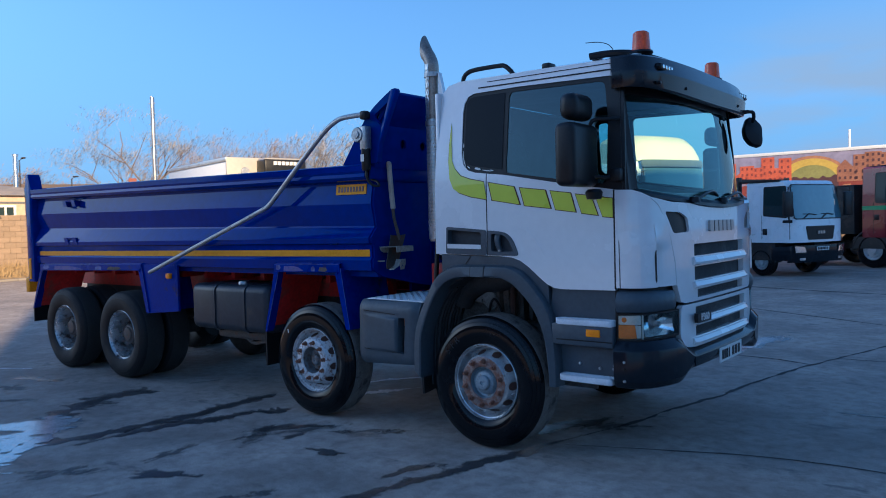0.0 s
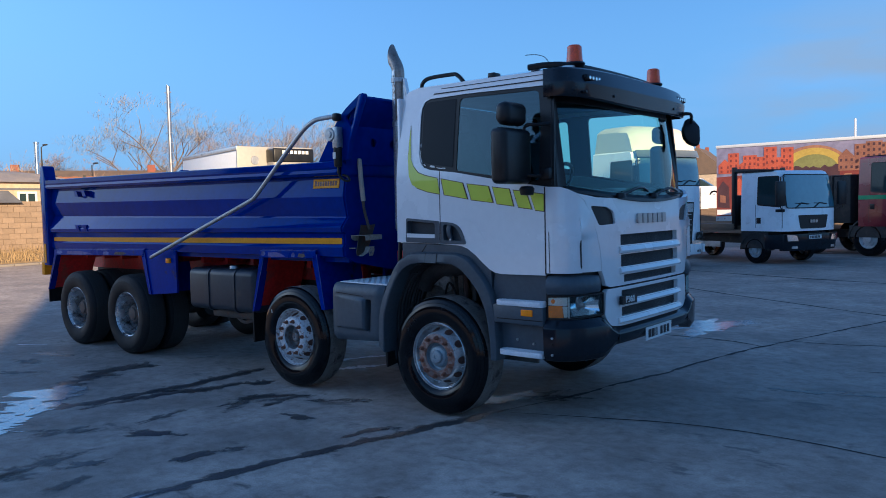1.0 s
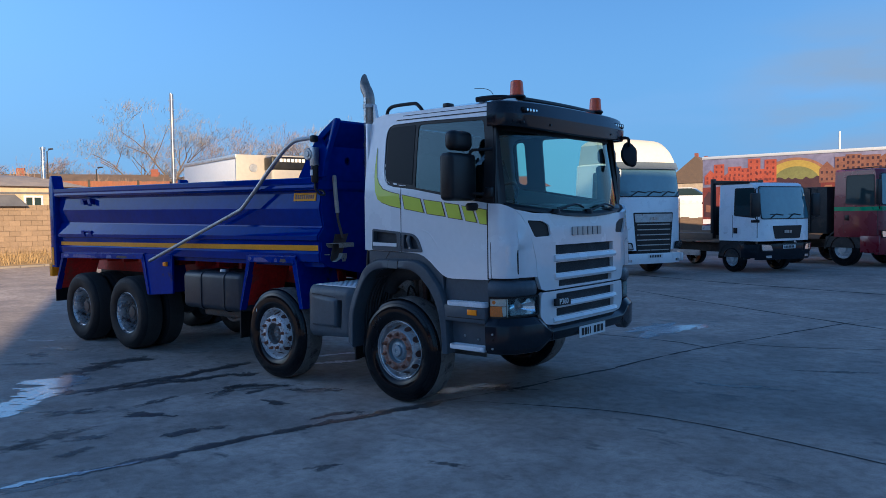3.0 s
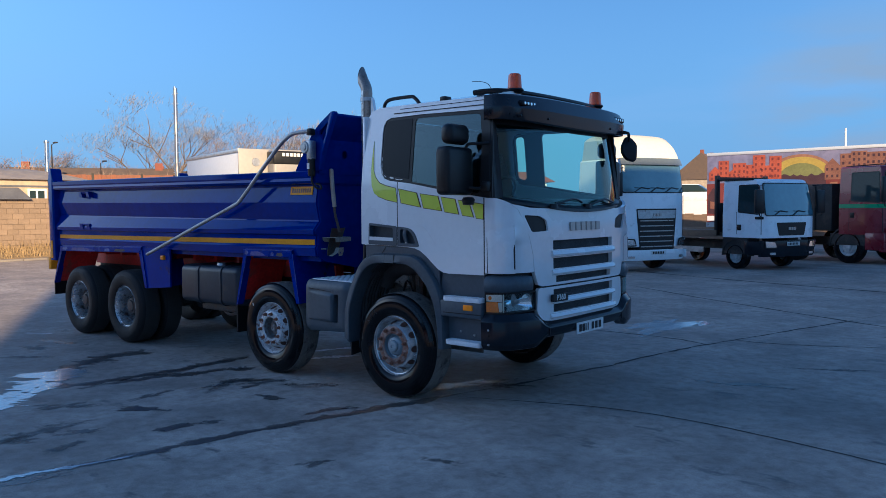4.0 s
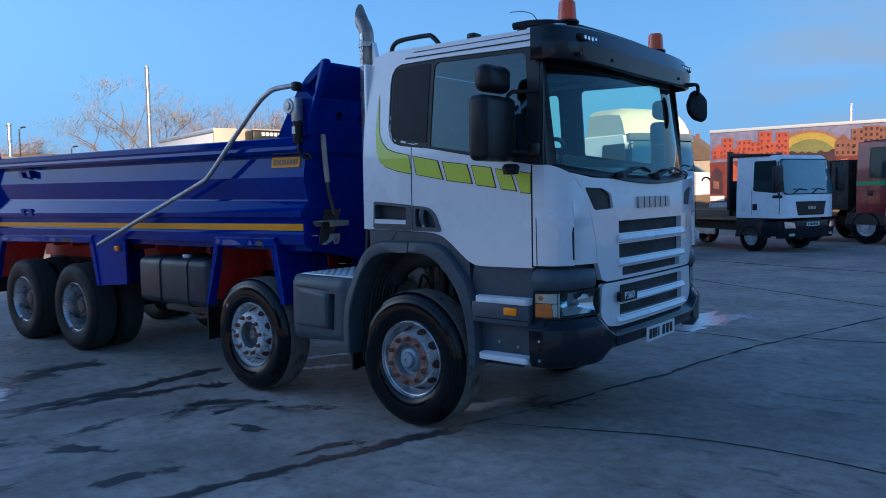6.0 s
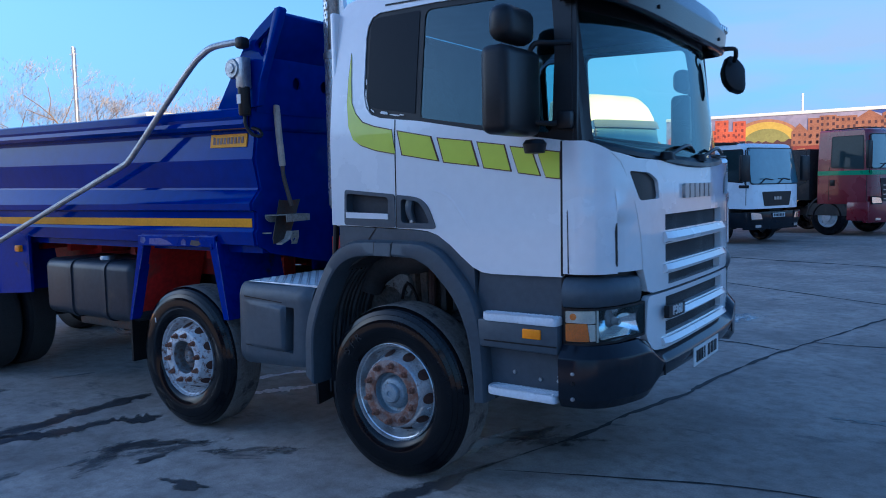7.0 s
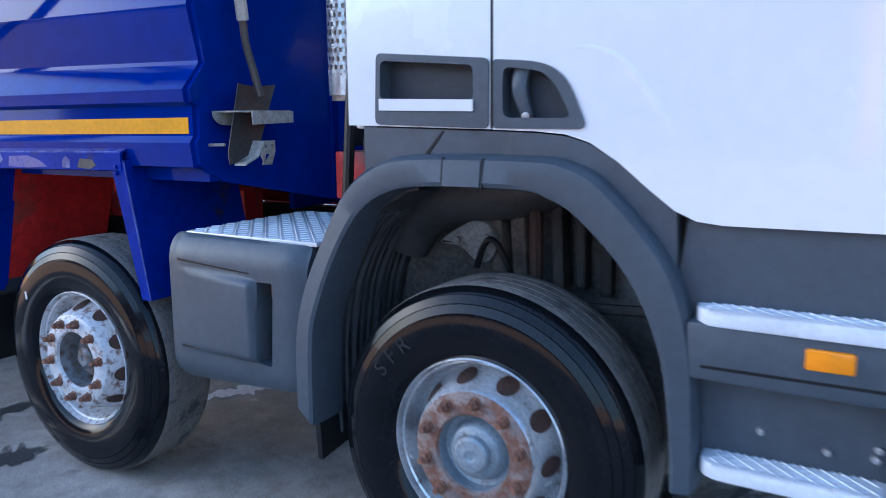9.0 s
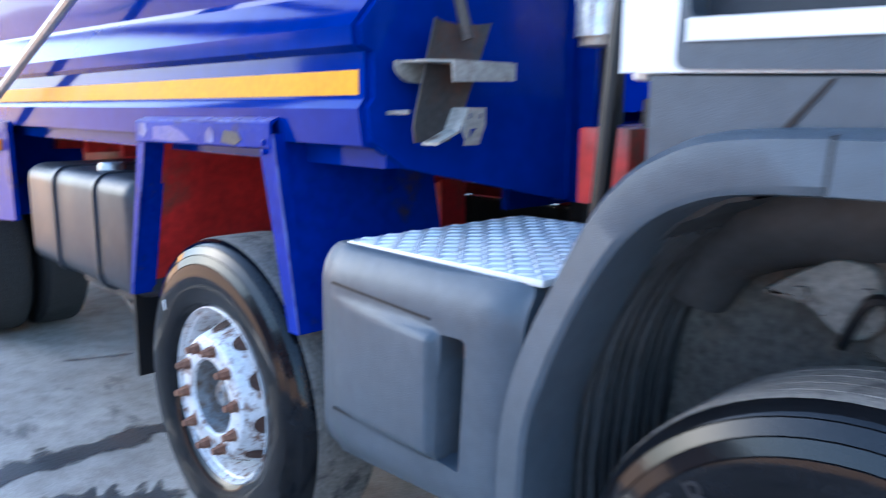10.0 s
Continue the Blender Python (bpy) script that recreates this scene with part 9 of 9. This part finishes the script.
def grass():
    rnd = random.Random(3)
    vs, fs = [], []
    for k in range(2600):
        x, y = rnd.uniform(-29.3, -27.2), rnd.uniform(0, 12)
        z = 0.08 + (-27.1 - x) / 2.5 * 0.37
        h = rnd.uniform(0.12, 0.45) * (1.6 if rnd.random() < 0.06 else 1)
        a = rnd.uniform(0, math.tau)
        lx, ly = rnd.uniform(-0.12, 0.12), rnd.uniform(-0.12, 0.12)
        i = len(vs)
        vs += [(x - 0.012 * math.cos(a), y - 0.012 * math.sin(a), z), (x + 0.012 * math.cos(a), y + 0.012 * math.sin(a), z), (x + lx, y + ly, z + h)]
        fs.append((i, i + 1, i + 2))
    me = bpy.data.meshes.new("dry_grass")
    me.from_pydata(vs, [], fs)
    me.materials.append(M["hay"])
    tagged(new("dry_grass", me), "dry straw-coloured winter grass on the verge", "grass", kind="stuff")
grass()

# ---- bare trees ----
def tree(x, y, h, seed, twig, spread=1.0):
    rnd = random.Random(seed)
    t = thing("bare_tree", pose(x, y, 0), "bare winter tree with fine branching twigs", "tree", "far trees")
    tb_, tw = B(), ([], [])
    def limb(p, d, l, r, lev):
        q = p + d * l
        mid = p + d * l * 0.5 + Vector((rnd.uniform(-1, 1), rnd.uniform(-1, 1), 0)) * l * 0.06
        if lev < 3:
            tube(tb_, [p, mid, q], [r, r * 0.8, r * 0.6], 5 if lev else 7, cap=False)
        else:
            s = d.cross(Vector((0.3, 0.2, 0.9))).normalized() * r
            i = len(tw[0])
            tw[0].extend([p - s, p + s, q])
            tw[1].append((i, i + 1, i + 2))
        if lev >= 6:
            return
        n = 3 if lev < 1 else (4 if lev < 5 else 3)
        for k in range(n):
            a = rnd.uniform(0, math.tau)
            side = Vector((math.cos(a), math.sin(a), rnd.uniform(-0.1, 0.5)))
            nd = (d * rnd.uniform(0.5, 0.9) + side * rnd.uniform(0.45, 0.8) * spread).normalized()
            st = p + (q - p) * (rnd.uniform(0.45, 1.0) if k else 1.0)
            limb(st, nd, l * rnd.uniform(0.55, 0.78), max(r * 0.55, 0.0145), lev + 1)
    limb(Vector((0, 0, 0)), Vector((0, 0, 1)), h * 0.30, h * 0.009, 0)
    part("trunk", tb_, "bark", t)
    me = bpy.data.meshes.new("twig_mass")
    me.from_pydata([tuple(v) for v in tw[0]], [], tw[1])
    me.materials.append(M[twig])
    o = new("twig_mass", me)
    o.parent = t
    tagged(o, kind="stuff")
tree_rnd = random.Random(11)
for k in range(26):
    f = k / 25
    ang = radians(168 - 34 * f + tree_rnd.uniform(-1, 1))
    dist = tree_rnd.uniform(72, 95)
    tree(5 + dist * math.cos(ang), -7 + dist * math.sin(ang), tree_rnd.uniform(18.5, 21.0) if k < 4 else tree_rnd.uniform(9.8, 11.8) if k < 13 else tree_rnd.uniform(14.0, 17.5), 100 + k, "twig" if k % 3 == 0 else "twig2", 1.15)
def hedge(x, y, w, h, yaw, seed):
    rnd = random.Random(seed)
    vs, fs = [], []
    for k in range(2200):
        u, v = rnd.uniform(-w / 2, w / 2), rnd.uniform(-1.2, 1.2)
        top = h * (0.75 + 0.3 * noise.noise(Vector((u * 0.35, seed, 0)))) * (1 - (2 * abs(u) / w) ** 4 * 0.6)
        z = top * rnd.random() ** 0.6
        d = Vector((rnd.uniform(-0.5, 0.5), rnd.uniform(-0.4, 0.4), rnd.uniform(0.3, 1.0))) * 0.9
        i = len(vs)
        vs += [(u - 0.03, v, z), (u + 0.03, v, z), (u + d.x, v + d.y, z + d.z)]
        fs.append((i, i + 1, i + 2))
    me = bpy.data.meshes.new("bare_hedge")
    me.from_pydata(vs, [], fs)
    me.materials.append(M["twig"])
    o = new("bare_hedge", me)
    o.matrix_basis = pose(x, y, 0, 0, 0, yaw)
    tagged(o, "tangle of reddish bare winter bushes", "bushes", kind="stuff")
hedge(-56, 16, 22, 6.0, 66, 1)
hedge(-50, 28, 18, 5.6, 58, 2)
hedge(-60, 6, 20, 6.0, 75, 3)
hedge(-45, 38, 18, 4.6, 50, 4)

# ---- hall on the sunny side of the yard, behind the camera ----
M["cladding"] = mat("white_wall_cladding", (0.80, 0.80, 0.79), 0.6, var=0.08, scale=1, bump=0.2, bscale=6)
hall = thing("warehouse", pose(30.6 + 0.484 * 21, -16.9 + 0.875 * 21, 0, 0, 0, -29), "plain white warehouse whose shade covers the yard", "building")
bm = B()
box(bm, 0, 18, -26.4, 6, 0, 16.8)
part("wall", bm, "cladding", hall)
bm = B()
box(bm, -0.2, 18.2, -26.45, 6.2, 16.8, 17.0)
part("roof", bm, "felt", hall)

# unseen brick workshop behind the camera, added to darken reflections in the blue body
ws = thing("unseen_workshop", pose(-22, -30, 0, 0, 0, 4), "unseen long brick workshop with a slate roof, added to darken reflections", "building")
bm = B()
box(bm, -26, 22, -8, 0, 0, 5.6)
part("wall", bm, "brickred", ws)
bm = B()
prism(bm, [(-8.4, 5.55), (0.4, 5.55), (-4, 8.6)], -26.3, 22.3, "x")
part("roof", bm, "slate", ws, smooth=False)
